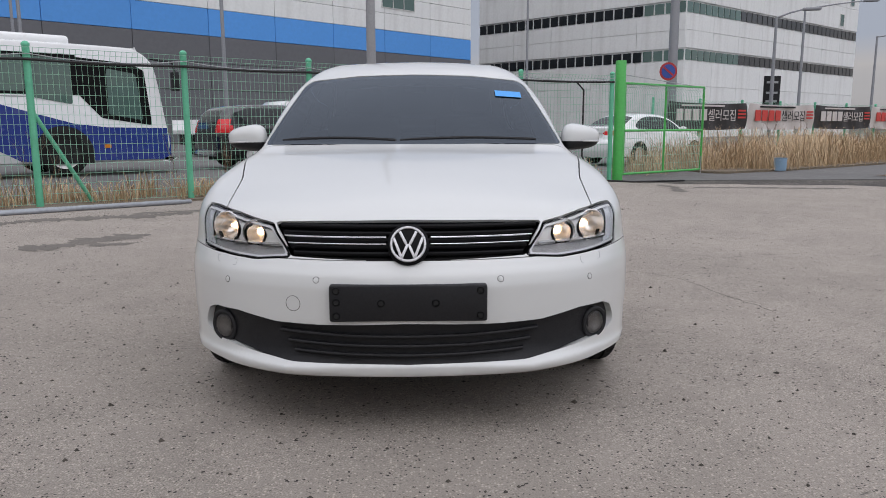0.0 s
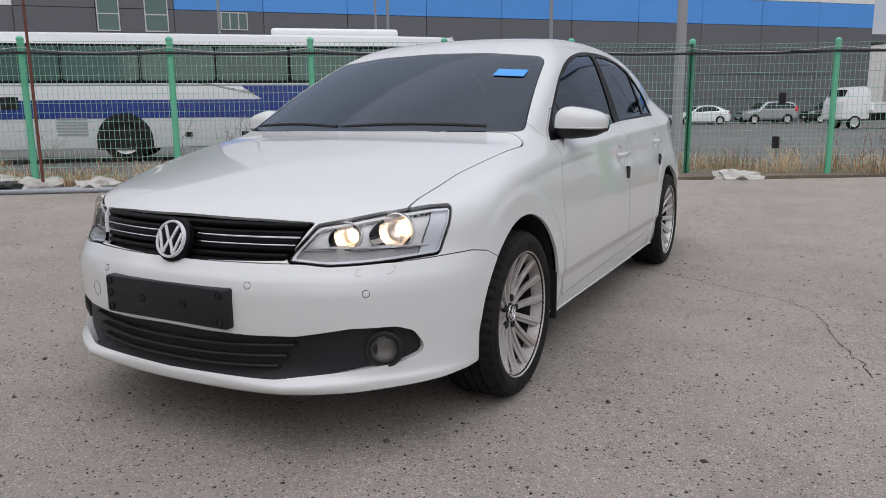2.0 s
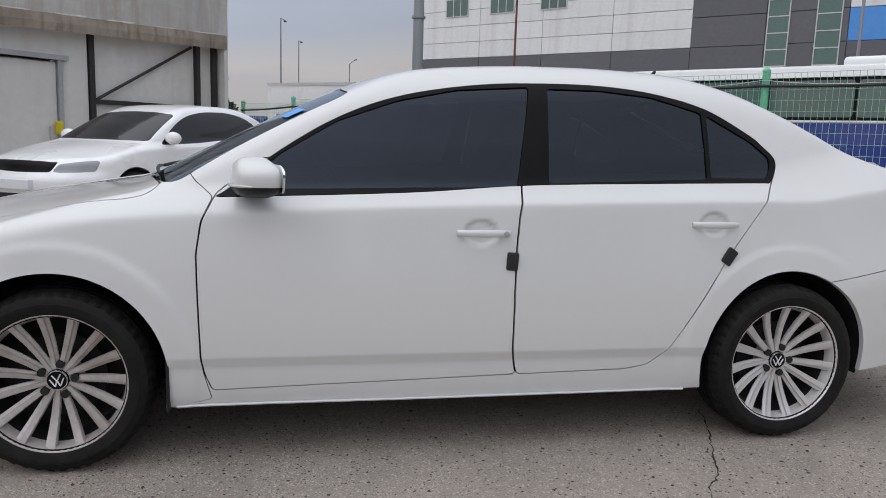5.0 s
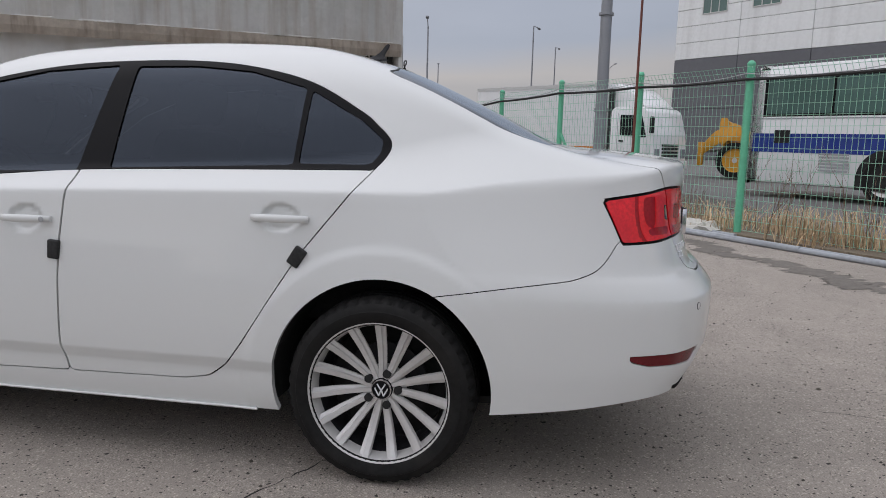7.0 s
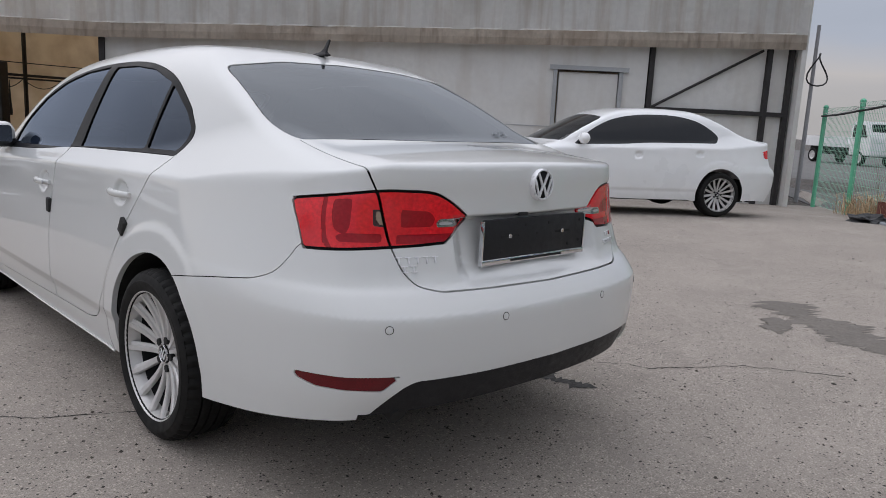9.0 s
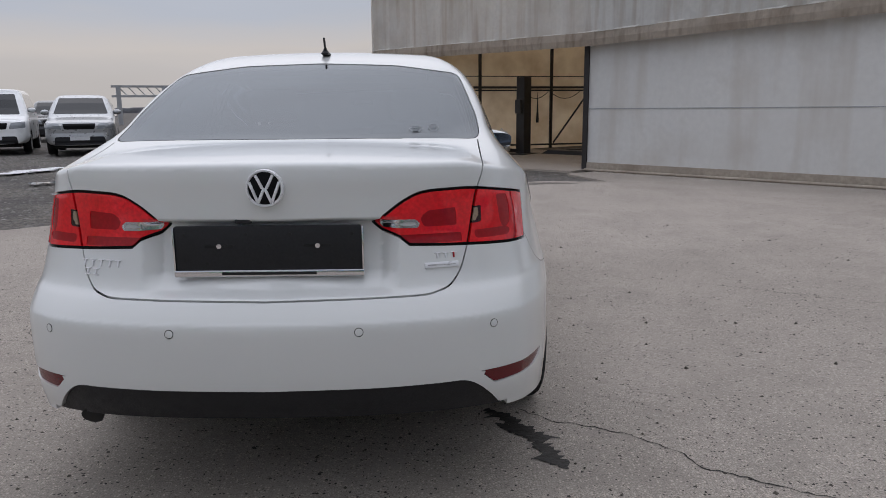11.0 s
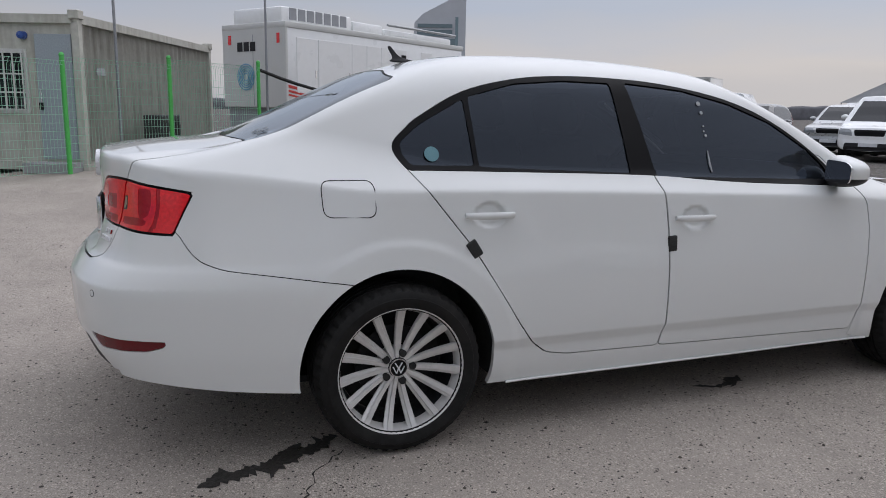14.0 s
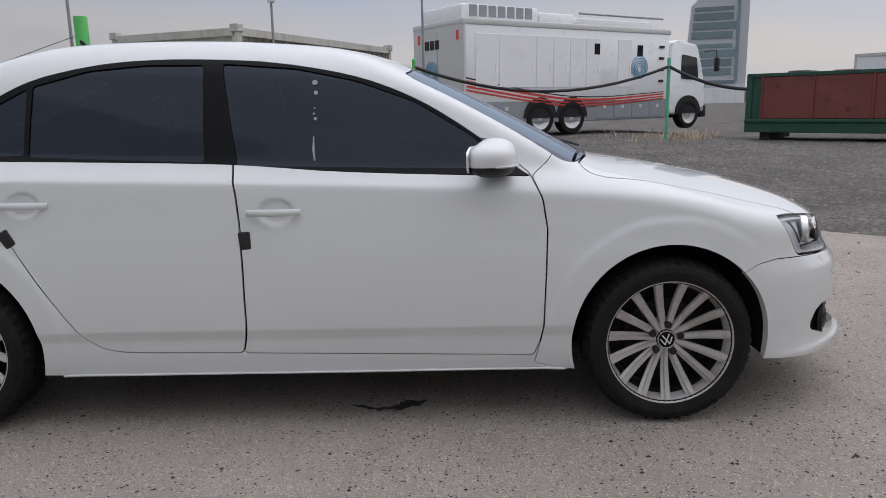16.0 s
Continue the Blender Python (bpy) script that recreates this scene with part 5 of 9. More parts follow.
M_CONC = concrete_mat("worn_concrete", (.415, .367, .322), (.275, .242, .21))
M_GRAVEL = mat("dark_gravel", (.125, .110, .096), .95, vary=.75, scale=3.0, bump=.05, bump_scale=14, stain=.75, stain_scale=.5, stain_color=(.045, .042, .04), speck=.8, speck_scale=6, speck_color=(.30, .29, .28))
M_ASPHALT = mat("grey_asphalt", (.16, .155, .15), .9, vary=.15, scale=2.0, bump=.004, bump_scale=60, stain=.4, stain_scale=.2)
M_SOIL = mat("dry_soil", (.20, .16, .115), .95, vary=.3, scale=4, bump=.03, bump_scale=14, stain=.5, stain_scale=.9, stain_color=(.12, .095, .07))
M_WET = mat("wet_stain", (.032, .029, .026), .6, vary=.4, scale=12, bump=.004, bump_scale=60, spec=.3)
M_DAMP = mat("damp_stain", (.17, .15, .13), .8, vary=.25, scale=8, bump=.004, bump_scale=60)
M_PUDDLE = mat("puddle_water", (.05, .05, .05), .03, vary=0, spec=.8)
M_CRACK = mat("crack_dirt", (.03, .026, .022), .95, vary=.3, scale=30)
M_STONE = mat("small_stones", (.10, .085, .07), .9, vary=.3, scale=20, island=.9)
M_ICE = mat("pale_puddle", (.74, .75, .76), .4, vary=.1, scale=5)


def sheet(name, size, step, inside, up, material, label, category, centre=(0, 0)):
    """A piece of ground that follows the lie of the land, cut to an outline."""
    n = int(size / step)
    gx = np.linspace(-size / 2, size / 2, n + 1) + centre[0]
    gy = np.linspace(-size / 2, size / 2, n + 1) + centre[1]
    X, Y = np.meshgrid(gx, gy, indexing='ij')
    V = np.stack([X.ravel(), Y.ravel(), np.zeros(X.size)], 1)
    i, j = np.meshgrid(np.arange(n), np.arange(n), indexing='ij')
    a = (i * (n + 1) + j).ravel()
    T = np.concatenate([np.stack([a, a + n + 1, a + n + 2], 1), np.stack([a, a + n + 2, a + 1], 1)])
    if inside is not None:
        V, T, _ = cut(V, T, outline_distance(V[:, :2], inside))
        V, T = packed(V, T)
    V[:, 2] = ground_height(V[:, 0], V[:, 1]) + up
    N = np.zeros_like(V)
    N[:, 2] = 1
    if inside is not None:
        V, T, N = with_rim(V, T, N, .08)
    ob = mesh_ob(name, V, T, material, smooth=False)
    return tagged(ob, label, category, kind="structure")


def ragged(outline, step, amount):
    """The outline with its straight runs broken into a worn, wandering edge."""
    rnd = random.Random(17)
    out, drift = [], 0.0
    for p, q in zip(outline, outline[1:] + outline[:1]):
        p, q = Vector(p), Vector(q)
        d = (q - p).normalized()
        n = max(1, int((q - p).length / step))
        for i in range(n):
            drift = drift * .75 + rnd.uniform(-1, 1) * amount
            c = p.lerp(q, (i + .5) / n) + Vector((-d.y, d.x)) * drift
            out.append((c.x, c.y))
    return np.array(out)


def build_ground():
    gx = np.concatenate([-np.geomspace(1200, 32, 14), np.linspace(-30, 30, 61), np.geomspace(32, 1200, 14)])
    X, Y = np.meshgrid(gx, gx, indexing='ij')
    n = len(gx)
    V = np.stack([X.ravel(), Y.ravel(), ground_height(X, Y).ravel() - .035], 1)
    i, j = np.meshgrid(np.arange(n - 1), np.arange(n - 1), indexing='ij')
    a = (i * n + j).ravel()
    mesh = mesh_ob("ground", V, np.stack([a, a + n, a + n + 1, a + 1], 1), M_GRAVEL)
    tagged(mesh, "dark grey gravel lot with damp patches", "gravel", kind="structure")
    global YARD
    YARD = [(-19, -2.0), (-12.5, 2.0), (-3.6, 8.3), (3.9, 12.0), (5.0, 11.0), (8.0, 10.4), (9.6, 8.2), (12.4, 4.7), (10.2, 3.3), (3.0, -1.75), (-.1, -4.2), (-2.0, -5.75), (-3.7, -6.7), (-3.2, -9.6), (-4.2, -10.7), (-15.6, 1.1)]
    yard = sheet("pavement", 40, .25, ragged(YARD, .3, .13), 0.0, M_CONC, "worn pale concrete yard with cracks and dark specks", "pavement", (-3, 3))
    ROAD = [(-80, -60), (-17, -1.2), (-11.6, 3.2), (3.9, 13.4), (8, 11.5), (40, 26), (120, 90), (60, 130), (-80, 60)]
    road = sheet("road", 260, 4, np.array(ROAD, float), -.02, M_ASPHALT, "grey asphalt road and lot beyond the fence", "road", (0, 30))
    VERGE = [(-14.0, 1.4), (-12.3, 2.0), (-3.4, 8.35), (3.5, 12.2), (3.0, 13.4), (-3.8, 9.9), (-12.8, 3.6), (-14.6, 2.4)]
    verge = sheet("verge", 30, .5, np.array(VERGE, float), .03, M_SOIL, "dry soil strip under the fence", "soil", (-5, 7))
    VERGE2 = [(6.6, 14.2), (9.2, 15.6), (22, 24.4), (40, 36), (37, 39), (18, 29), (6.0, 19.5)]
    sheet("verge_2", 60, 1, np.array(VERGE2, float), .03, M_SOIL, "dry soil bank with dead grass", "soil", (22, 26))
    return yard, road


YARD_OB, ROAD_OB = build_ground()


def ribbon(points, width, up, seed=1, rough=.4):
    """A thin uneven strip on the ground: a crack."""
    rnd = random.Random(seed)
    pts = [Vector(p) for p in points]
    fine = []
    for p, q in zip(pts, pts[1:]):
        k = max(2, int((q - p).length / .022))
        for i in range(k):
            fine.append(p.lerp(q, i / k))
    fine.append(pts[-1])
    side = Vector((0, 0))
    bm = bmesh.new()
    prev, wob = None, 0.0
    for i, p in enumerate(fine):
        d = (fine[min(i + 1, len(fine) - 1)] - fine[max(i - 1, 0)]).normalized()
        nn = Vector((-d.y, d.x))
        wob = wob * .82 + rnd.uniform(-1, 1) * .011
        w = width * rnd.uniform(.25, 1.5) * min(1, i / 4 + .2, (len(fine) - 1 - i) / 4 + .2)
        c = p + nn * wob
        row = []
        for sgn in (-1, 1):
            q = c + nn * (w / 2 * sgn)
            row.append(bm.verts.new((q.x, q.y, float(ground_height(q.x, q.y)) + up)))
        if prev:
            bm.faces.new((prev[0], row[0], row[1], prev[1]))
        prev = row
    bmesh.ops.recalc_face_normals(bm, faces=bm.faces[:])
    return bm


def streak(points, width, up, seed):
    """A ragged wet streak whose two edges wander on their own."""
    rnd = random.Random(seed)
    pts = [Vector(p) for p in points]
    fine = []
    for p, q in zip(pts, pts[1:]):
        k = max(3, int((q - p).length / .012))
        fine += [p.lerp(q, i / k) for i in range(k)]
    bm = bmesh.new()
    prev, e, f = None, [0.0, 0.0], [0.0, 0.0]
    for i, p in enumerate(fine):
        d = (fine[min(i + 2, len(fine) - 1)] - fine[max(i - 2, 0)]).normalized()
        nn = Vector((-d.y, d.x))
        row = []
        for s in (0, 1):
            e[s] = e[s] * .9 + rnd.uniform(-1, 1) * .16
            f[s] = rnd.uniform(-.12, .22)
            w = max(.04, .42 + e[s] + f[s]) * width * min(1, i / 6 + .15, (len(fine) - 1 - i) / 9 + .1)
            q = p + nn * (w * (1 if s else -1))
            row.append(bm.verts.new((q.x, q.y, float(ground_height(q.x, q.y)) + up)))
        if prev:
            bm.faces.new((prev[0], row[0], row[1], prev[1]))
        prev = row
    bmesh.ops.recalc_face_normals(bm, faces=bm.faces[:])
    return bm


def ground_marks():
    cracks = [([(.5, 3.42), (.68, 3.32), (.99, 3.17), (1.3, 2.97), (1.63, 2.79), (1.8, 2.61), (1.85, 2.4), (1.87, 2.21), (1.95, 1.9), (2.03, 1.62)], .0055),
              ([(1.63, 2.79), (1.95, 2.72), (2.5, 2.78)], .003),
              ([(-.77, 3.72), (-.88, 3.84), (-1.05, 3.9), (-1.25, 4.03), (-1.36, 4.22), (-1.8, 4.5), (-2.1, 4.95)], .006),
              ([(1.6, 4.6), (2.1, 4.3), (2.7, 4.5), (3.6, 4.2)], .005),
              ([(2.1, 3.3), (3.2, 3.6), (4.6, 3.2), (6.2, 3.6)], .006),
              ([(2.2, .2), (3.0, .7), (3.2, 1.5), (4.3, 2.1)], .004),
              ([(-2.2, 1.6), (-3.2, 2.2), (-4.6, 2.0), (-6, 2.5)], .005),
              ([(-.2, 5.1), (0, 6.4), (-.1, 7.5)], .004)]
    for k, (pts, w) in enumerate(cracks):
        part("crack", ribbon(pts, w, .0016, k + 3), M_CRACK, YARD_OB)
    for k, (pts, w, mt) in enumerate(([([(-.66, 3.72), (-.73, 3.86), (-.80, 3.97), (-.84, 4.08), (-.90, 4.24)], .135, M_WET), ([(-.68, 3.86), (-.76, 3.95), (-.92, 4.0)], .05, M_WET),
                                       ([(-.62, 1.78), (-.69, 1.88), (-.71, 1.97), (-.66, 2.10)], .06, M_WET), ([(-.70, 1.86), (-.735, 1.93)], .04, M_WET)])):
        part("stain", streak(pts, w, .0025 + .0004 * k, 71 + k), mt, YARD_OB)
    for k, (pts, w, mt) in enumerate(([([(-3.5, 4.0), (-3.2, 4.3), (-2.95, 4.7), (-2.7, 4.95)], .30, M_DAMP), ([(-3.0, 4.2), (-2.6, 4.4)], .12, M_DAMP),
                                       ([(-5.2, 5.5), (-4.4, 6.1), (-3.4, 6.5), (-2.9, 6.9)], .30, M_DAMP), ([(-6.1, 5.3), (-5.6, 5.6), (-5.0, 5.8)], .22, M_DAMP),
                                       ([(-3.6, 6.7), (-2.6, 7.2), (-1.5, 7.8)], .20, M_DAMP), ([(4.2, 9.4), (4.35, 10.3), (4.3, 11.0)], .20, M_DAMP), ([(4.7, 10.3), (6.0, 10.15), (7.3, 9.9)], .20, M_DAMP),
                                       ([(-2.8, -5.6), (-1.6, -5.0), (-.6, -4.4)], .35, M_DAMP), ([(-.60, -1.1), (-.52, -1.12)], .03, M_DAMP), ([(.72, -1.2), (.80, -1.16)], .03, M_DAMP), ([(1.28, -.42), (1.34, -.39)], .02, M_DAMP)])):
        part("stain", streak(pts, w, .0022 + .0003 * k, 91 + k), mt, YARD_OB)
    pools = [([(3.6, -9.8), (3.0, -10.6), (2.5, -11.5), (1.9, -12.4)], .55, M_ICE), ([(2.15, -6.8), (1.8, -7.6), (1.4, -8.5)], .36, M_ICE), ([(3.2, -12.6), (2.6, -13.1), (2.0, -13.6)], .45, M_ICE), ([(1.2, -11.9), (.9, -12.9)], .3, M_ICE),
             ([(.4, -7.8), (-.1, -8.2)], .15, M_ICE), ([(8.6, -7.4), (7.9, -8.6), (7.6, -9.6)], .3, M_ICE), ([(6.4, -5.8), (5.8, -6.3)], .2, M_PUDDLE), ([(5.2, -4.2), (4.3, -4.8)], .2, M_PUDDLE),
             ([(9.8, 12.9), (10.8, 13.4), (12.0, 13.9)], .35, M_PUDDLE), ([(11.8, 14.0), (13.5, 14.6), (15.0, 15.2)], .4, M_ICE), ([(11.2, 12.0), (12.8, 12.5)], .25, M_ICE)]
    for k, (pts, w, m) in enumerate(pools):
        ob = part("puddle", streak(pts, w * 1.7, .012, k + 51), m)
        tagged(ob, "pale frozen puddle on the dark gravel" if m is M_ICE else "shallow wet puddle lying on the ground", "puddle", "puddles on the ground", "structure")
    # loose grit on the slab
    rnd = random.Random(5)
    bm = bmesh.new()
    for _ in range(5200):
        a, r = rnd.uniform(0, 6.283), 1 + 7.5 * rnd.random() ** .8
        x, y = r * math.cos(a), 2.3 + r * 1.15 * math.sin(a)
        if y > 8 or (y < -3 and x - y > 5.5) or (.71 * (x + 4) + .7 * (y + 10.6) < .5):
            continue
        s = rnd.uniform(.003, .009) * (1.7 if rnd.random() < .06 else 1)
        z = float(ground_height(x, y))
        vs = [bm.verts.new((x + s * math.cos(t) * rnd.uniform(.7, 1.3), y + s * math.sin(t) * rnd.uniform(.7, 1.3), z)) for t in (0, 1.5, 3.0, 4.6)]
        top = bm.verts.new((x, y, z + s * rnd.uniform(.5, 1)))
        for k in range(4):
            bm.faces.new((vs[k], vs[(k + 1) % 4], top))
    tagged(part("grit", bm, M_STONE), "scattered small stones on the concrete", "stones", kind="stuff")


ground_marks()


def gravel_stones():
    """Loose stones lying on the gravel lot."""
    rng = np.random.default_rng(23)
    P = np.stack([rng.uniform(-4, 20, 26000), rng.uniform(-17, 6, 26000)], 1)
    P = P[outline_distance(P, np.array(YARD, float)) > .05]
    P = P[(P[:, 0] + 4) * .714 + (P[:, 1] + 10.6) * .70 > .8]
    n = len(P)
    size = rng.uniform(.012, .04, n) * np.where(rng.random(n) < .05, 1.8, 1)
    base = ground_height(P[:, 0], P[:, 1]) - .035
    turn = rng.uniform(0, 6.28, n)
    V = np.zeros((n, 5, 3))
    for k in range(4):
        a = turn + k * 1.57
        r = size * rng.uniform(.7, 1.3, n)
        V[:, k] = np.stack([P[:, 0] + r * np.cos(a), P[:, 1] + r * np.sin(a), base - .002], 1)
    V[:, 4] = np.stack([P[:, 0] + size * rng.uniform(-.3, .3, n), P[:, 1], base + size * rng.uniform(.4, .9, n)], 1)
    k = np.arange(n)[:, None] * 5
    F = np.concatenate([k + np.array([[i, (i + 1) % 4, 4]]) for i in range(4)])
    pebble = mat("grey_pebbles", (.20, .188, .175), .9, vary=.2, scale=20, island=.9)
    tagged(mesh_ob("pebbles", V.reshape(-1, 3), F, pebble, smooth=False), "loose grey stones on the dark gravel lot", "stones", kind="stuff")


gravel_stones()

# ---- fence, gate and dead grass ----
M_GREEN = mat("green_painted_steel", (.13, .50, .31), .45, vary=.10, scale=5, stain=.25, stain_scale=4, stain_color=(.06, .22, .13))
M_GREEN2 = mat("bright_green_paint", (.08, .47, .10), .4, vary=.12, scale=4, stain=.25, stain_scale=3, stain_color=(.05, .26, .06))
M_WIRE = mat("green_coated_wire", (.34, .62, .47), .5, vary=.1, scale=8)
M_CABLE = mat("black_cable", (.012, .012, .012), .6, vary=.2)
M_GRASS = mat("dead_grass", (.72, .53, .33), .9, vary=.25, scale=3, island=.7)
M_TWIG = mat("dead_brown_twigs", (.20, .13, .085), .9, vary=.3, scale=8)
M_PIPE = mat("grey_pipe", (.33, .35, .38), .45, vary=.15, scale=3, stain=.3)
M_TARP = mat("black_tarp", (.025, .025, .027), .6, vary=.3, scale=8, bump=.01, bump_scale=12)
M_RAG = mat("pale_plastic_scrap", (.55, .53, .48), .6, vary=.2, scale=8)
M_GALV = mat("galvanised_steel", (.42, .43, .44), .45, .4, vary=.1, scale=4)
M_RUST = mat("rusty_steel", (.16, .05, .035), .7, vary=.3, scale=6)


def wire_panel(length, height, base, dx=.07, dz=.13, r=.0034):
    """A welded wire panel in the xz plane, its top folded over."""
    bm = bmesh.new()

    def bar(a, b):
        a, b = Vector(a), Vector(b)
        d = (b - a).normalized()
        u = d.orthogonal().normalized()
        w = d.cross(u)
        ra = [[bm.verts.new(p + (u * math.cos(t) + w * math.sin(t)) * r) for t in (0, 2.09, 4.19)] for p in (a, b)]
        for k in range(3):
            bm.faces.new((ra[0][k], ra[0][(k + 1) % 3], ra[1][(k + 1) % 3], ra[1][k]))
    n = int(length / dx)
    for i in range(1, n):
        x = length * i / n
        bar((x, 0, base), (x, 0, base + height - .12))
        bar((x, 0, base + height - .12), (x, -.07, base + height))
    z = 0.0
    while z < height - .12:
        bar((0, 0, base + z), (length, 0, base + z))
        z += dz
    bar((0, -.07, base + height), (length, -.07, base + height))
    bar((0, -.035, base + height - .06), (length, -.035, base + height - .06))
    return bm


PANEL_CACHE = {}


def fence_run(name, posts, height, label, material=M_GREEN, wire=M_WIRE, base=.06, braces=(), r=.046, dx=.07, dz=.13):
    f = thing(name, pose(*lay(*posts[0])), label, "fence")
    inv = f.matrix_world.inverted()
    cap = None
    for i, (x, y) in enumerate(posts):
        p = lay(x, y)
        bm = lathe([(r, -.1), (r, height + .02), (r * 1.15, height + .025), (r * 1.1, height + .05), (r * .6, height + .075), (.002, height + .082)], 14, 'z')
        bm.transform(inv @ Matrix.Translation(p))
        part("post", bm, material, f, smooth=True)
        if i in braces:
            bm = tube([inv @ (p + Vector((0, 0, height * .62))), inv @ (p + Vector((.45, .60, -.02)))], .028, 10)
            part("brace", bm, material, f, smooth=True)
        if i + 1 < len(posts):
            q = lay(*posts[i + 1])
            d = q - p
            length = math.hypot(d.x, d.y)
            key = (round(length, 1), height, dx)
            m = inv @ Matrix.Translation(p) @ pose(0, 0, 0, 0, 0, math.degrees(math.atan2(d.y, d.x)))
            if key not in PANEL_CACHE:
                PANEL_CACHE[key] = tagged(part("wire_panel", wire_panel(length, height - base, base, dx, dz), wire, f, at=m), kind="stuff")
            else:
                tagged(again(PANEL_CACHE[key], "wire_panel", f, m), kind="stuff")
    return f


def sagging(points, sag, n=10):
    out = []
    for p, q in zip(points, points[1:]):
        p, q = Vector(p), Vector(q)
        for i in range(n):
            t = i / n
            out.append(p.lerp(q, t) - Vector((0, 0, sag * 4 * t * (1 - t))))
    out.append(Vector(points[-1]))
    return out


FENCE_DIR = Vector((.8090, .5878))
LINE_A = [(-14.1 + FENCE_DIR.x * (2 * k - .85), .85 + FENCE_DIR.y * (2 * k - .85)) for k in range(10)]
LINE_B = [LINE_A[-1], (1.83, 11.68), (3.72, 12.32)]


def fences():
    fence_run("mesh_fence", LINE_A, 2.08, "green welded wire fence on round posts, grass at its foot", braces=(3, 6))
    fence_run("mesh_fence", LINE_B, 2.05, "green welded wire fence running to the gate post", braces=())
    pts = [lay(x, y, 1.93) + Vector((.03, -.05, 0)) for x, y in LINE_A + LINE_B[1:]]
    c = part("cable", tube(sagging(pts, .018, 6), .02, 6), M_CABLE, smooth=True)
    tagged(c, "black cable strung along the top of the fence", "cable")
    c = part("wire_strand", tube(sagging([p + Vector((0, 0, .07)) for p in pts], .07, 6), .006, 5), M_GALV, smooth=True)
    tagged(c, "thin grey wire sagging between fence posts", "wire")
    # the gate: two stout posts, each with an open leaf
    for (x, y), (dx, dy), h in (((3.92, 12.45), (2.35, 1.75), 2.34), ((8.5, 7.45), (3.5, 4.3), 2.62)):
        g = thing("gate", pose(*lay(x, y)), "bright green steel gate leaf standing open on its post", "gate", "yard gate leaves")
        bm = lathe([(.105, -.1), (.105, h), (.10, h + .012), (.002, h + .014)], 20, 'z')
        part("gate_post", bm, M_GREEN2, g, smooth=True)
        L = math.hypot(dx, dy)
        m = pose(0, 0, 0, 0, 0, math.degrees(math.atan2(dy, dx)))
        H0, H1 = .10, 1.92
        for a, b in (((.16, 0, H0), (L, 0, H0)), ((.16, 0, H1), (L, 0, H1)), ((.16, 0, H0), (.16, 0, H1)), ((L, 0, H0), (L, 0, H1)), ((.16, 0, .98), (L, 0, .98)), ((L * .52, 0, H0), (L * .52, 0, H1))):
            part("gate_bar", tube([a, b], .024, 8), M_GREEN2, g, smooth=True, at=m)
        tagged(part("gate_mesh", wire_panel(L - .16, H1 - H0 - .02, H0, .06, .18), M_WIRE, g, at=m @ pose(.16, 0, 0)), kind="stuff")
        for z in (.5, 1.0, 1.6):
            part("hinge", tube([(.13, 0, z - .05), (.13, 0, z + .05)], .03, 8), M_GREEN2, g, smooth=True, at=m)
        part("stay_wire", tube([(.02, 0, h - .25), (L * .98, 0, H1)], .008, 5), M_GALV, g, at=m)
        part("drop_bolt", tube([(L - .05, -.04, .02), (L - .05, -.04, .4)], .012, 6), M_GALV, g, at=m)
    # low fence by the site office and out along the gravel
    side = [(8.9, 7.0), (10.05, 5.75), (11.3, 4.15), (12.7, 2.4)]
    fence_run("mesh_fence", side, 1.85, "bright green wire fence beside the site office", M_GREEN2, M_WIRE, .1, r=.038, dx=.06)
    for x, y in ((14.8, -3.7),):
        p = part("marker_post", tube([lay(x, y), lay(x, y, 1.95)], .045, 10), M_GREEN, smooth=True)
        tagged(p, "green steel post carrying black ropes", "post")
    a, b, c2 = lay(12.7, 2.4, 1.75), lay(14.8, -3.7, 1.75), lay(13.7, -5.2, 1.25)
    tagged(part("rope", tube(sagging([a, b], .55, 14), .035, 7), M_CABLE, smooth=True), "thick black rope sagging between posts", "rope")
    tagged(part("rope", tube(sagging([b, c2], .12, 8), .04, 7), M_CABLE, smooth=True), "thick black rope tied to the skip", "rope")


fences()


def grass(name, spots, seed, label, hmin=.25, hmax=.7):
    """Bent blades in uneven tussocks round the spots (x, y, spread, count)."""
    rnd = random.Random(seed)
    V, F = [], []
    for cx, cy, spread, count in spots:
        tuft = rnd.uniform(.35, 1.0) ** 1.3
        comb = rnd.uniform(0, 6.283)
        for _ in range(count):
            x, y = rnd.gauss(cx, spread), rnd.gauss(cy, spread)
            z = float(ground_height(x, y)) + .02
            h = (hmin + (hmax - hmin) * tuft) * rnd.uniform(.2, 1.1)
            a = comb + rnd.gauss(0, 1.1)
            lean = h * rnd.uniform(.25, 1.9) * rnd.random()
            w = rnd.uniform(.003, .008)
            dx, dy = math.cos(a), math.sin(a)
            k = len(V)
            drop = rnd.uniform(.55, 1.0)
            for f, g, ww in ((0, 0, 1.0), (.25, .5, .9), (.62, .85, .6)):
                px, py, pz = x + dx * lean * f, y + dy * lean * f, z + h * g
                V += [(px - dy * w * ww, py + dx * w * ww, pz), (px + dy * w * ww, py - dx * w * ww, pz)]
            V.append((x + dx * lean, y + dy * lean, z + h * drop))
            F += [(k, k + 1, k + 3), (k, k + 3, k + 2), (k + 2, k + 3, k + 5), (k + 2, k + 5, k + 4), (k + 4, k + 5, k + 6)]
    return tagged(mesh_ob(name, V, F, M_GRASS, smooth=False), label, "grass", kind="stuff")


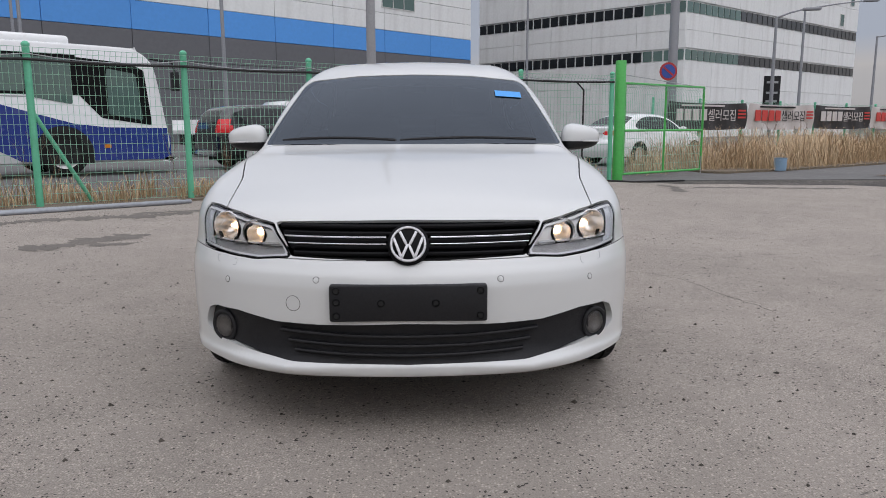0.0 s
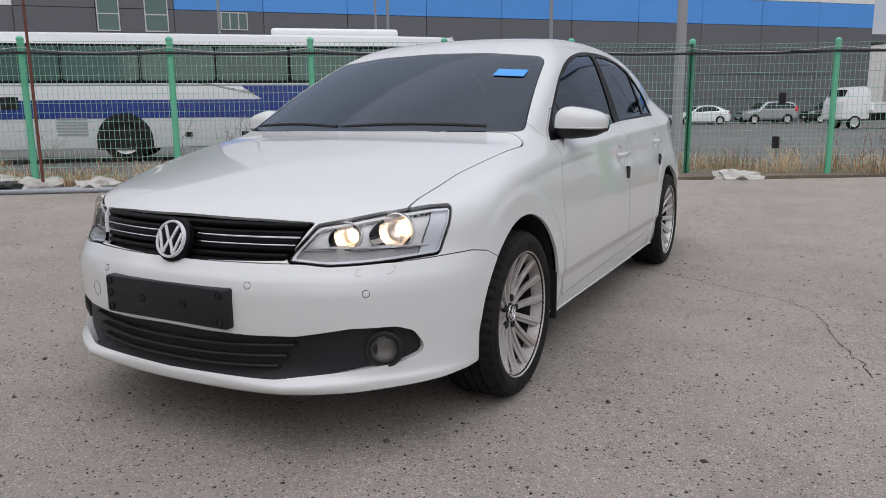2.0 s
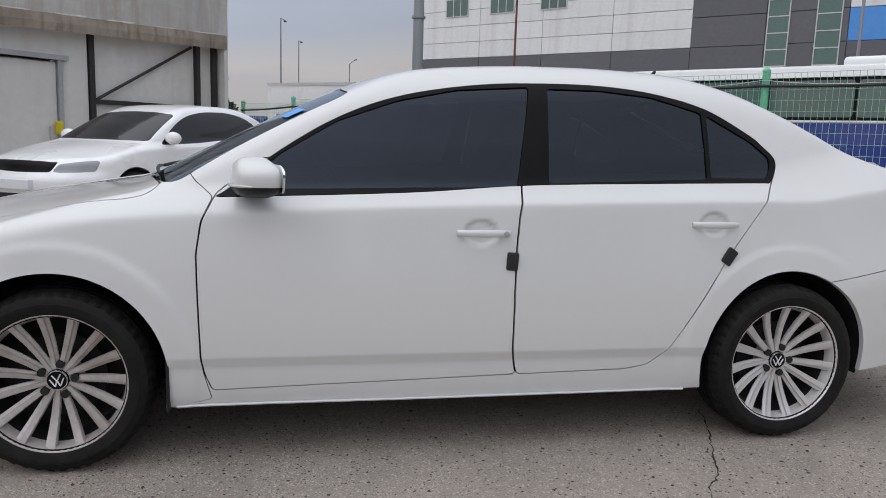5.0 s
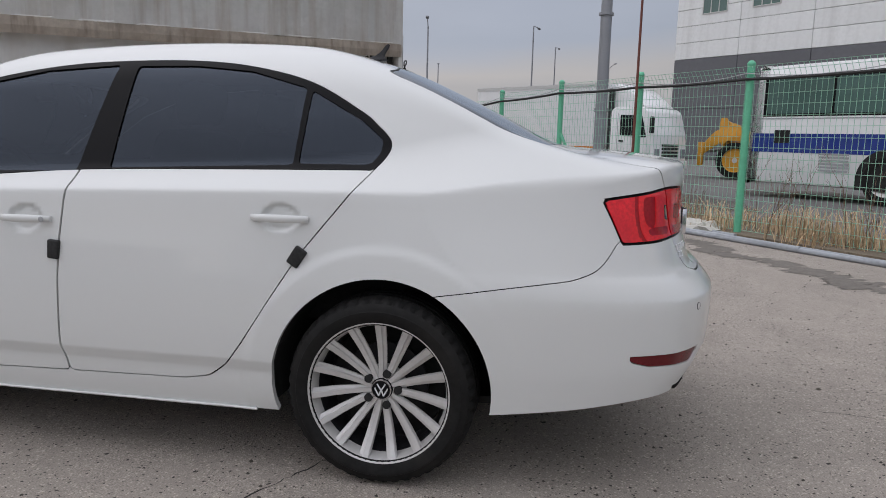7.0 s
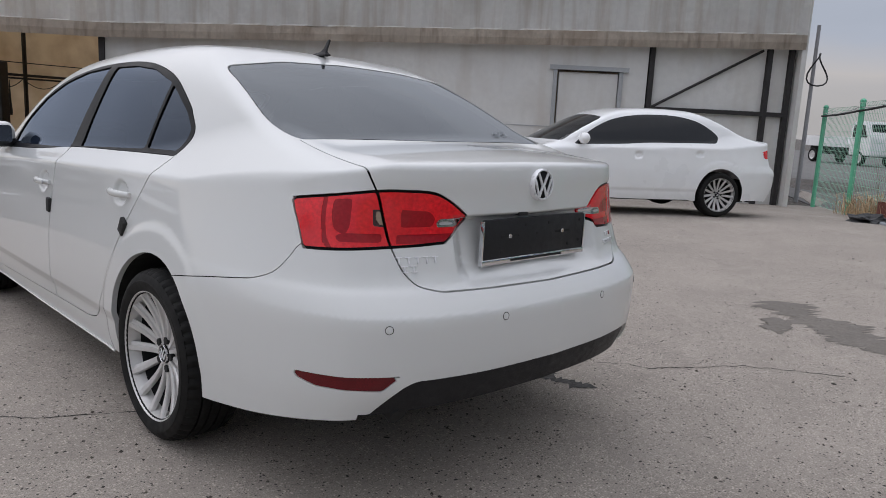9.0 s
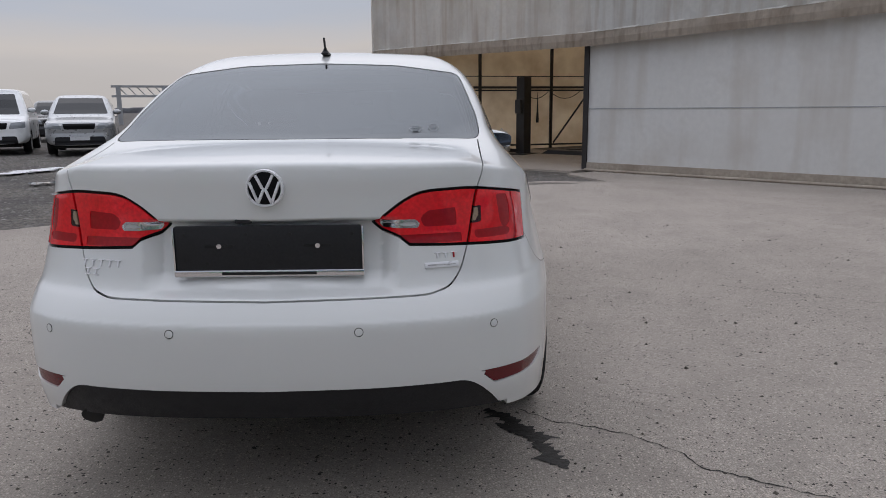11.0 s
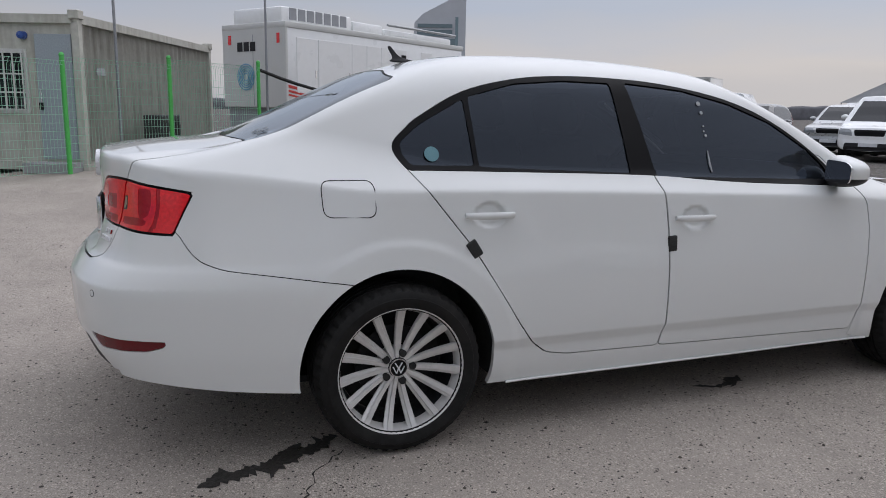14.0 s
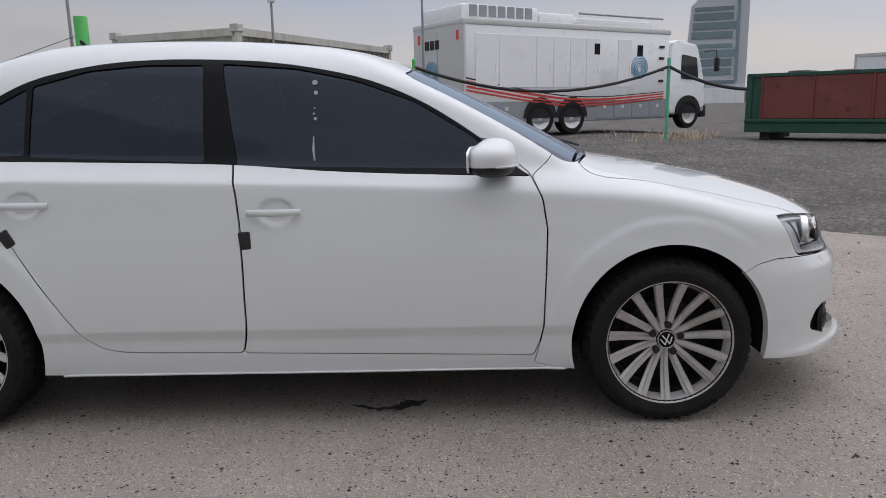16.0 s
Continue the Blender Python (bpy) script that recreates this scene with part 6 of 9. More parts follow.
def weeds(name, spots, seed, label):
    """Bare twiggy stalks (x, y, height) that fork twice."""
    rnd = random.Random(seed)
    bm = bmesh.new()

    def twig(p, d, length, r, depth):
        q = p + d * length
        mid = p.lerp(q, .5) + Vector((rnd.uniform(-1, 1), rnd.uniform(-1, 1), 0)) * length * .06
        tube([p, mid, q], [r, r * .8, r * .55], 3, bm, False)
        if depth:
            for _ in range(rnd.randint(2, 4)):
                e = (d + Vector((rnd.uniform(-.7, .7), rnd.uniform(-.7, .7), rnd.uniform(-.1, .5)))).normalized()
                twig(p.lerp(q, rnd.uniform(.35, 1.0)), e, length * rnd.uniform(.35, .6), r * .55, depth - 1)
    for x, y, h in spots:
        for _ in range(rnd.randint(1, 3)):
            twig(lay(x + rnd.gauss(0, .12), y + rnd.gauss(0, .12)), Vector((rnd.uniform(-.25, .25), rnd.uniform(-.25, .25), 1)).normalized(), h * rnd.uniform(.5, .75), .0055, 2)
    return tagged(part(name, bm, M_TWIG), label, "weeds", kind="stuff")


def along(points, gap, off, rnd, spread, count):
    out = []
    for p, q in zip(points, points[1:]):
        L = math.hypot(q[0] - p[0], q[1] - p[1])
        nx, ny = -(q[1] - p[1]) / L, (q[0] - p[0]) / L
        for i in range(int(L / gap)):
            t = (i + rnd.random()) * gap / L
            o = rnd.uniform(*off)
            out.append((p[0] + (q[0] - p[0]) * t + nx * o, p[1] + (q[1] - p[1]) * t + ny * o, spread, int(count * rnd.uniform(.4, 1.4))))
    return out


g_rnd = random.Random(21)
grass("dead_grass", along(LINE_A[1:] + LINE_B[1:], .13, (-.12, 1.1), g_rnd, .13, 60), 3, "dry yellow grass along the foot of the fence", .12, .5)
grass("dead_grass", along([(6.9, 15.2), (9.7, 16.6), (20, 24.2), (34, 34.5)], .16, (-.2, 2.0), g_rnd, .34, 190), 4, "tall dry yellow grass on a bank", .30, 1.15)
grass("dead_grass", along([(4.5, 13.6), (7.5, 16.4)], .2, (-.5, 1.0), g_rnd, .2, 50), 6, "dry grass behind the open gate", .2, .7)
grass("dead_grass", along([(13, -3), (17, -5.5), (15.2, -2.2)], .35, (-.6, .6), g_rnd, .2, 16), 8, "low dry weeds on the gravel", .1, .3)


w_rnd = random.Random(33)
weeds("dead_weeds", [(x, y, w_rnd.uniform(.5, 1.25)) for x, y, _, _ in along(LINE_A[1:] + LINE_B[1:], .42, (-.05, .9), w_rnd, .1, 1)], 12, "bare brown weed stalks along the fence")
weeds("dead_weeds", [(x, y, w_rnd.uniform(.7, 1.5)) for x, y, _, _ in along([(7.0, 15.6), (9.7, 17.2), (20, 25.5)], .5, (-.2, 1.6), w_rnd, .1, 1)], 13, "bare brown weed stalks on the grassy bank")


def yard_litter():
    for k, (a, b, r) in enumerate((((-11.9, 2.2), (-6.2, 6.1), .032), ((-11.3, 2.2), (-5.2, 6.55), .036), ((-7.4, 5.05), (-3.4, 7.9), .034), ((-6.6, 5.5), (-3.3, 8.05), .028))):
        p = part("pipe", tube([lay(*a, r), lay((a[0] + b[0]) / 2 + .06, (a[1] + b[1]) / 2, r), lay(*b, r)], r, 12), M_PIPE, smooth=True)
        tagged(p, "long grey plastic pipe lying along the fence", "pipe", "pipes by the fence")
    rnd = random.Random(9)
    for k, (x, y, s, m, lab) in enumerate(((-8.6, 4.0, .55, M_TARP, "crumpled black tarpaulin heap on the ground"), (-9.3, 3.6, .4, M_TARP, "crumpled black tarpaulin heap on the ground"), (-10.6, 2.6, .35, M_TARP, "crumpled black tarpaulin heap on the ground"),
                                           (-8.9, 4.78, .5, M_RAG, "crumpled white plastic bag on the ground"), (-8.2, 5.0, .42, M_RAG, "torn pale plastic scrap on the ground"), (-7.45, 5.4, .4, M_RAG, "torn pale plastic scrap on the ground"), (-6.9, 5.8, .36, M_RAG, "torn pale plastic scrap on the ground"), (-8.5, 4.75, .42, M_TARP, "crumpled black tarpaulin heap on the ground"), (.6, 10.45, .32, M_RAG, "flat pale plastic scrap by the fence"))):
        bm = bmesh.new()
        bmesh.ops.create_icosphere(bm, subdivisions=3, radius=1)
        for v in bm.verts:
            nn = noise.noise(v.co * 2.1 + Vector((k * 3.1, 0, 0))) + .6 * noise.noise(v.co * 5.3 + Vector((0, k, 0)))
            v.co *= 1 + .55 * nn
            v.co = Vector((v.co.x * s, v.co.y * s * .8, max(-.02, v.co.z * s * (.32 if m is M_TARP else .4))))
        p = part("tarpaulin" if m is M_TARP else "plastic_scrap", bm, m, at=Matrix.Translation(lay(x, y, .01)))
        tagged(p, lab, "tarp" if m is M_TARP else "scrap", "litter by the fence")
    bm = lathe([(.13, 0), (.15, .30), (.158, .31), (.150, .31), (.14, .02)], 24, 'z', caps=False)
    b = thing("bucket", pose(*lay(8.6, 15.2)), "pale blue plastic bucket standing by dry grass", "bucket")
    part("pail", bm, mat("pale_blue_plastic", (.25, .38, .52), .5, vary=.1), b, smooth=True)
    part("bail", tube([(.15 * math.cos(t), .05, .3 + .12 * math.sin(t)) for t in np.linspace(0, math.pi, 10)], .004, 5), M_GALV, b)
    bm = lathe([(.002, 0), (.16, 0), (.165, .30), (.150, .30), (.15, .02)], 20, 'z')
    tagged(part("bin", bm, M_RUST, at=Matrix.Translation(lay(-11.6, 2.6, .0)), smooth=True), "small rusty bin standing by the fence", "bin")
    for pts in ([(1.2, 10.9, 1.9), (2.9, 11.75, 1.9), (3.05, 11.8, 1.75), (3.05, 11.8, .5), (3.2, 11.5, .06), (3.9, 11.2, .04), (5.0, 11.6, .03)],):
        tagged(part("cable", tube([Vector(p) for p in pts], .018, 6), M_CABLE, smooth=True), "black cable hanging down the fence to the ground", "cable")
    for x, y, z in ((1.05, 10.55, 1.2), (1.0, 10.5, .55)):
        tagged(part("junction_box", box(-.05, .05, -.04, .04, -.09, .09, .01), M_BLACK, at=Matrix.Translation((x + .1, y + .2, z))), "small black box fixed to a fence post", "box")


yard_litter()

# ---- buildings, poles and the shed ----
M_WHITE_PANEL = mat("white_wall_panel", (.82, .83, .82), .55, vary=.05, scale=.6, per_object=.10, streak=(.25, 1.2, (.46, .45, .43), (1, 1, .12)))
M_GREY_PANEL = mat("dark_grey_wall_panel", (.135, .138, .150), .5, vary=.08, scale=.6, per_object=.18)
M_BLUE_PANEL = mat("blue_wall_panel", (.085, .33, .80), .5, vary=.05, scale=.6, per_object=.12)
M_WINDOW = mat("dark_window_glass", (.018, .022, .026), .06, vary=.1, scale=1, per_object=.4, spec=.8)
M_GREENGLASS = mat("green_window_glass", (.09, .17, .15), .06, vary=.1, scale=1, per_object=.5, spec=.8)
M_FRAME = mat("pale_window_frame", (.60, .60, .58), .5, vary=.06)
M_CONCRETE_POLE = mat("concrete_pole", (.34, .34, .35), .8, vary=.1, scale=5, stain=.3)
M_LAMPPOLE = mat("grey_lamp_pole", (.30, .31, .33), .45, .3, vary=.1)
M_SHEDWALL = mat("stained_white_sheet", (.66, .655, .635), .6, vary=.05, scale=1.2, stain=.4, stain_scale=.9, stain_color=(.50, .465, .42), streak=(.45, 1.1, (.50, .46, .41), (2.2, 2.2, .25)))
M_SHEDBAND = mat("grimy_corrugated_sheet", (.86, .85, .82), .65, vary=.05, scale=1.5, stain=.25, stain_scale=1.1, stain_color=(.44, .38, .31), streak=(.45, 1.6, (.50, .41, .32), (3, 3, .22)))
M_HEM = mat("brown_stained_hem", (.60, .53, .45), .7, vary=.1, scale=2, stain=.6, stain_scale=1.6, stain_color=(.36, .28, .21), streak=(.7, 2.2, (.30, .23, .17), (3, 3, .5)))
M_GRIME = mat("grimy_brown_footing", (.40, .345, .285), .8, vary=.2, scale=2, stain=.6, stain_scale=1.3, stain_color=(.22, .17, .13))
M_TAN = mat("tan_lining_sheet", (.66, .54, .36), .75, vary=.08, scale=1, stain=.3, stain_scale=.8)
M_MEMBRANE = bpy.data.materials.new("cream_translucent_tarpaulin")
M_MEMBRANE.use_nodes = True


def membrane_nodes(n, ln):
    n.clear()
    out, mix = n.new("ShaderNodeOutputMaterial"), n.new("ShaderNodeMixShader")
    body, thru, tint, soil = n.new("ShaderNodeBsdfDiffuse"), n.new("ShaderNodeBsdfTranslucent"), n.new("ShaderNodeValToRGB"), n.new("ShaderNodeTexNoise")
    soil.inputs["Scale"].default_value, soil.inputs["Detail"].default_value = 1.1, 6
    ln.new(n.new("ShaderNodeTexCoord").outputs["Object"], soil.inputs["Vector"])
    tint.color_ramp.elements[0].position, tint.color_ramp.elements[0].color = .35, (.62, .47, .30, 1)
    tint.color_ramp.elements[1].position, tint.color_ramp.elements[1].color = .62, (.84, .70, .50, 1)
    ln.new(soil.outputs["Fac"], tint.inputs[0])
    for b in (body, thru):
        ln.new(tint.outputs[0], b.inputs[0])
    mix.inputs[0].default_value = .5
    ln.new(body.outputs[0], mix.inputs[1])
    ln.new(thru.outputs[0], mix.inputs[2])
    ln.new(mix.outputs[0], out.inputs[0])


membrane_nodes(M_MEMBRANE.node_tree.nodes, M_MEMBRANE.node_tree.links)
M_DARKSTEEL = mat("dark_steel_frame", (.035, .032, .032), .6, .3, vary=.2)
M_LIFT = mat("lift_column", (.03, .03, .032), .5, vary=.2)


def frame_of(origin, right, z=0.0):
    """A pose whose x runs along a wall and whose -y looks out of it."""
    r = Vector((right[0], right[1], 0)).normalized()
    back = Vector((-r.y, r.x, 0))
    m = Matrix((r, back, Vector((0, 0, 1)))).transposed().to_4x4()
    m.translation = Vector((origin[0], origin[1], z))
    return m


def wall_panels(parent, m, rows, cache):
    """Panels (x0, x1, z0, z1, material) laid on a wall, each of its own."""
    for x0, x1, z0, z1, mt in rows:
        key = (round(x1 - x0, 2), round(z1 - z0, 2), mt.name)
        at = m @ pose(x0, 0, z0)
        if key not in cache:
            cache[key] = part("panel", box(.015, x1 - x0 - .015, -.06, .1, .015, z1 - z0 - .015, .02, 1), mt, parent, at=at)
        else:
            again(cache[key], "panel", parent, at)


def small_window(parent, m, x0, x1, z0, z1, bars=(2, 1), glass=M_GREENGLASS, fr=M_FRAME, w=.07):
    win = new("window")
    win.parent = parent
    win.matrix_local = m
    part("pane", box(x0, x1, -.10, -.05, z0, z1), glass, win)
    for k in range(bars[0] + 1):
        x = x0 + (x1 - x0) * k / bars[0]
        part("frame_bar", box(x - w / 2, x + w / 2, -.13, -.04, z0 - w / 2, z1 + w / 2), fr, win)
    for k in range(bars[1] + 1):
        z = z0 + (z1 - z0) * k / bars[1]
        part("frame_bar", box(x0 - w / 2, x1 + w / 2, -.126, -.04, z - w / 2, z + w / 2), fr, win)


def warehouse():
    m = frame_of((-30.5, 41.5), (.724, .69))
    b = thing("warehouse", m, "large white, blue and dark grey panel-clad warehouse", "building")
    part("core", box(-42.5, 48.4, .1, 40, 0, 22), M_GREY_PANEL, b)
    rows = []
    n = 15
    xs = [-42.5, -36.6, -30.8, -25.0, -19.2, -14.4, -9.6] + [-9.6 + 58.0 * k / 10 for k in range(1, 11)]
    for x0, x1 in zip(xs, xs[1:]):
        for k in range(4):
            rows.append((x0, x1, k * 2.0, k * 2.0 + 2.0, M_GREY_PANEL))
        if x1 <= -19.1:
            rows += [(x0, x1, 8 + k * 1.3, 9.3 + k * 1.3, M_WHITE_PANEL) for k in range(10)]
        elif x1 <= -9.5:
            rows += [(x0, x1, 8 + k * 2.0, 10 + k * 2.0, M_GREY_PANEL) for k in range(6)]
        else:
            rows.append((x0, x1, 8, 10, M_BLUE_PANEL))
            rows += [(x0, x1, 10 + k * 1.5, 11.5 + k * 1.5, M_WHITE_PANEL) for k in range(8)]
    wall_panels(b, Matrix(), rows, {})
    for x0, x1 in ((-14.3, -13.0), (-11.4, -10.0)):
        small_window(b, Matrix(), x0, x1, 6.6, 15, (1, 8))
    for x0, x1, z0, z1 in ((-6.6, -4.9, 6.8, 7.9), (-40, -37.8, 11.4, 12.8), (-35.6, -33.4, 11.4, 12.8), (-31, -28.8, 11.4, 12.8), (36.5, 40.5, 12.0, 13.6), (28, 30.4, 12.4, 13.8)):
        small_window(b, Matrix(), x0, x1, z0, z1, (3, 1))
    part("canopy", box(48.4, 52, .5, 8, 6.9, 7.6), M_GREY_PANEL, b)
    part("roof", box(-43, 49, -.3, 40.5, 22, 22.6), M_WHITE_PANEL, b)


def office_block():
    b = thing("office_block", pose(27.9, 78, 0), "tall white building with long strip windows", "building")
    inv = b.matrix_world.inverted()
    for name, o, d, L in (("left", (7.1, 98.2), (20.8, -20.2), 29.0), ("right", (27.9, 78), (35.6, 28.3), 44.0)):
        m = inv @ frame_of(o, d)
        part("wall", box(0, L, .1, .6, 0, 26), M_WHITE_PANEL, b, at=m)
        rows = []
        n = int(L / 5)
        for k in range(n):
            x0, x1 = L * k / n, L * (k + 1) / n
            for z0, z1 in ((0, 2.8), (2.8, 5.6), (5.6, 8.2), (9.6, 11.5), (11.5, 13.2), (14.6, 17.6), (17.6, 20.6), (20.6, 23.6)):
                rows.append((x0, x1, z0, z1, M_WHITE_PANEL))
        wall_panels(b, m, rows, {})
        for z0, z1 in ((8.25, 9.55), (13.25, 14.55)):
            k = int(L / 1.25)
            for i in range(k):
                x0 = L * i / k
                glass = M_GREENGLASS if (name == "right" and i < 9) or (name == "left" and i > k - 5) else M_WINDOW
                key = ("pane", round(L / k, 2), glass.name)
                at = m @ pose(x0, 0, z0)
                if key not in PANEL_CACHE:
                    PANEL_CACHE[key] = part("pane", box(.12, L / k - .12, -.02, .1, .1, z1 - z0 - .1), glass, b, at=at)
                else:
                    again(PANEL_CACHE[key], "pane", b, at)
    for x, z in ((38, 14), (41, 17), (22, 16)):
        small_window(b, inv @ frame_of((27.9, 78), (35.6, 28.3)), x, x + 1.2, z + 1, z + 2.6, (1, 1))
    part("roof", slab([(7.1 - 27.9, 20.2), (0, 0), (35.6, 28.3), (20, 60), (-10, 55)], 26, 26.5, 'z'), M_GREY_PANEL, b)


def street_lamp(x, y, h, arm, turn, label="grey steel street lamp with a long arm"):
    s = thing("street_lamp", pose(x, y, 0, 0, 0, turn), label, "lamp", "street lamps")
    part("pole", tube([(0, 0, 0), (0, 0, h * .5), (0, 0, h)], [.11, .085, .06], 10), M_LAMPPOLE, s, smooth=True)
    part("arm", tube([(0, 0, h - .05), (arm * .5, 0, h + .16), (arm, 0, h + .3)], [.045, .04, .035], 8), M_LAMPPOLE, s, smooth=True)
    part("lamp_head", box(arm - .1, arm + .7, -.14, .14, h + .22, h + .36, .05), M_LAMPPOLE, s, smooth=True)


def plain_pole(x, y, h, r, label, material=M_LAMPPOLE, extras=()):
    s = thing("pole", pose(*lay(x, y)), label, "pole")
    part("shaft", tube([(0, 0, -.05), (0, 0, h)], [r, r * .75], 12), material, s, smooth=True)
    for name, bm, mt in extras:
        part(name, bm, mt, s)
    return s


def poles():
    for x, y, h, arm, turn in ((-72, -.2, 12.4, 3.6, 175), (-92, 1.5, 12.8, 3.6, 175), (-60, -8.5, 10.5, 3.0, 10), (-110, 9, 12, 3.5, 10), (-95, -14, 11, 3, 190),
                               (22.5, 42, 8.0, 3.2, -15), (27.5, 39.5, 6.6, 3.4, 0), (30, 47, 7.0, 3.4, -20), (16.6, 33, 6.2, 1.2, -15)):
        street_lamp(x, y, h, arm, turn)
    plain_pole(-1.3, 16.0, 11, .12, "tall grey concrete pole behind the fence", M_CONCRETE_POLE)
    plain_pole(-16.83, 4.81, 11, .16, "tall grey steel pole beyond the fence", M_LAMPPOLE,
               [("collar", tube([(0, 0, 4.55), (0, 0, 4.62)], .19, 12), M_LAMPPOLE), ("collar", tube([(0, 0, 2.1), (0, 0, 2.2)], .19, 12), M_LAMPPOLE)])
    plain_pole(9.6, 26.5, 10.5, .2, "tall grey steel pole by the road", M_LAMPPOLE)
    plain_pole(-8.04, 4.98, 3.5, .022, "thin rusty pole with a camera on top", M_RUST,
               [("camera", box(-.05, .12, -.05, .05, 3.38, 3.5, .02), M_BLACK), ("lens", box(.1, .15, -.03, .03, 3.41, 3.47, .01), M_GREYPRINT)])
    plain_pole(-15.6, -.3, 3.9, .05, "leaning pole with looped black cables by the shed", M_CONCRETE_POLE)
    pts = [Vector((-15.6 + .45 * math.cos(t), -.2 + .1 * math.sin(t * 2), 2.7 + .35 * math.sin(t))) for t in np.linspace(0, 6.28, 20)]
    tagged(part("cable_loop", tube(pts, .018, 6), M_CABLE, smooth=True), "black cable looped on a pole", "cable")
    for x, y, h in ((-6.5, 22, 8.5), (5.2, 36, 9), (-21, 22, 9.5), (-14, 24, 9.5)):
        plain_pole(x, y, h, .07, "thin grey steel pole", M_LAMPPOLE)
    s = plain_pole(-12.4, 20.6, 7.2, .05, "thin grey pole with a dark lamp on top", M_LAMPPOLE)
    part("lamp_globe", lathe([(.002, 7.1), (.14, 7.2), (.17, 7.4), (.08, 7.6), (.002, 7.65)], 14, 'z'), M_BLACK, s, smooth=True)
    # weather and camera masts by the site office
    for x, y, h in ((11.0, 5.0, 3.55), (8.75, 7.75, 3.75), (12.9, 2.2, 4.6)):
        s = plain_pole(x, y, h, .03, "thin grey mast with small instruments", M_LAMPPOLE)
        part("instrument_box", box(-.08, .08, -.06, .06, h - .55, h - .25, .02), M_FRAME, s, smooth=True)
        part("camera", box(-.12, .14, -.05, .05, h - .12, h - .02, .03), M_BLACK, s, smooth=True)
        part("cross_arm", tube([(-.2, 0, h - .15), (.2, 0, h - .15)], .012, 6), M_LAMPPOLE, s)
    # road signs
    s = plain_pole(9.0, 25.2, 3.4, .04, "no-parking sign on a grey pole", M_LAMPPOLE)
    for r, y, mt in ((.33, 0, mat("red_sign", (.45, .03, .03), .5, vary=.05)), (.255, -.012, mat("blue_sign", (.03, .08, .35), .5, vary=.05))):
        bm = lathe([(.002, -.07), (r, -.07), (r, -.06), (.002, -.06)], 28, 'y', caps=False)
        bm.transform(Matrix.Translation((0, y, 3.1)))
        part("sign_disc", bm, mt, s)
    bm = box(-.24, .24, -.09, -.08, -.03, .03)
    bm.transform(Matrix.Translation((0, -.005, 3.1)) @ pose(0, 0, 0, 0, 40, 0))
    part("sign_bar", bm, mat("red_sign_bar", (.45, .03, .03), .5, vary=.05), s)
    s = plain_pole(16.8, 33.5, 3.6, .05, "black notice board on a post", M_LAMPPOLE, [("board", box(-.4, .4, -.1, -.04, 1.9, 3.5), M_BLACK)])
    for z in (3.2, 2.7, 2.3):
        part("print_bar", box(-.28, .28, -.11, -.1, z - .05, z + .05), M_GREYPRINT, s)


def banners():
    o, d = Vector((7.4, 21.6, 0)), Vector((.841, .541, 0))
    posts = [tuple((o + d * 2.4 * k)[:2]) for k in range(9)]
    f = fence_run("mesh_fence", posts, 1.95, "green wire fence carrying printed banners", dx=.08)
    red = mat("red_print", (.60, .06, .05), .6, vary=.1)
    dark = mat("dark_banner_cloth", (.045, .043, .045), .7, vary=.2, scale=3)
    pale = mat("pale_banner_cloth", (.62, .58, .56), .7, vary=.06, scale=3)
    for k, (s0, L, cloth) in enumerate(((.55, 4.3, dark), (4.95, 4.3, pale), (9.35, 4.3, dark), (13.75, 4.3, pale))):
        m = frame_of(o + d * s0, d, 1.0)
        m.translation += Vector((.08, -.11, 0))
        b = thing("banner", m, "dark printed banner tied to a wire fence" if cloth is dark else "pale printed banner tied to a wire fence", "banner", "banners on the fence")
        bm = bmesh.new()
        rows = []
        for i in range(25):
            x = L * i / 24
            rows.append([bm.verts.new((x, .05 * math.sin(i * .9 + j) - .02, j * .225 - .05 * math.sin(math.pi * i / 24))) for j in range(5)])
        for p, q in zip(rows, rows[1:]):
            for j in range(4):
                bm.faces.new((p[j], q[j], q[j + 1], p[j + 1]))
        part("cloth", bm, cloth, b, smooth=True)
        ink = pale if cloth is dark else M_BLACK
        for i in range(4):
            part("print_block", box(.35 + i * .42, .68 + i * .42, -.10, -.08, .28, .66), red if cloth is pale else pale, b)
        t = bpy.data.curves.new("banner_words", 'FONT')
        t.body, t.size, t.extrude, t.fill_mode = "셀러모집", .44, .004, 'FRONT'
        t.materials.append(ink)
        w = new("banner_words", t)
        w.parent = b
        w.matrix_local = pose(1.98, -.10, .30, 90, 0, 0)
        part("print_line", box(.6, 2.9, -.10, -.085, .75, .81), ink, b)
        for z in (.6, .48, .36):
            part("print_line", box(3.7, 4.15, -.10, -.085, z, z + .06), red, b)


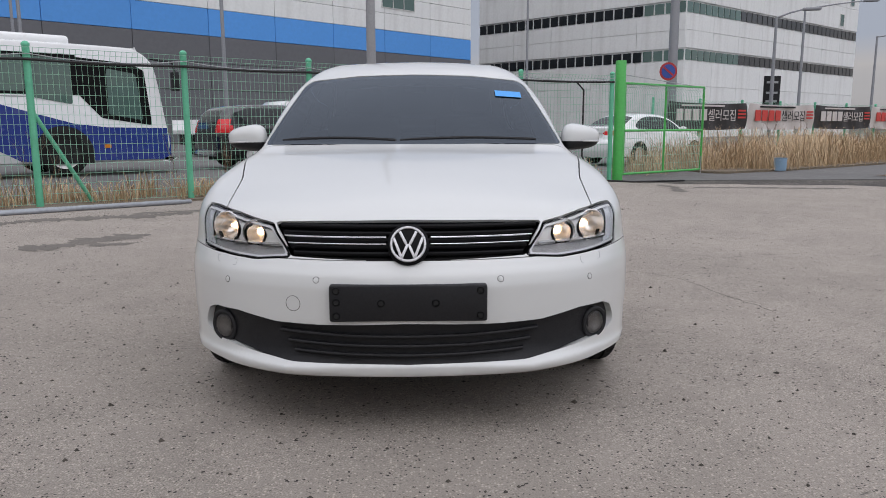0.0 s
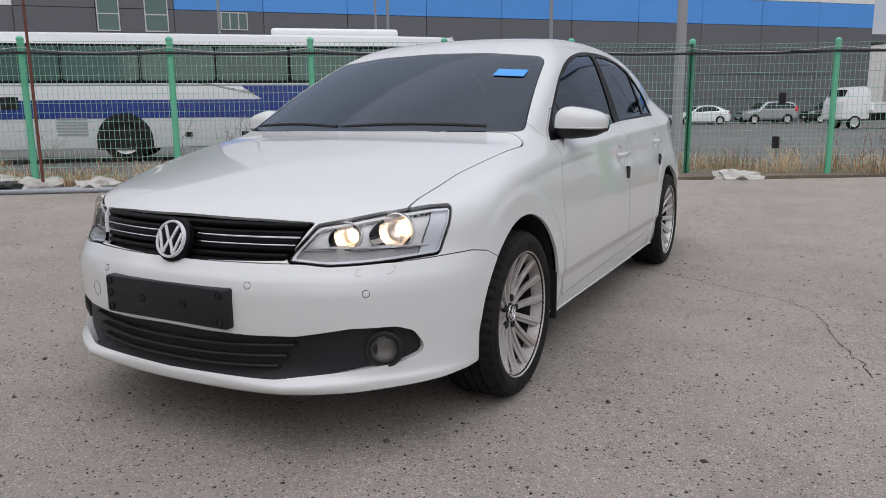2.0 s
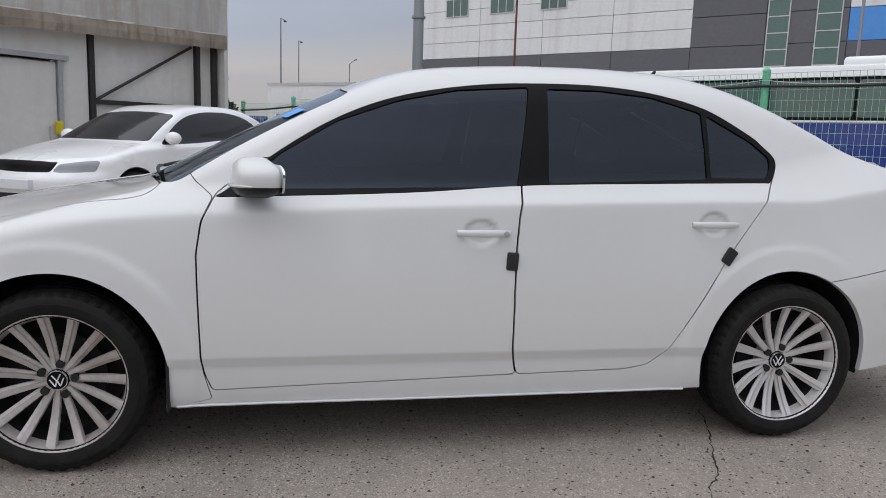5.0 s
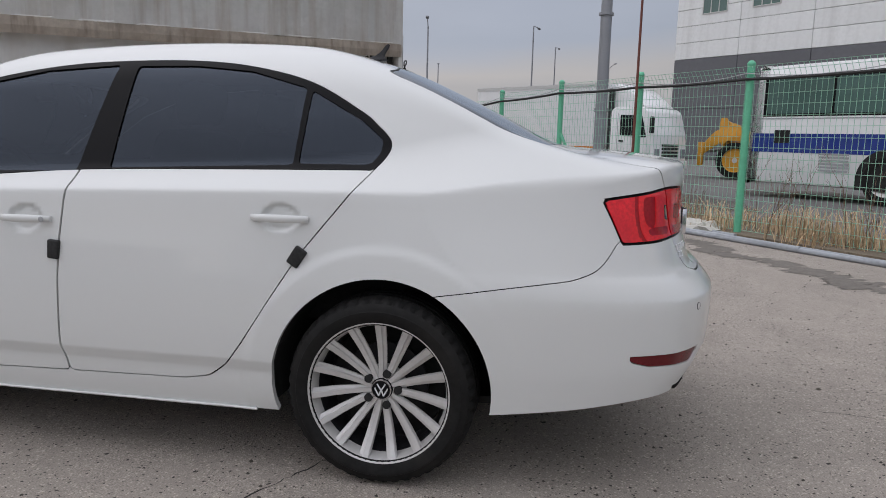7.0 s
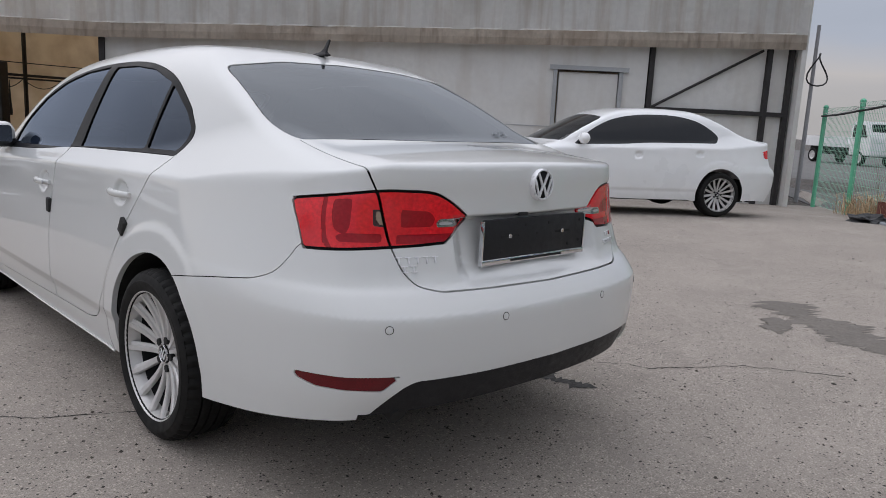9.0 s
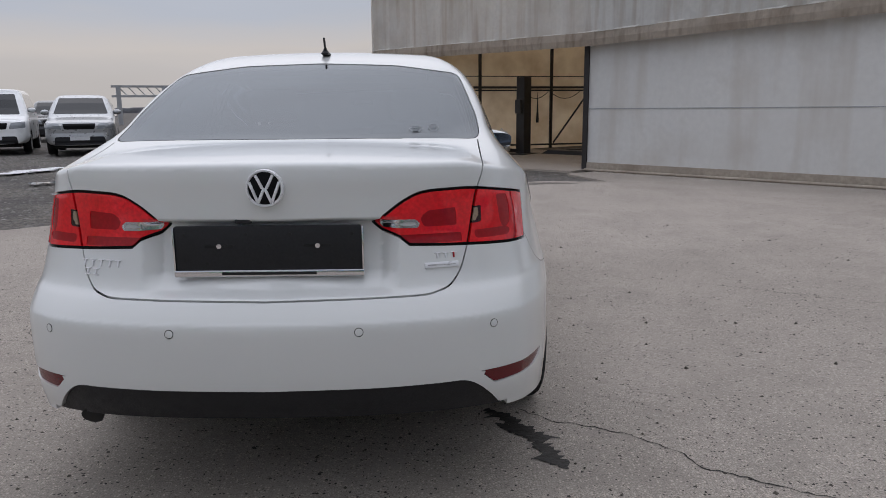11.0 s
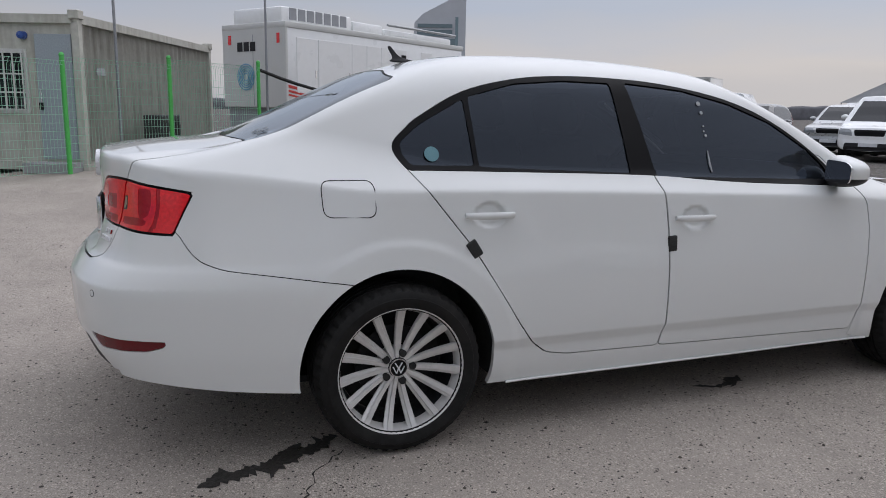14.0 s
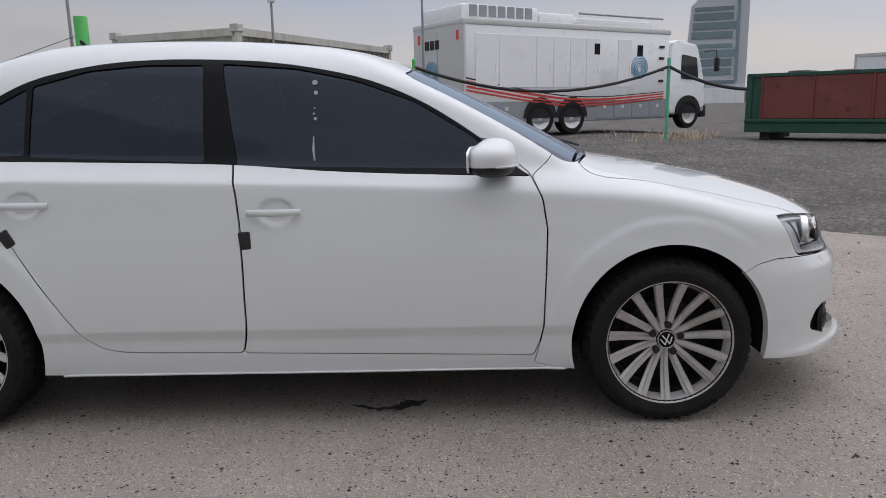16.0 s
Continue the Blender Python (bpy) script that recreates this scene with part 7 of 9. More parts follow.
def shed():
    m = frame_of(WALL_AT, WALL_DIR, -.26)
    # seen from the yard the wall runs from the right hand to the left: x along WALL_DIR, outwards is -y
    back = m @ Vector((0, 1, 0)) - m.translation
    if back.dot(WALL_OUT) > 0:
        m = m @ Matrix.Diagonal((1, -1, 1, 1))
    s = thing("shed", m, "stained white sheet shed with an open bay and corrugated upper band", "shed")

    def put(name, bm, mt, label=""):
        bmesh.ops.recalc_face_normals(bm, faces=bm.faces[:])
        return part(name, bm, mt, s, label)
    # wall from the bay to the far corner, with a door
    put("wall_sheet", box(0, 9.65, 0, .12, 0, 3.7), M_SHEDWALL)
    put("wall_sheet", box(11.0, 11.55, 0, .12, 0, 3.8), M_SHEDWALL)
    put("wall_sheet", box(9.65, 11.0, 0, .12, 2.62, 3.8), M_SHEDWALL)
    put("wall_sheet", box(11.7, 14.6, .05, .15, 0, 3.8), M_SHEDWALL)
    d = put("door", box(9.70, 10.95, .02, .08, .02, 2.58, .01), M_SHEDWALL)
    for x in (9.62, 11.0):
        put("door_frame", box(x - .04, x + .04, -.05, .1, 0, 2.64), M_GALV)
    put("door_frame", box(9.5, 11.15, -.08, .1, 2.62, 2.71), M_GALV)
    put("door_handle", tube([(10.75, -.06, 1.15), (10.75, -.06, 1.4)], .014, 6), M_GALV)
    put("yellow_rag", box(10.85, 11.0, -.12, -.02, 1.25, 1.5, .04), mat("yellow_cloth", (.62, .50, .02), .8, vary=.2))
    put("seam_strip", box(0, 9.6, -.012, 0, 1.42, 1.435), M_GREYPRINT)
    put("skirting", box(0, 9.6, -.03, .0, -.02, .20), M_GRIME)
    put("base_rail", tube([(0, -.08, .03), (9.6, -.08, .03)], .03, 8), M_GRIME)
    for x in (11.62, 14.05, 14.5):
        put("post", box(x - .05, x + .05, -.06, .1, 0, 3.3), M_DARKSTEEL)
    put("brace", tube([(11.7, -.03, 1.95), (13.9, -.03, 3.2)], .03, 6), M_DARKSTEEL)
    put("rail", box(11.6, 14.5, -.05, .02, 1.86, 1.95), M_DARKSTEEL)
    # corrugated band above, a little proud, its lower edge rising towards the far corner
    bm = bmesh.new()
    rows = []
    n = 22 * 9
    for i in range(n + 1):
        x = -7.35 + 22.0 * i / n
        wv = (0, .0, .035, .06, .06, .06, .035, 0, 0)[i % 9]
        z0 = 2.80 + (.029 * x if x > 0 else -.007 * x)
        bulge = .05 * math.sin(x * 1.7)
        rows.append([bm.verts.new((x, -.28 + wv * f - bulge * .3, z)) for z, f in ((z0 + .29, .2), (z0 + .33, 1), (z0 + 1.4, 1), (z0 + 3.2, 1))])
    for p, q in zip(rows, rows[1:]):
        for j in range(3):
            bm.faces.new((p[j], q[j], q[j + 1], p[j + 1]))
    bmesh.ops.solidify(bm, geom=bm.faces[:], thickness=.01)
    put("corrugated_band", bm, M_SHEDBAND)
    bm, rows = bmesh.new(), []
    for i in range(89):
        x = -7.35 + .25 * i
        z0 = 2.80 + (.029 * x if x > 0 else -.007 * x)
        fold = .018 * math.sin(x * 2.3) + .012 * math.sin(x * 7.1)
        rows.append([bm.verts.new((x, y, z)) for y, z in ((-.285 + fold, z0), (-.30 + fold * .6, z0 + .14), (-.275, z0 + .30))])
    for p, q in zip(rows, rows[1:]):
        for j in range(2):
            bm.faces.new((p[j], q[j], q[j + 1], p[j + 1]))
    bmesh.ops.solidify(bm, geom=bm.faces[:], thickness=.012)
    put("hem", bm, M_HEM, "brown-stained hem under the corrugated band")
    bm = bmesh.new()
    rows = [[bm.verts.new((-7.35 - .02, y, z)) for z in (2.8, 6.0)] for y in (-.3, 9)]
    bm.faces.new((rows[0][0], rows[1][0], rows[1][1], rows[0][1]))
    bmesh.ops.solidify(bm, geom=bm.faces[:], thickness=.05)
    put("end_sheet", bm, M_SHEDBAND)
    put("end_wall", box(14.6, 14.7, -.25, 9, 0, 6.4), M_SHEDWALL)
    put("roof", box(-.2, 14.7, -.2, 9.2, 5.9, 6.05), M_SHEDBAND)
    bm, rows = bmesh.new(), []
    for i in range(30):
        x = -7.4 + 7.2 * i / 29
        rows.append([bm.verts.new((x, -.2 + 9.4 * j / 6, 5.95 + .04 * math.sin(x * 4.4))) for j in range(7)])
    for p, q in zip(rows, rows[1:]):
        for j in range(6):
            bm.faces.new((p[j], q[j], q[j + 1], p[j + 1]))
    put("tarp_roof", bm, M_MEMBRANE)
    # the open bay: lining, frames, lift columns and floor
    put("lining", box(-3.3, 14.5, 7.0, 7.1, 0, 5.9), M_TAN)
    put("lining", box(0, .1, .15, 7.0, 0, 5.9), M_TAN)
    # the slanting end: a thin tarpaulin that lets daylight through, on a steel frame
    end = pose(-7.33, .08, 0, 0, 0, math.degrees(math.atan2(5.7, 3.25)))
    bm, rows = bmesh.new(), []
    for i in range(61):
        x = 10.5 * i / 60
        rows.append([bm.verts.new((x, .015 * math.sin(x * 5.1) + .01 * math.sin(x * 1.7 + j), .12 + 5.8 * j / 8)) for j in range(9)])
    for p, q in zip(rows, rows[1:]):
        for j in range(8):
            bm.faces.new((p[j], q[j], q[j + 1], p[j + 1]))
    part("tarp_wall", bm, M_MEMBRANE, s, smooth=True, at=end)
    for z, h, w in ((.28, .05, .05), (1.98, .05, .06), (2.06, .07, .07), (2.42, .025, .03)):
        part("frame_rail", box(0, 9.6, -.14, -.14 + w, z, z + h), M_DARKSTEEL, s, at=end)
    for x in (3.02, 5.41, 8.0):
        part("frame_post", box(x - .04, x + .04, -.12, -.04, 0, 5.8), M_DARKSTEEL, s, at=end)
    part("diagonal", tube([(5.5, -.1, .35), (6.75, -.1, 2.0)], .03, 6), M_DARKSTEEL, s, at=end)
    part("hanging_cable", tube(sagging([(4.4, -.16, 2.0), (5.3, -.16, 2.0), (6.4, -.16, 2.0)], .25, 8), .012, 6), M_CABLE, s, at=end)
    part("hoist_control", tube([(4.9, -.2, 1.0), (4.9, -.2, 1.1), (4.9, -.2, 1.35), (4.9, -.2, 1.95)], [.045, .05, .03, .008], 8), M_CABLE, s, at=end)
    bm = box(-7.4, 0, -.6, 7.0, -.14, .02)
    for v in bm.verts:
        v.co.z += .03 * (v.co.y + .6)
    put("floor_slab", bm, M_CONC)
    for y in (2.9, 3.9):
        bm = slab([(-3.6, .1), (-3.3, .24), (-1.6, .24), (-1.2, .1)], y, y + .5, 'y')
        put("drive_ramp", bm, M_LIFT)
    put("frame_post", box(-7.32, -7.2, -.05, .08, 0, 2.9), M_DARKSTEEL)
    put("frame_post", box(-.1, .02, -.05, .08, 0, 2.9), M_DARKSTEEL)
    for k, (x, y) in enumerate(((-4.0, 2.63), (-.45, 4.0))):
        lift = thing("car_lift", m @ pose(x, y, .10), "dark steel car lift column in the open bay", "lift", "car lift columns")
        part("column", box(-.15, .15, -.17, .17, 0, 2.25, .02), M_LIFT, lift)
        part("base_plate", box(-.3, .3, -.4, .4, 0, .04), M_LIFT, lift)
        part("arm", box(-.9, .0, -.12, .0, .06, .16), M_LIFT, lift)
        part("motor_box", box(-.1, .1, -.3, -.17, 1.2, 1.6, .02), M_LIFT, lift)
    # workshop chair and small stuff on the bay floor
    ch = thing("office_chair", m @ pose(-5.17, .75, .05, 0, 0, 160), "black office chair standing in the open bay", "chair")
    part("seat", box(-.24, .24, -.24, .24, .42, .50, .04), M_SEAT, ch, smooth=True)
    part("backrest", box(-.22, .22, .2, .27, .6, 1.05, .04), M_SEAT, ch, smooth=True)
    part("column", tube([(0, 0, .1), (0, 0, .45)], .03, 8), M_DARKSTEEL, ch)
    for k in range(5):
        a = 2 * math.pi * k / 5
        part("foot", tube([(0, 0, .12), (.28 * math.cos(a), .28 * math.sin(a), .05)], .02, 6), M_DARKSTEEL, ch)
    ch2 = thing("stool", m @ pose(-4.95, 1.75, .08, 0, 0, 140), "red and black seat standing in the bay", "stool")
    part("seat", box(-.22, .22, -.22, .22, .35, .45, .04), M_RUST, ch2, smooth=True)
    part("backrest", box(-.2, .2, .16, .24, .5, .9, .04), M_RUST, ch2, smooth=True)
    part("base", tube([(0, 0, 0), (0, 0, .36)], .05, 8), M_DARKSTEEL, ch2)
    for k, (x, y, h, mt) in enumerate(((-5.6, .55, .30, M_RUST), (-5.35, .75, .22, M_LIFT), (-4.95, 1.0, .20, M_RUST), (-4.75, 1.25, .18, M_LIFT))):
        b = part("tool_crate", box(-.2, .2, -.16, .16, 0, h, .03), mt, at=m @ pose(x, y, .04 + .03 * y, 0, 0, k * 25))
        tagged(b, "small dark crate on the workshop floor", "crate", "crates in the bay")
    bm = bmesh.new()
    bmesh.ops.create_icosphere(bm, subdivisions=3, radius=1)
    for v in bm.verts:
        v.co *= 1 + .22 * noise.noise(v.co * 2.3)
        v.co = Vector((v.co.x * .24, v.co.y * .2, .34 + v.co.z * .36 * (1.15 - .25 * v.co.x)))
        v.co.z = max(0, v.co.z)
    tagged(part("sack", bm, M_RAG, smooth=True, at=m @ pose(-4.33, 2.1, .08)), "pale bulging sack standing on the workshop floor", "sack")


def site_office():
    K, r, o = (10.5, 5.55), Vector((.92, -.39, 0)), Vector((.39, .92, 0))
    z0 = float(ground_height(*K)) - .02
    grey = mat("grey_green_container_paint", (.52, .51, .46), .6, vary=.08, scale=2, stain=.25, stain_scale=2.5, stain_color=(.20, .17, .13), streak=(.4, 2, (.19, .16, .12), (3, 3, .3)))
    c = thing("site_office", frame_of(K, r, z0), "grey corrugated container office with barred windows", "container")

    def corrugated(L, n):
        bm = bmesh.new()
        rows = []
        k = n * 4
        for i in range(k + 1):
            x = L * i / k
            y = (0, .035, .035, 0)[i % 4]
            rows.append([bm.verts.new((x, y, z)) for z in (.16, 2.46)])
        for p, q in zip(rows, rows[1:]):
            bm.faces.new((p[0], q[0], q[1], p[1]))
        bmesh.ops.solidify(bm, geom=bm.faces[:], thickness=.004)
        return bm
    part("side_wall", corrugated(6.0, 26), grey, c)
    part("far_wall", corrugated(6.0, 26), grey, c, at=pose(0, 2.96, 0))
    m2 = pose(0, 3.0, 0, 0, 0, -90)
    part("front_wall", box(0, 3.0, .01, .05, .16, 2.46), grey, c, at=m2)
    part("back_wall", box(0, 3.0, -.02, .02, .16, 2.46), grey, c, at=m2 @ pose(0, 6, 0))
    part("roof", box(0, 6, 0, 3, 2.47, 2.56), grey, c)
    part("floor", box(0, 6, 0, 3, .02, .14), grey, c)
    for x in (0, 6):
        for y in (0, 3):
            part("corner_post", box(x - .06, x + .06, y - .06, y + .06, 0, 2.58), grey, c)
            for z in (.06, 2.56):
                part("corner_casting", box(x - .09, x + .09, y - .09, y + .09, z - .07, z + .07, .01), grey, c)
    for y in (-.03, 3.03):
        part("top_rail", box(0, 6, y - .03, y + .03, 2.42, 2.56), grey, c)
        part("bottom_rail", box(0, 6, y - .03, y + .03, .02, .16), grey, c)
    for x in (-.03,):
        part("top_rail", box(x - .03, x + .03, 0, 3, 2.42, 2.56), grey, c)
        part("bottom_rail", box(x - .03, x + .03, 0, 3, .02, .16), grey, c)
    for x0 in (.28, 1.45):
        w = new("window")
        w.parent, w.matrix_local = c, m2
        part("pane", box(x0, x0 + .62, -.01, .0, 1.02, 1.95), M_WINDOW, w)
        for a in range(5):
            part("bar", box(x0 + .62 * a / 4 - .012, x0 + .62 * a / 4 + .012, -.07, -.055, .98, 1.98), M_FRAME, w)
        for z in (1.02, 1.3, 1.6, 1.95):
            part("bar", box(x0 - .02, x0 + .64, -.066, -.05, z - .012, z + .012), M_FRAME, w)
        for z in (.99, 1.97):
            part("frame_bar", box(x0 - .05, x0 + .67, -.03, .01, z - .035, z + .035), M_FRAME, w)
        for x in (x0 - .03, x0 + .65):
            part("frame_bar", box(x - .03, x + .03, -.026, .01, .99, 1.97), M_FRAME, w)
    d = part("door", box(2.28, 2.9, -.02, .01, .2, 2.25, .01), mat("grey_door_paint", (.34, .38, .42), .5, vary=.1), c, at=m2)
    part("handle", tube([(2.36, -.06, 1.15), (2.36, -.06, 1.35)], .012, 6), M_CHROME, d)
    part("lock_box", box(2.30, 2.36, -.05, -.02, 1.02, 1.14), M_BLACK, d)
    part("notice", box(1.15, 1.3, -.012, .0, 1.55, 1.8), M_WHITEPRINT, c, at=m2)
    part("notice", box(.55, .85, -.012, .0, 1.62, 1.75), M_GREYPRINT, c)
    part("alarm_lamp", lathe([(.002, -.12), (.06, -.1), (.07, 0)], 12, 'y'), mat("blue_lamp", (.03, .08, .3), .3, vary=.1), c, at=m2 @ pose(2.1, 0, 2.22))
    part("conduit", tube([(.4, -.03, .95), (.45, -.04, .4), (.6, -.05, .1)], .015, 6), M_CABLE, c, at=m2)
    part("step", box(2.2, 3.0, -.5, -.05, 0, .16), M_CONCRETE_POLE, c, at=m2)
    gen = thing("air_unit", frame_of((11.6, 4.6), r, z0), "dark outdoor unit in a wire cage beside the container", "machine")
    part("case", box(0, .9, -.3, .05, .1, .95, .02), M_LIFT, gen)
    for k in range(6):
        part("fin", box(.05 + k * .14, .12 + k * .14, -.32, -.3, .2, .85), M_DARKSTEEL, gen)


def distance():
    # a far glass tower
    glass = mat("blue_grey_curtain_glass", (.17, .25, .28), .12, vary=.1, scale=.05, per_object=.5, spec=.8)
    clad = mat("grey_tower_cladding", (.50, .52, .55), .5, vary=.05, scale=.05)
    c = Vector((-3.3 + 260 * math.cos(radians(-19.5)), 1.7 + 260 * math.sin(radians(-19.5)), 0))
    m = frame_of(c, (math.sin(radians(19.5)) * -1, -math.cos(radians(19.5))))
    t = thing("glass_tower", m, "slim grey and glass tower with a slanted top", "building")
    part("body", slab([(-9.5, 0), (10.2, 0), (10.2, 41), (7, 40), (-4.5, 34), (-7.5, 31)], 0, 16, 'y'), clad, t)
    for k in range(9):
        z = 6.2 + k * 2.9
        x0 = -9.2 + .075 * z
        part("glass_strip", box(x0 + .6, 5.6 if k % 3 else 7.0, -.25, .05, z, z + (2.2 if k % 4 else 1.2)), glass, t)
    part("glass_strip", box(6.6, 7.6, -.3, .05, 7, 33), glass, t)
    part("podium", box(-14, 10, -1, 12, 0, 5), M_WHITE_PANEL, t)
    # low hills and scrub on the skyline
    V, F = [], []
    rnd = random.Random(3)
    for a0, a1, R, hmax in ((-60, 25, 420, 12), (195, 170, 380, 7), (-100, -60, 600, 7)):
        k0 = len(V)
        n = 120
        for i in range(n + 1):
            a = radians(a0 + (a1 - a0) * i / n)
            h = hmax * (.45 + .4 * noise.noise(Vector((i * .09, R, 0))) + .16 * rnd.random())
            for r, z in ((R, -1), (R, h * .8), (R + 20, h), (R + 60, -1)):
                V.append((r * math.cos(a), r * math.sin(a), z))
        for i in range(n):
            for j in range(3):
                F.append((k0 + i * 4 + j, k0 + i * 4 + 4 + j, k0 + i * 4 + 5 + j, k0 + i * 4 + 1 + j))
    tagged(mesh_ob("backdrop", V, F, mat("distant_scrub", (.12, .12, .13), .95, vary=.3, scale=.05)), "low hazy wooded hills on the skyline", "hills", kind="structure")
    # pines beyond the fence
    leaf = mat("pine_needles", (.035, .055, .03), .8, vary=.3, scale=2, island=.7)
    bark = mat("pine_bark", (.07, .05, .035), .9, vary=.3)
    for k, (x, y, h) in enumerate(((-58, -9, 4.8), (-54, -5.5, 3.8), (-62, -4.5, 4.2), (-50, -3.0, 3.2))):
        t = thing("pine_tree", pose(x, y, 0), "small dark green pine tree beyond the fence", "tree", "pines beyond the fence")
        part("trunk", tube([(0, 0, 0), (.1, 0, h * .5), (0, .1, h)], [.16, .1, .03], 8), bark, t, smooth=True)
        V, F = [], []
        r2 = random.Random(k + 40)
        for _ in range(900):
            u = r2.random() ** .7
            z = h * (.3 + .7 * u)
            rad = h * .34 * (1.05 - u) * (.5 + .5 * r2.random()) * (1 + .35 * math.sin(z * 4 + k))
            a = r2.uniform(0, 6.283)
            p = Vector((rad * math.cos(a), rad * math.sin(a), z))
            s = r2.uniform(.12, .3)
            d1 = Vector((r2.uniform(-1, 1), r2.uniform(-1, 1), r2.uniform(-.6, .6))) * s
            d2 = Vector((r2.uniform(-1, 1), r2.uniform(-1, 1), r2.uniform(-.6, .6))) * s * .6
            n0 = len(V)
            V += [p, p + d1, p + d1 * .6 + d2]
            F.append((n0, n0 + 1, n0 + 2))
        mesh_ob("crown", V, F, leaf, t, smooth=False)


warehouse()
office_block()
poles()
banners()
shed()
site_office()
distance()

# ---- other vehicles ----
M_GLASS_FAR = mat("dark_vehicle_glass", (.012, .014, .017), .08, vary=.1, scale=2, spec=.4)
M_WHITE = mat("white_vehicle_paint", (.83, .84, .84), .3, vary=.03, scale=1, coat=.8)
M_DARKPAINT = mat("black_vehicle_paint", (.012, .012, .014), .2, vary=.1, scale=1, coat=1.0)
M_SILVERPAINT = mat("silver_vehicle_paint", (.42, .43, .44), .3, .5, vary=.03, coat=.8)
M_BLUEPAINT = mat("deep_blue_vehicle_paint", (.012, .035, .24), .25, vary=.06, scale=1, coat=.8)
M_YELLOW = mat("machine_yellow_paint", (.62, .30, .02), .45, vary=.12, scale=3, stain=.3, stain_scale=3)
M_LAMPWHITE = mat("clear_lamp_glass", (.26, .28, .30), .08, vary=.1, scale=20, coat=1.0)
M_AMBER = mat("amber_lens", (.65, .22, .02), .2, vary=.1)
FAR = {}


def far_wheel(parent, x, y, r, w, side):
    """A small wheel: tyre and rim."""
    wh = new("wheel")
    wh.parent = parent
    wh.matrix_local = pose(x, y, r, 0, 0, 0 if side > 0 else 180) @ Matrix.Diagonal((w, r, r, 1))
    if "tyre" not in FAR:
        FAR["tyre"] = part("tyre", lathe([(.66, .46), (.8, .5), (.94, .47), (1.0, .36), (1.0, -.36), (.94, -.47), (.7, -.5)], 32, 'x', caps=False), M_RUBBER, wh, smooth=True)
        bm = lathe([(.66, .46), (.69, .40), (.60, .32), (.40, .22), (.16, .26), (.14, .34), (.002, .35)], 32, 'x', caps=False)
        FAR["rim"] = part("rim", bm, M_ALLOY, wh, smooth=True)
    else:
        for key, nm in (("tyre", "tyre"), ("rim", "rim")):
            again(FAR[key], nm, wh, Matrix())
    return wh


KINDS = {
    "suv": dict(side=[(0, .35), (.02, .62), (.10, .92), (.9, 1.06), (1.15, 1.1), (1.85, 1.62), (2.4, 1.70), (3.7, 1.68), (4.25, 1.52), (4.5, 1.05), (4.52, .5), (4.42, .32), (2.2, .26), (.2, .26)],
                win=[(1.42, 1.13), (1.95, 1.55), (2.5, 1.61), (3.6, 1.59), (4.05, 1.46), (4.2, 1.13)], screen=(1.12, 1.60), lamp=(.72, .90), w=.90, hubs=(.86, 3.55), r=.35, hood=1.15),
    "van": dict(side=[(0, .35), (.02, .62), (.10, .95), (.55, 1.12), (1.25, 1.78), (1.7, 1.90), (4.6, 1.90), (5.0, 1.7), (5.1, .6), (5.0, .32), (2.2, .28), (.2, .28)],
                win=[(.98, 1.2), (1.38, 1.68), (1.8, 1.75), (4.5, 1.75), (4.8, 1.2)], screen=(1.12, 1.74), lamp=(.72, .92), w=.94, hubs=(.85, 4.0), r=.34, hood=.62),
}


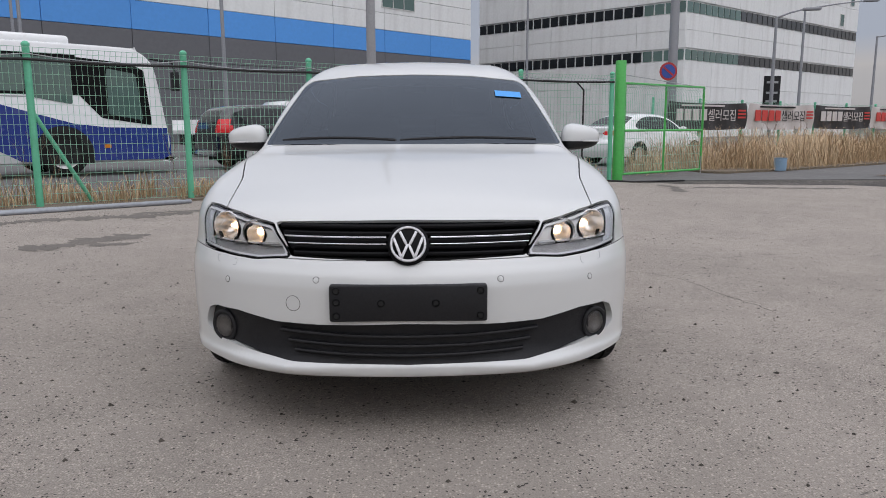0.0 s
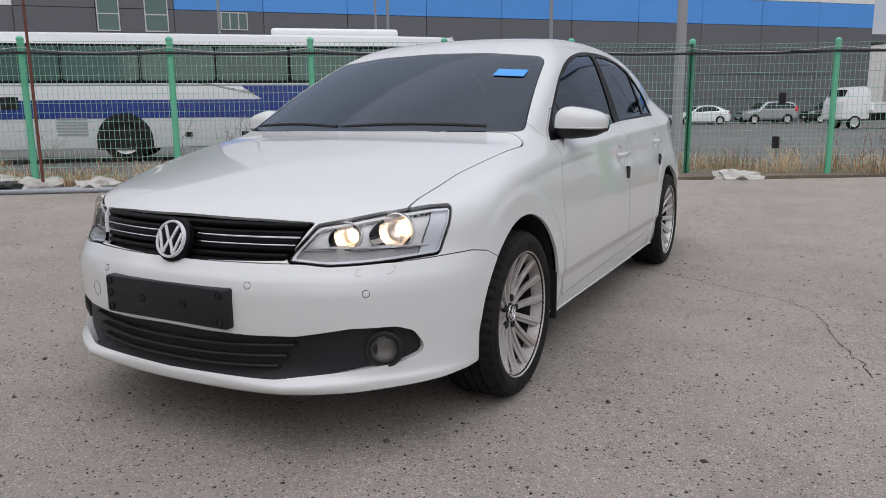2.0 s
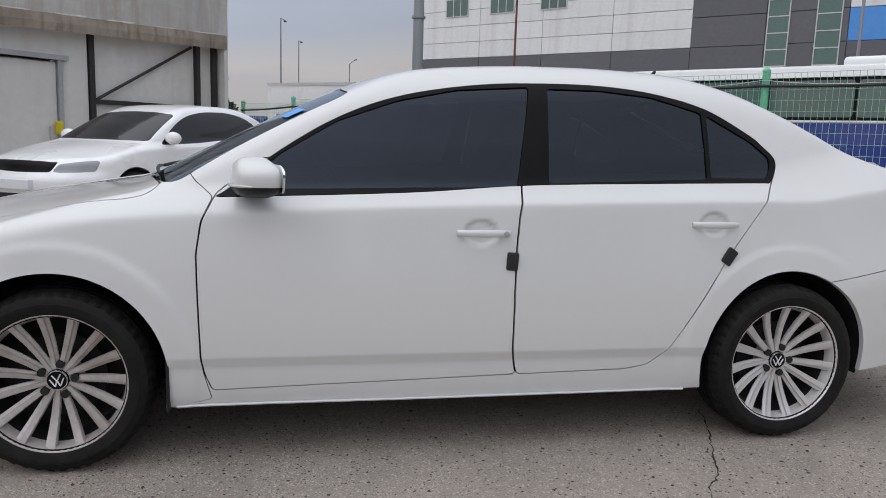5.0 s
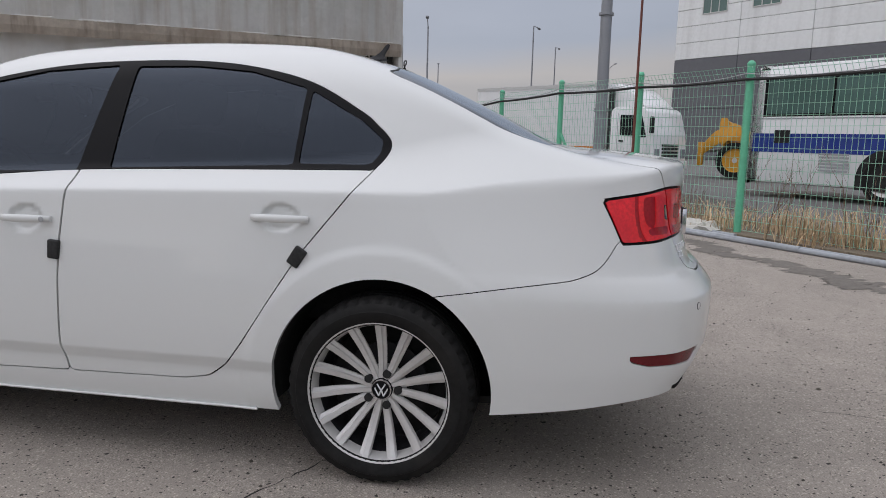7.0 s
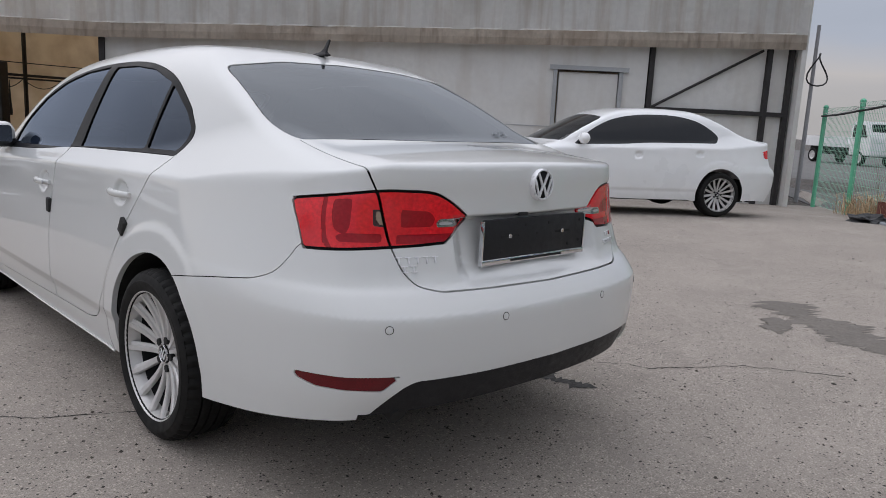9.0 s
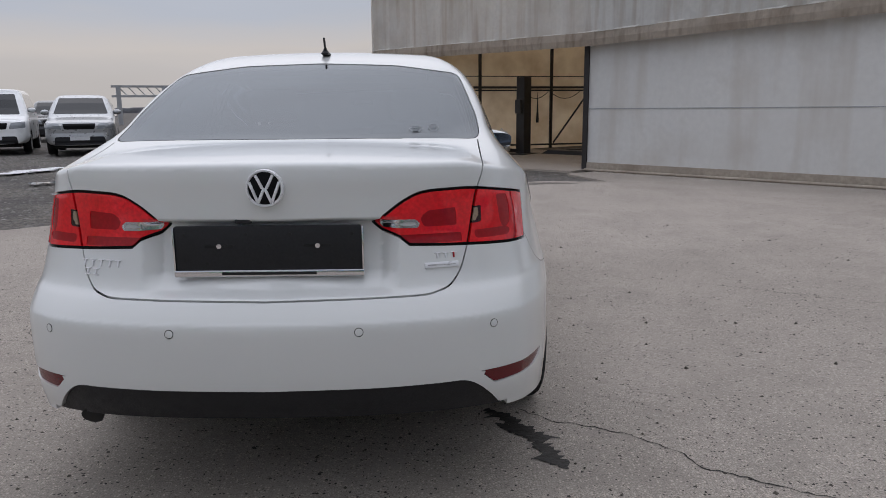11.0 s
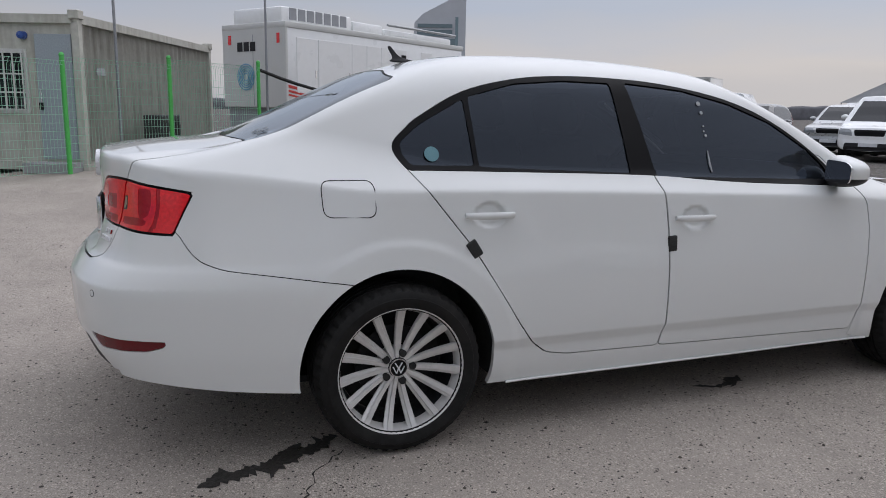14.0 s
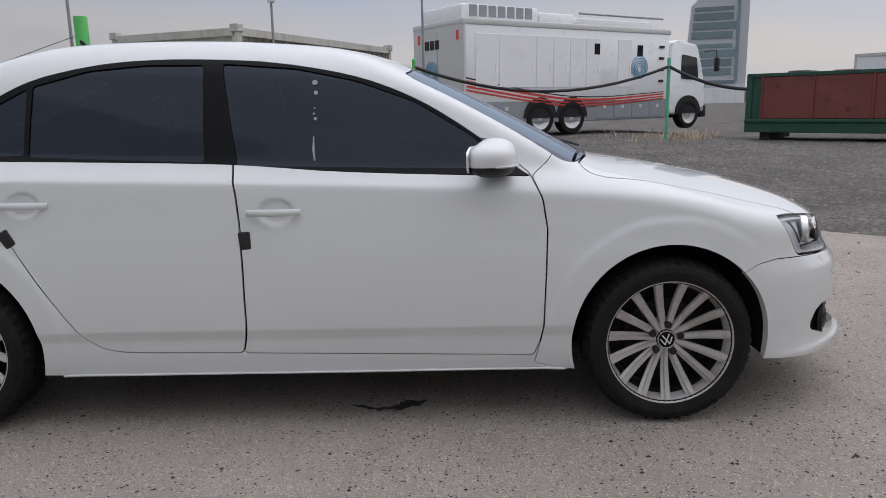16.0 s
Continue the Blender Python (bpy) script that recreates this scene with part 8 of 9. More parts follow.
def far_car(kind, at, paint, label, rack=False):
    """A parked car of a plain kind; the camera never comes near it."""
    car = thing("parked_car", at, label, "car", "parked cars")
    if kind == "sedan":
        form, hubs, r, wx = sedan_form, HUBS, .312, .765
    else:
        k = KINDS[kind]
        side_poly = rounded(k["side"], 3)
        w0, top = k["w"], max(p[1] for p in k["side"])

        def form(x, y, z):
            x, y, z = np.broadcast_arrays(np.abs(x), y, z)
            d = outline_distance(np.stack([y.ravel(), z.ravel()], 1), side_poly).reshape(y.shape)
            L = k["side"][-3][0]
            wide = w0 - .24 * np.clip((z - 1.05) / (top - 1.05), 0, 1) ** 1.2 - .05 * np.clip((.5 - z) / .3, 0, 1) - .20 * np.clip((.55 - y) / .55, 0, 1) ** 2.2 - .10 * np.clip((y - 4.0) / .6, 0, 1) ** 2
            return soft_max(d + .05 * np.clip(x, 0, 1) ** 2, x - wide, .16)
        hubs, r, wx = k["hubs"], k["r"], w0 - .12
    key = (kind, paint.name)
    if key in FAR:
        for src in FAR[key]:
            again(src, src.name.split(".")[0], car, Matrix())
    else:
        V, T = skin(form, (-.07, -.1, .2), (1.05, 5.3, 1.99), .035)
        V, _, T = cut(V, T, V[:, 0].copy())
        for hub in hubs:
            V, _, T = cut(V, T, np.where(V[:, 0] > .3, np.hypot(V[:, 1] - hub, V[:, 2] - r) - r * 1.14, 1.0))
        groups = []

        def grab(name, d, mt):
            nonlocal V, T
            V, a, T = cut(V, T, d(V))
            groups.append((name, a, mt))
        if kind == "sedan":
            grab("side_glass", lambda P: np.where(P[:, 0] > .3, outline_distance(P[:, [1, 2]], WINDOW_LINE), 1.0), M_GLASS_FAR)
            grab("windscreen", lambda P: np.where((P[:, 1] < 2.3) & (P[:, 1] > 1.0), outline_distance(P[:, [0, 2]], SCREEN_LINE), 1.0), M_GLASS_FAR)
            grab("rear_glass", lambda P: np.where((P[:, 1] > 3.0) & (P[:, 2] > 1.0), outline_distance(P[:, [0, 2]], BACK_LINE), 1.0), M_GLASS_FAR)
            grab("headlamp", lambda P: np.where(P[:, 1] < 1.0, outline_distance(np.stack([P[:, 0] + P[:, 1], P[:, 2]], 1), HEAD_LAMP), 1.0) + .012, M_LAMPWHITE)
            grab("grille", lambda P: np.where(P[:, 1] < .5, outline_distance(P[:, [0, 2]], GRILLE), 1.0), M_BLACK_GLOSS)
            grab("air_intake", lambda P: np.where(P[:, 1] < .7, outline_distance(P[:, [0, 2]], INTAKE), 1.0) + .02, M_BLACK)
            grab("tail_lamp", lambda P: np.where(P[:, 1] > 3.9, outline_distance(np.stack([P[:, 0] + 4.5 - P[:, 1], P[:, 2]], 1), TAIL_LAMP), 1.0) + .02, M_REDLENS)
        else:
            win = filleted(k["win"], .06)
            z0, z1 = k["screen"]
            grab("side_glass", lambda P: np.where(P[:, 0] > .45, outline_distance(P[:, [1, 2]], win), 1.0), M_GLASS_FAR)
            grab("windscreen", lambda P: np.where(P[:, 1] < 2.1, outline_distance(P[:, [0, 2]], [(-.72, z0 + .02), (-.58, z1), (.58, z1), (.72, z0 + .02)]), 1.0), M_GLASS_FAR)
            grab("rear_glass", lambda P: np.where(P[:, 1] > 3.9, outline_distance(P[:, [0, 2]], [(-.62, z0 + .04), (-.52, z1 - .05), (.52, z1 - .05), (.62, z0 + .04)]), 1.0), M_GLASS_FAR)
            a, b = k["lamp"]
            grab("headlamp", lambda P: np.where(P[:, 1] < .7, outline_distance(P[:, [0, 2]], filleted([(.44, a), (.50, b - .02), (.86, b + .02), (.86, a + .04)], .03)), 1.0), M_LAMPWHITE)
            grab("grille", lambda P: np.where(P[:, 1] < .6, outline_distance(P[:, [0, 2]], filleted([(-.38, a), (-.42, b - .02), (.42, b - .02), (.38, a)], .03)), 1.0), M_BLACK_GLOSS)
            grab("lower_bumper", lambda P: np.where(P[:, 1] < .7, outline_distance(P[:, [0, 2]], filleted([(-.66, .30), (-.62, .52), (.62, .52), (.66, .30)], .05)), 1.0), M_BLACK)
            grab("tail_lamp", lambda P: np.where(P[:, 1] > 4.1, outline_distance(P[:, [0, 2]], filleted([(.6, .95), (.6, 1.3), (.9, 1.3), (.9, .95)], .03)), 1.0), M_REDLENS)
        groups.insert(0, ("body", T, paint))
        N = form_gradient(form, V)
        N /= np.maximum(np.linalg.norm(N, axis=1), 1e-6)[:, None]
        flip = np.array([-1.0, 1, 1])
        FAR[key] = []
        for name, t, mt in groups:
            if not len(t):
                continue
            P, tt = packed(V, t)
            n, _ = packed(N, t)
            q = len(P)
            if name in ("side_glass", "headlamp", "tail_lamp"):
                FAR[key].append(mesh_ob(name, P, tt, mt, car, normals=n))
                FAR[key].append(mesh_ob(name, P * flip, tt[:, ::-1], mt, car, normals=n * flip))
                continue
            FAR[key].append(mesh_ob(name, np.concatenate([P, P * flip]), np.concatenate([tt, tt[:, ::-1] + q]), mt, car, normals=np.concatenate([n, n * flip])))
        FAR[key].append(part("underside", box(-.68, .68, .3, hubs[1] + .6, .2, .5), M_GAP, car))
        FAR[key].append(part("plate", box(-.25, .25, -.012, .05, .42, .52), M_WHITEPRINT, car))
        if rack:
            for x in (-.5, .5):
                FAR[key].append(part("roof_rail", tube([(x, 2.0, 1.72), (x, 2.2, 1.80), (x, 3.6, 1.80), (x, 3.8, 1.70)], .02, 6), M_BLACK, car))
            for y in (2.4, 3.4):
                FAR[key].append(part("cross_bar", tube([(-.7, y, 1.82), (.7, y, 1.82)], .025, 6), M_BLACK, car))
        for side in (1, -1):
            y, z = (1.5, 1.0) if kind == "sedan" else (k["win"][0][0] + .12, k["win"][0][1] + .06)
            x = .86 if kind == "sedan" else w0 + .06
            bm = bmesh.new()
            bmesh.ops.create_icosphere(bm, subdivisions=2, radius=1)
            bm.transform(Matrix.Translation((side * x, y, z)) @ Matrix.Diagonal((.12, .07, .08, 1)))
            FAR[key].append(part("door_mirror", bm, paint, car, smooth=True))
    for side in (1, -1):
        for hub in hubs:
            if kind == "sedan" and "near" in label:
                w = new("wheel")
                w.parent = car
                w.matrix_local = pose(side * .770, hub, .308, 0, 0, 0 if side == 1 else 180)
                for kk, src in WHEEL.items():
                    again(src, src.name.split(".")[0], w, Matrix())
            else:
                far_wheel(car, side * wx, hub, r, .23, side)
    return car


def facing(x, y, toward, size=1.0):
    """A pose for a car with its nose at (x, y), looking along toward."""
    a = math.degrees(math.atan2(toward[1], toward[0]))
    p = lay(x, y)
    return pose(p.x, p.y, p.z, 0, 0, a + 90)


def parked_cars():
    h = Vector((.85, -.53, 0)).normalized()
    left = Vector((-h.y, h.x, 0))
    front_wheel = Vector((-5.94, -.47, 0)) - left * .74
    nose_at = front_wheel + h * .885
    far_car("sedan", facing(nose_at.x - h.x * .1, nose_at.y - h.y * .1, h) @ Matrix.Diagonal((1.03, 1.06, 1.05, 1)), M_WHITE, "white sedan parked near the shed wall")
    for x, y, kind, paint, label, rack, to in ((4.6, -15.5, "suv", M_WHITE, "white off-road car with a black roof rack", True, (-.47, .88)), (6.3, -14.2, "suv", M_DARKPAINT, "black off-road car parked in a row", False, (-.4, .92)),
                                               (9.4, -14.0, "suv", M_SILVERPAINT, "pale silver off-road car parked in a row", False, (-.4, 1)), (12.2, -14.6, "van", M_WHITE, "white van parked in a row", False, (-.45, 1)),
                                               (15.0, -16.2, "suv", M_SILVERPAINT, "pale silver off-road car parked in a row", False, (-.5, 1)), (17.3, -14.4, "suv", M_DARKPAINT, "black off-road car parked in a row", False, (-.6, 1)),
                                               (20.5, -14.5, "suv", M_SILVERPAINT, "pale silver off-road car parked in a row", False, (-.6, 1)), (8.6, -24, "suv", M_SILVERPAINT, "pale silver off-road car parked in a row", False, (-.4, 1)),
                                               (15.2, -24, "suv", M_DARKPAINT, "black off-road car parked in a row", False, (-.5, 1)), (19, -22, "van", M_WHITE, "white van parked in a row", False, (-.5, 1)), (4.6, -27, "sedan", M_SILVERPAINT, "silver sedan parked in a row", False, (-.2, 1)),
                                               (-2.4, 20.3, "suv", M_DARKPAINT, "black off-road car beyond the fence", False, (.77, .64)), (8.3, 20.9, "sedan", M_WHITE, "white sedan parked behind the banner fence", False, (.8, .6)),
                                               (-9, 57, "sedan", M_WHITE, "white sedan parked by the warehouse", False, (-.8, -.55)), (-4.5, 60, "suv", M_SILVERPAINT, "pale silver car parked by the warehouse", False, (-.8, -.55)), (0, 63, "suv", M_DARKPAINT, "black car parked by the warehouse", False, (-.8, -.55)),
                                               (25, 14.5, "suv", M_DARKPAINT, "dark car standing beyond the gate", False, (.9, .4))):
        far_car(kind, facing(x, y, to), paint, label, rack)


def coach():
    o, d = (-15.6, 8.0), Vector((.77, .64, 0)).normalized()
    m = frame_of(o, d)
    b = thing("coach", m @ pose(.45, 0, 0), "white coach with a blue swoosh, parked behind the fence", "bus")
    L, Wd = 11.35, 2.45
    outline = rounded([(0.05, .36), (0, .6), (.0, 1.6), (.05, 2.6), (.18, 2.86), (.5, 2.93), (6, 2.93), (10.5, 2.92), (11.1, 2.84), (11.38, 2.62), (11.5, 2.3), (11.66, 1.3), (11.74, .7), (11.66, .36), (11.45, .3), (6, .3), (.2, .3)], 4)
    bm = slab(outline, 0, Wd, 'y', bevel=.07)
    part("body", bm, M_WHITE, b, smooth=True)
    part("roof_unit", box(6.6, 9.75, .45, 2.0, 2.90, 3.14, .08, 3), M_WHITE, b, smooth=True)
    # windows: a long dark band, panes set apart
    xs = [.28, 1.9, 3.6, 5.3, 7.0, 8.7]
    for x0, x1 in zip(xs, xs[1:]):
        part("side_window", slab(filleted([(x0 + .03, 1.86), (x1 - .03, 1.86), (x1 - .03, 2.62), (x0 + .03, 2.62)], .08), -.012, .05, 'y'), M_GREENGLASS, b)
    part("window_band", box(.22, 9.72, -.006, .02, 1.8, 2.68), M_BLACK_GLOSS, b)
    part("side_window", slab(filleted([(8.73, 1.75), (9.6, 1.6), (9.6, 2.58), (8.73, 2.62)], .06), -.014, .05, 'y'), M_GREENGLASS, b)
    part("door_glass", slab(filleted([(9.66, 1.9), (10.2, 1.3), (11.32, 1.14), (11.2, 2.4), (10.9, 2.55), (9.66, 2.64)], .06), -.012, .05, 'y'), M_BLACK_GLOSS, b)
    part("door_pane", slab(filleted([(10.35, 1.38), (11.12, 1.26), (11.0, 2.32), (10.35, 2.42)], .06), -.018, .05, 'y'), M_GREENGLASS, b)
    part("windscreen", slab(filleted([(.15, 1.15), (Wd - .15, 1.15), (Wd - .22, 2.6), (.22, 2.6)], .1), 11.40, 11.53, 'x'), M_GLASS_FAR, b)
    # the blue paint: a straight band at the tail, a rising swoosh at the front
    part("blue_band", box(.0, 5.4, -.01, .03, 1.0, 1.42), M_BLUEPAINT, b)
    part("blue_band", box(-.012, .02, .05, Wd - .05, 1.0, 1.42), M_BLUEPAINT, b)
    part("blue_swoosh", slab([(5.3, 1.42), (6.32, 1.42), (5.84, 1.74), (7.58, 1.74), (9.6, 1.17), (10.3, 1.09), (11.66, 1.07), (11.71, .42), (11.55, .33), (8.5, .34), (8.14, .55), (7.45, .97), (5.3, 1.0)], -.012, .03, 'y'), M_BLUEPAINT, b)
    part("front_bumper", box(11.56, 11.78, .05, Wd - .05, .35, .92, .06, 3), M_BLUEPAINT, b, smooth=True)
    part("grey_line", box(.05, 9.6, -.008, .02, 1.74, 1.765), M_GREYPRINT, b)
    for x in (4.5, 5.8, 6.9):
        part("hatch_latch", box(x, x + .16, -.02, .02, .55, .66), M_BLACK, b)
    for k in range(6):
        part("vent_slat", box(1.7, 2.35, -.02, .02, .62 + k * .07, .66 + k * .07), M_GREYPRINT, b)
    part("fuel_flap", box(.55, .95, -.016, .02, 1.2, 1.5, .02), M_BLACK, b)
    for x in (3.15, 9.35):
        bm = slab([(x + .62 * math.cos(t), max(.3, .5 + .62 * math.sin(t))) for t in np.linspace(0, math.pi, 20)] + [(x - .62, .28), (x + .62, .28)], -.018, .25, 'y')
        part("wheel_arch", bm, M_GAP, b)
        wh = far_wheel(b, x, .16, .5, .3, 1)
        wh.matrix_local = pose(x, .11, .5, 0, 0, -90) @ Matrix.Diagonal((.3, .5, .5, 1))
        wh = far_wheel(b, x, .16, .5, .3, 1)
        wh.matrix_local = pose(x, Wd - .14, .5, 0, 0, 90) @ Matrix.Diagonal((.3, .5, .5, 1))
    part("mirror_arm", tube([(11.4, .1, 2.7), (11.85, -.1, 2.62), (11.9, -.12, 2.4)], .03, 6), M_BLACK, b)
    part("mirror_head", box(11.8, 11.97, -.25, -.05, 1.95, 2.4, .03), M_BLACK, b, smooth=True)
    part("marker_lamp", box(10.2, 10.35, -.02, .02, .62, .70), M_AMBER, b)
    part("tail_lamp", box(-.02, .03, .1, .3, .7, .98), M_REDLENS, b)


def cargo_truck():
    d = Vector((.62, .78, 0)).normalized()
    m = frame_of((-24.95, .48), d) @ Matrix.Diagonal((.84, .84, .84, 1))
    t = thing("cargo_truck", m, "white box truck parked beyond the fence", "truck")
    part("cargo_box", box(0, 7.1, 0, 2.4, 1.05, 3.55, .03), M_WHITE, t)
    part("roof_rail", box(0, 7.1, -.02, .04, 3.45, 3.58), M_FRAME, t)
    part("amber_strip", box(0, 7.1, -.015, .02, 1.05, 1.17), M_AMBER, t)
    part("logo_shape", box(.5, 1.5, -.012, .02, 1.9, 2.25), mat("pale_blue_print", (.12, .30, .55), .5, vary=.05), t)
    cab = filleted([(7.3, .55), (7.3, 2.55), (7.5, 2.68), (8.7, 2.66), (8.92, 2.5), (9.16, 1.7), (9.22, 1.0), (9.2, .5), (8.2, .45)], .1)
    part("cab", slab(cab, .02, 2.3, 'y', bevel=.04), M_WHITE, t, smooth=True)
    part("wind_deflector", slab(rounded([(7.3, 2.6), (8.62, 2.64), (8.5, 2.85), (8.05, 3.22), (7.6, 3.45), (7.3, 3.5)], 4), .2, 2.1, 'y', bevel=.08), M_WHITE, t, smooth=True)
    part("gap_panel", box(7.1, 7.32, .1, 2.25, .9, 3.35, .02), M_LIFT, t)
    part("door_line", box(7.62, 7.635, .008, .03, .75, 2.45), M_GREYPRINT, t)
    part("door_handle", box(7.72, 7.9, -.02, .02, 1.38, 1.44, .008), M_BLACK, t)
    part("step_board", box(7.7, 8.7, .0, .2, .48, .6, .02), M_BLACK, t)
    part("side_window", slab(filleted([(7.75, 1.62), (8.9, 1.55), (8.68, 2.35), (7.75, 2.38)], .06), .0, .06, 'y'), M_GLASS_FAR, t)
    bm = slab(filleted([(.15, 1.55), (2.15, 1.55), (2.05, 2.45), (.25, 2.45)], .08), 0, .05, 'x')
    bm.transform(pose(9.12, 0, 0) @ Matrix.Translation((0, 0, 0)))
    for v in bm.verts:
        v.co.x -= (v.co.z - 1.5) * .30
    part("windscreen", bm, M_GLASS_FAR, t)
    for k in range(4):
        part("grille_slat", box(9.2, 9.25, .6, 1.7, .85 + k * .13, .93 + k * .13), M_BLACK, t)
    for y in (.12, 1.9):
        part("headlamp", box(9.18, 9.25, y, y + .3, .8, 1.15, .03), M_LAMPWHITE, t)
    part("bumper", box(9.1, 9.32, .02, 2.3, .4, .72, .05), M_WHITE, t, smooth=True)
    part("plate", box(9.32, 9.33, .9, 1.4, .48, .6), mat("yellow_plate", (.6, .42, .03), .5, vary=.05), t)
    part("mirror", box(9.2, 9.3, -.3, -.1, 1.7, 2.3, .03), M_BLACK, t)
    part("chassis", box(.2, 8.8, .4, 2.0, .6, 1.05), M_GAP, t)
    for k in range(3):
        part("side_guard", box(2.6, 6.6, .0, .04, .5 + k * .16, .56 + k * .16), M_FRAME, t)
    for x in (1.6, 8.2):
        wh = far_wheel(t, x, .2, .45, .28, 1)
        wh.matrix_local = pose(x, .16, .45, 0, 0, -90) @ Matrix.Diagonal((.28, .45, .45, 1))


def wheel_loader(at, label):
    w = thing("wheel_loader", at, label, "loader")
    part("rear_body", box(.2, 2.6, -.75, .75, 1.0, 1.75, .12, 3), M_YELLOW, w, smooth=True)
    part("engine_cover", box(-.4, 1.0, -.7, .7, 1.1, 2.0, .15, 3), M_YELLOW, w, smooth=True)
    part("cab", box(1.2, 2.5, -.65, .65, 1.75, 3.0, .08), M_GLASS_FAR, w, smooth=True)
    for x in (1.2, 2.5):
        for y in (-.65, .65):
            part("cab_post", box(x - .05, x + .05, y - .05, y + .05, 1.75, 3.0), M_DARKSTEEL, w)
    part("cab_roof", box(1.05, 2.7, -.75, .75, 2.98, 3.12, .05), M_YELLOW, w, smooth=True)
    part("front_frame", box(2.6, 3.9, -.5, .5, .8, 1.4, .08), M_YELLOW, w, smooth=True)
    for y in (-.45, .45):
        part("lift_arm", slab(filleted([(2.7, 1.35), (2.95, 1.85), (3.5, 2.1), (4.2, 1.75), (4.75, 1.05), (4.6, .85), (4.0, 1.3), (3.4, 1.5)], .08), y - .06, y + .06, 'y', bevel=.015), M_YELLOW, w, smooth=True)
        part("ram", tube([(3.1, y * .6, 1.2), (4.4, y * .6, 1.0)], .06, 8), M_STEEL, w, smooth=True)
    part("tilt_link", slab(filleted([(3.6, 1.7), (3.75, 2.3), (4.0, 2.3), (4.05, 1.6)], .08), -.12, .12, 'y', bevel=.02), M_YELLOW, w, smooth=True)
    part("tilt_ram", tube([(2.8, 0, 1.6), (3.85, 0, 2.2)], [.09, .06], 8), M_YELLOW, w, smooth=True)
    part("hitch_plate", box(4.55, 4.75, -.55, .55, .45, 1.35, .03), M_YELLOW, w, smooth=True)
    for y in (-.8, .8):
        part("front_fender", slab(filleted([(2.7, 1.25), (2.95, 1.5), (3.75, 1.5), (3.95, 1.3), (3.9, 1.24), (3.7, 1.42), (3.0, 1.42), (2.78, 1.2)], .04), y - .25, y + .25, 'y'), M_YELLOW, w)
    part("exhaust_stack", tube([(.5, .3, 1.95), (.5, .3, 2.6)], .05, 8), M_BLACK, w, smooth=True)
    for x in (.6, 3.4):
        for side in (1, -1):
            wh = far_wheel(w, 0, 0, .68, .5, side)
            wh.matrix_local = pose(x, side * -.85, .68, 0, 0, -90 if side == 1 else 90) @ Matrix.Diagonal((.5, .68, .68, 1))
            bm = lathe([(.45, .28), (.40, .2), (.15, .18), (.002, .2)], 24, 'x', caps=False)
            part("hub_dish", bm, M_YELLOW, wh, smooth=True).matrix_local = pose(0, 0, 0) @ Matrix.Diagonal((1.75, 1.45, 1.45, 1))
    return w


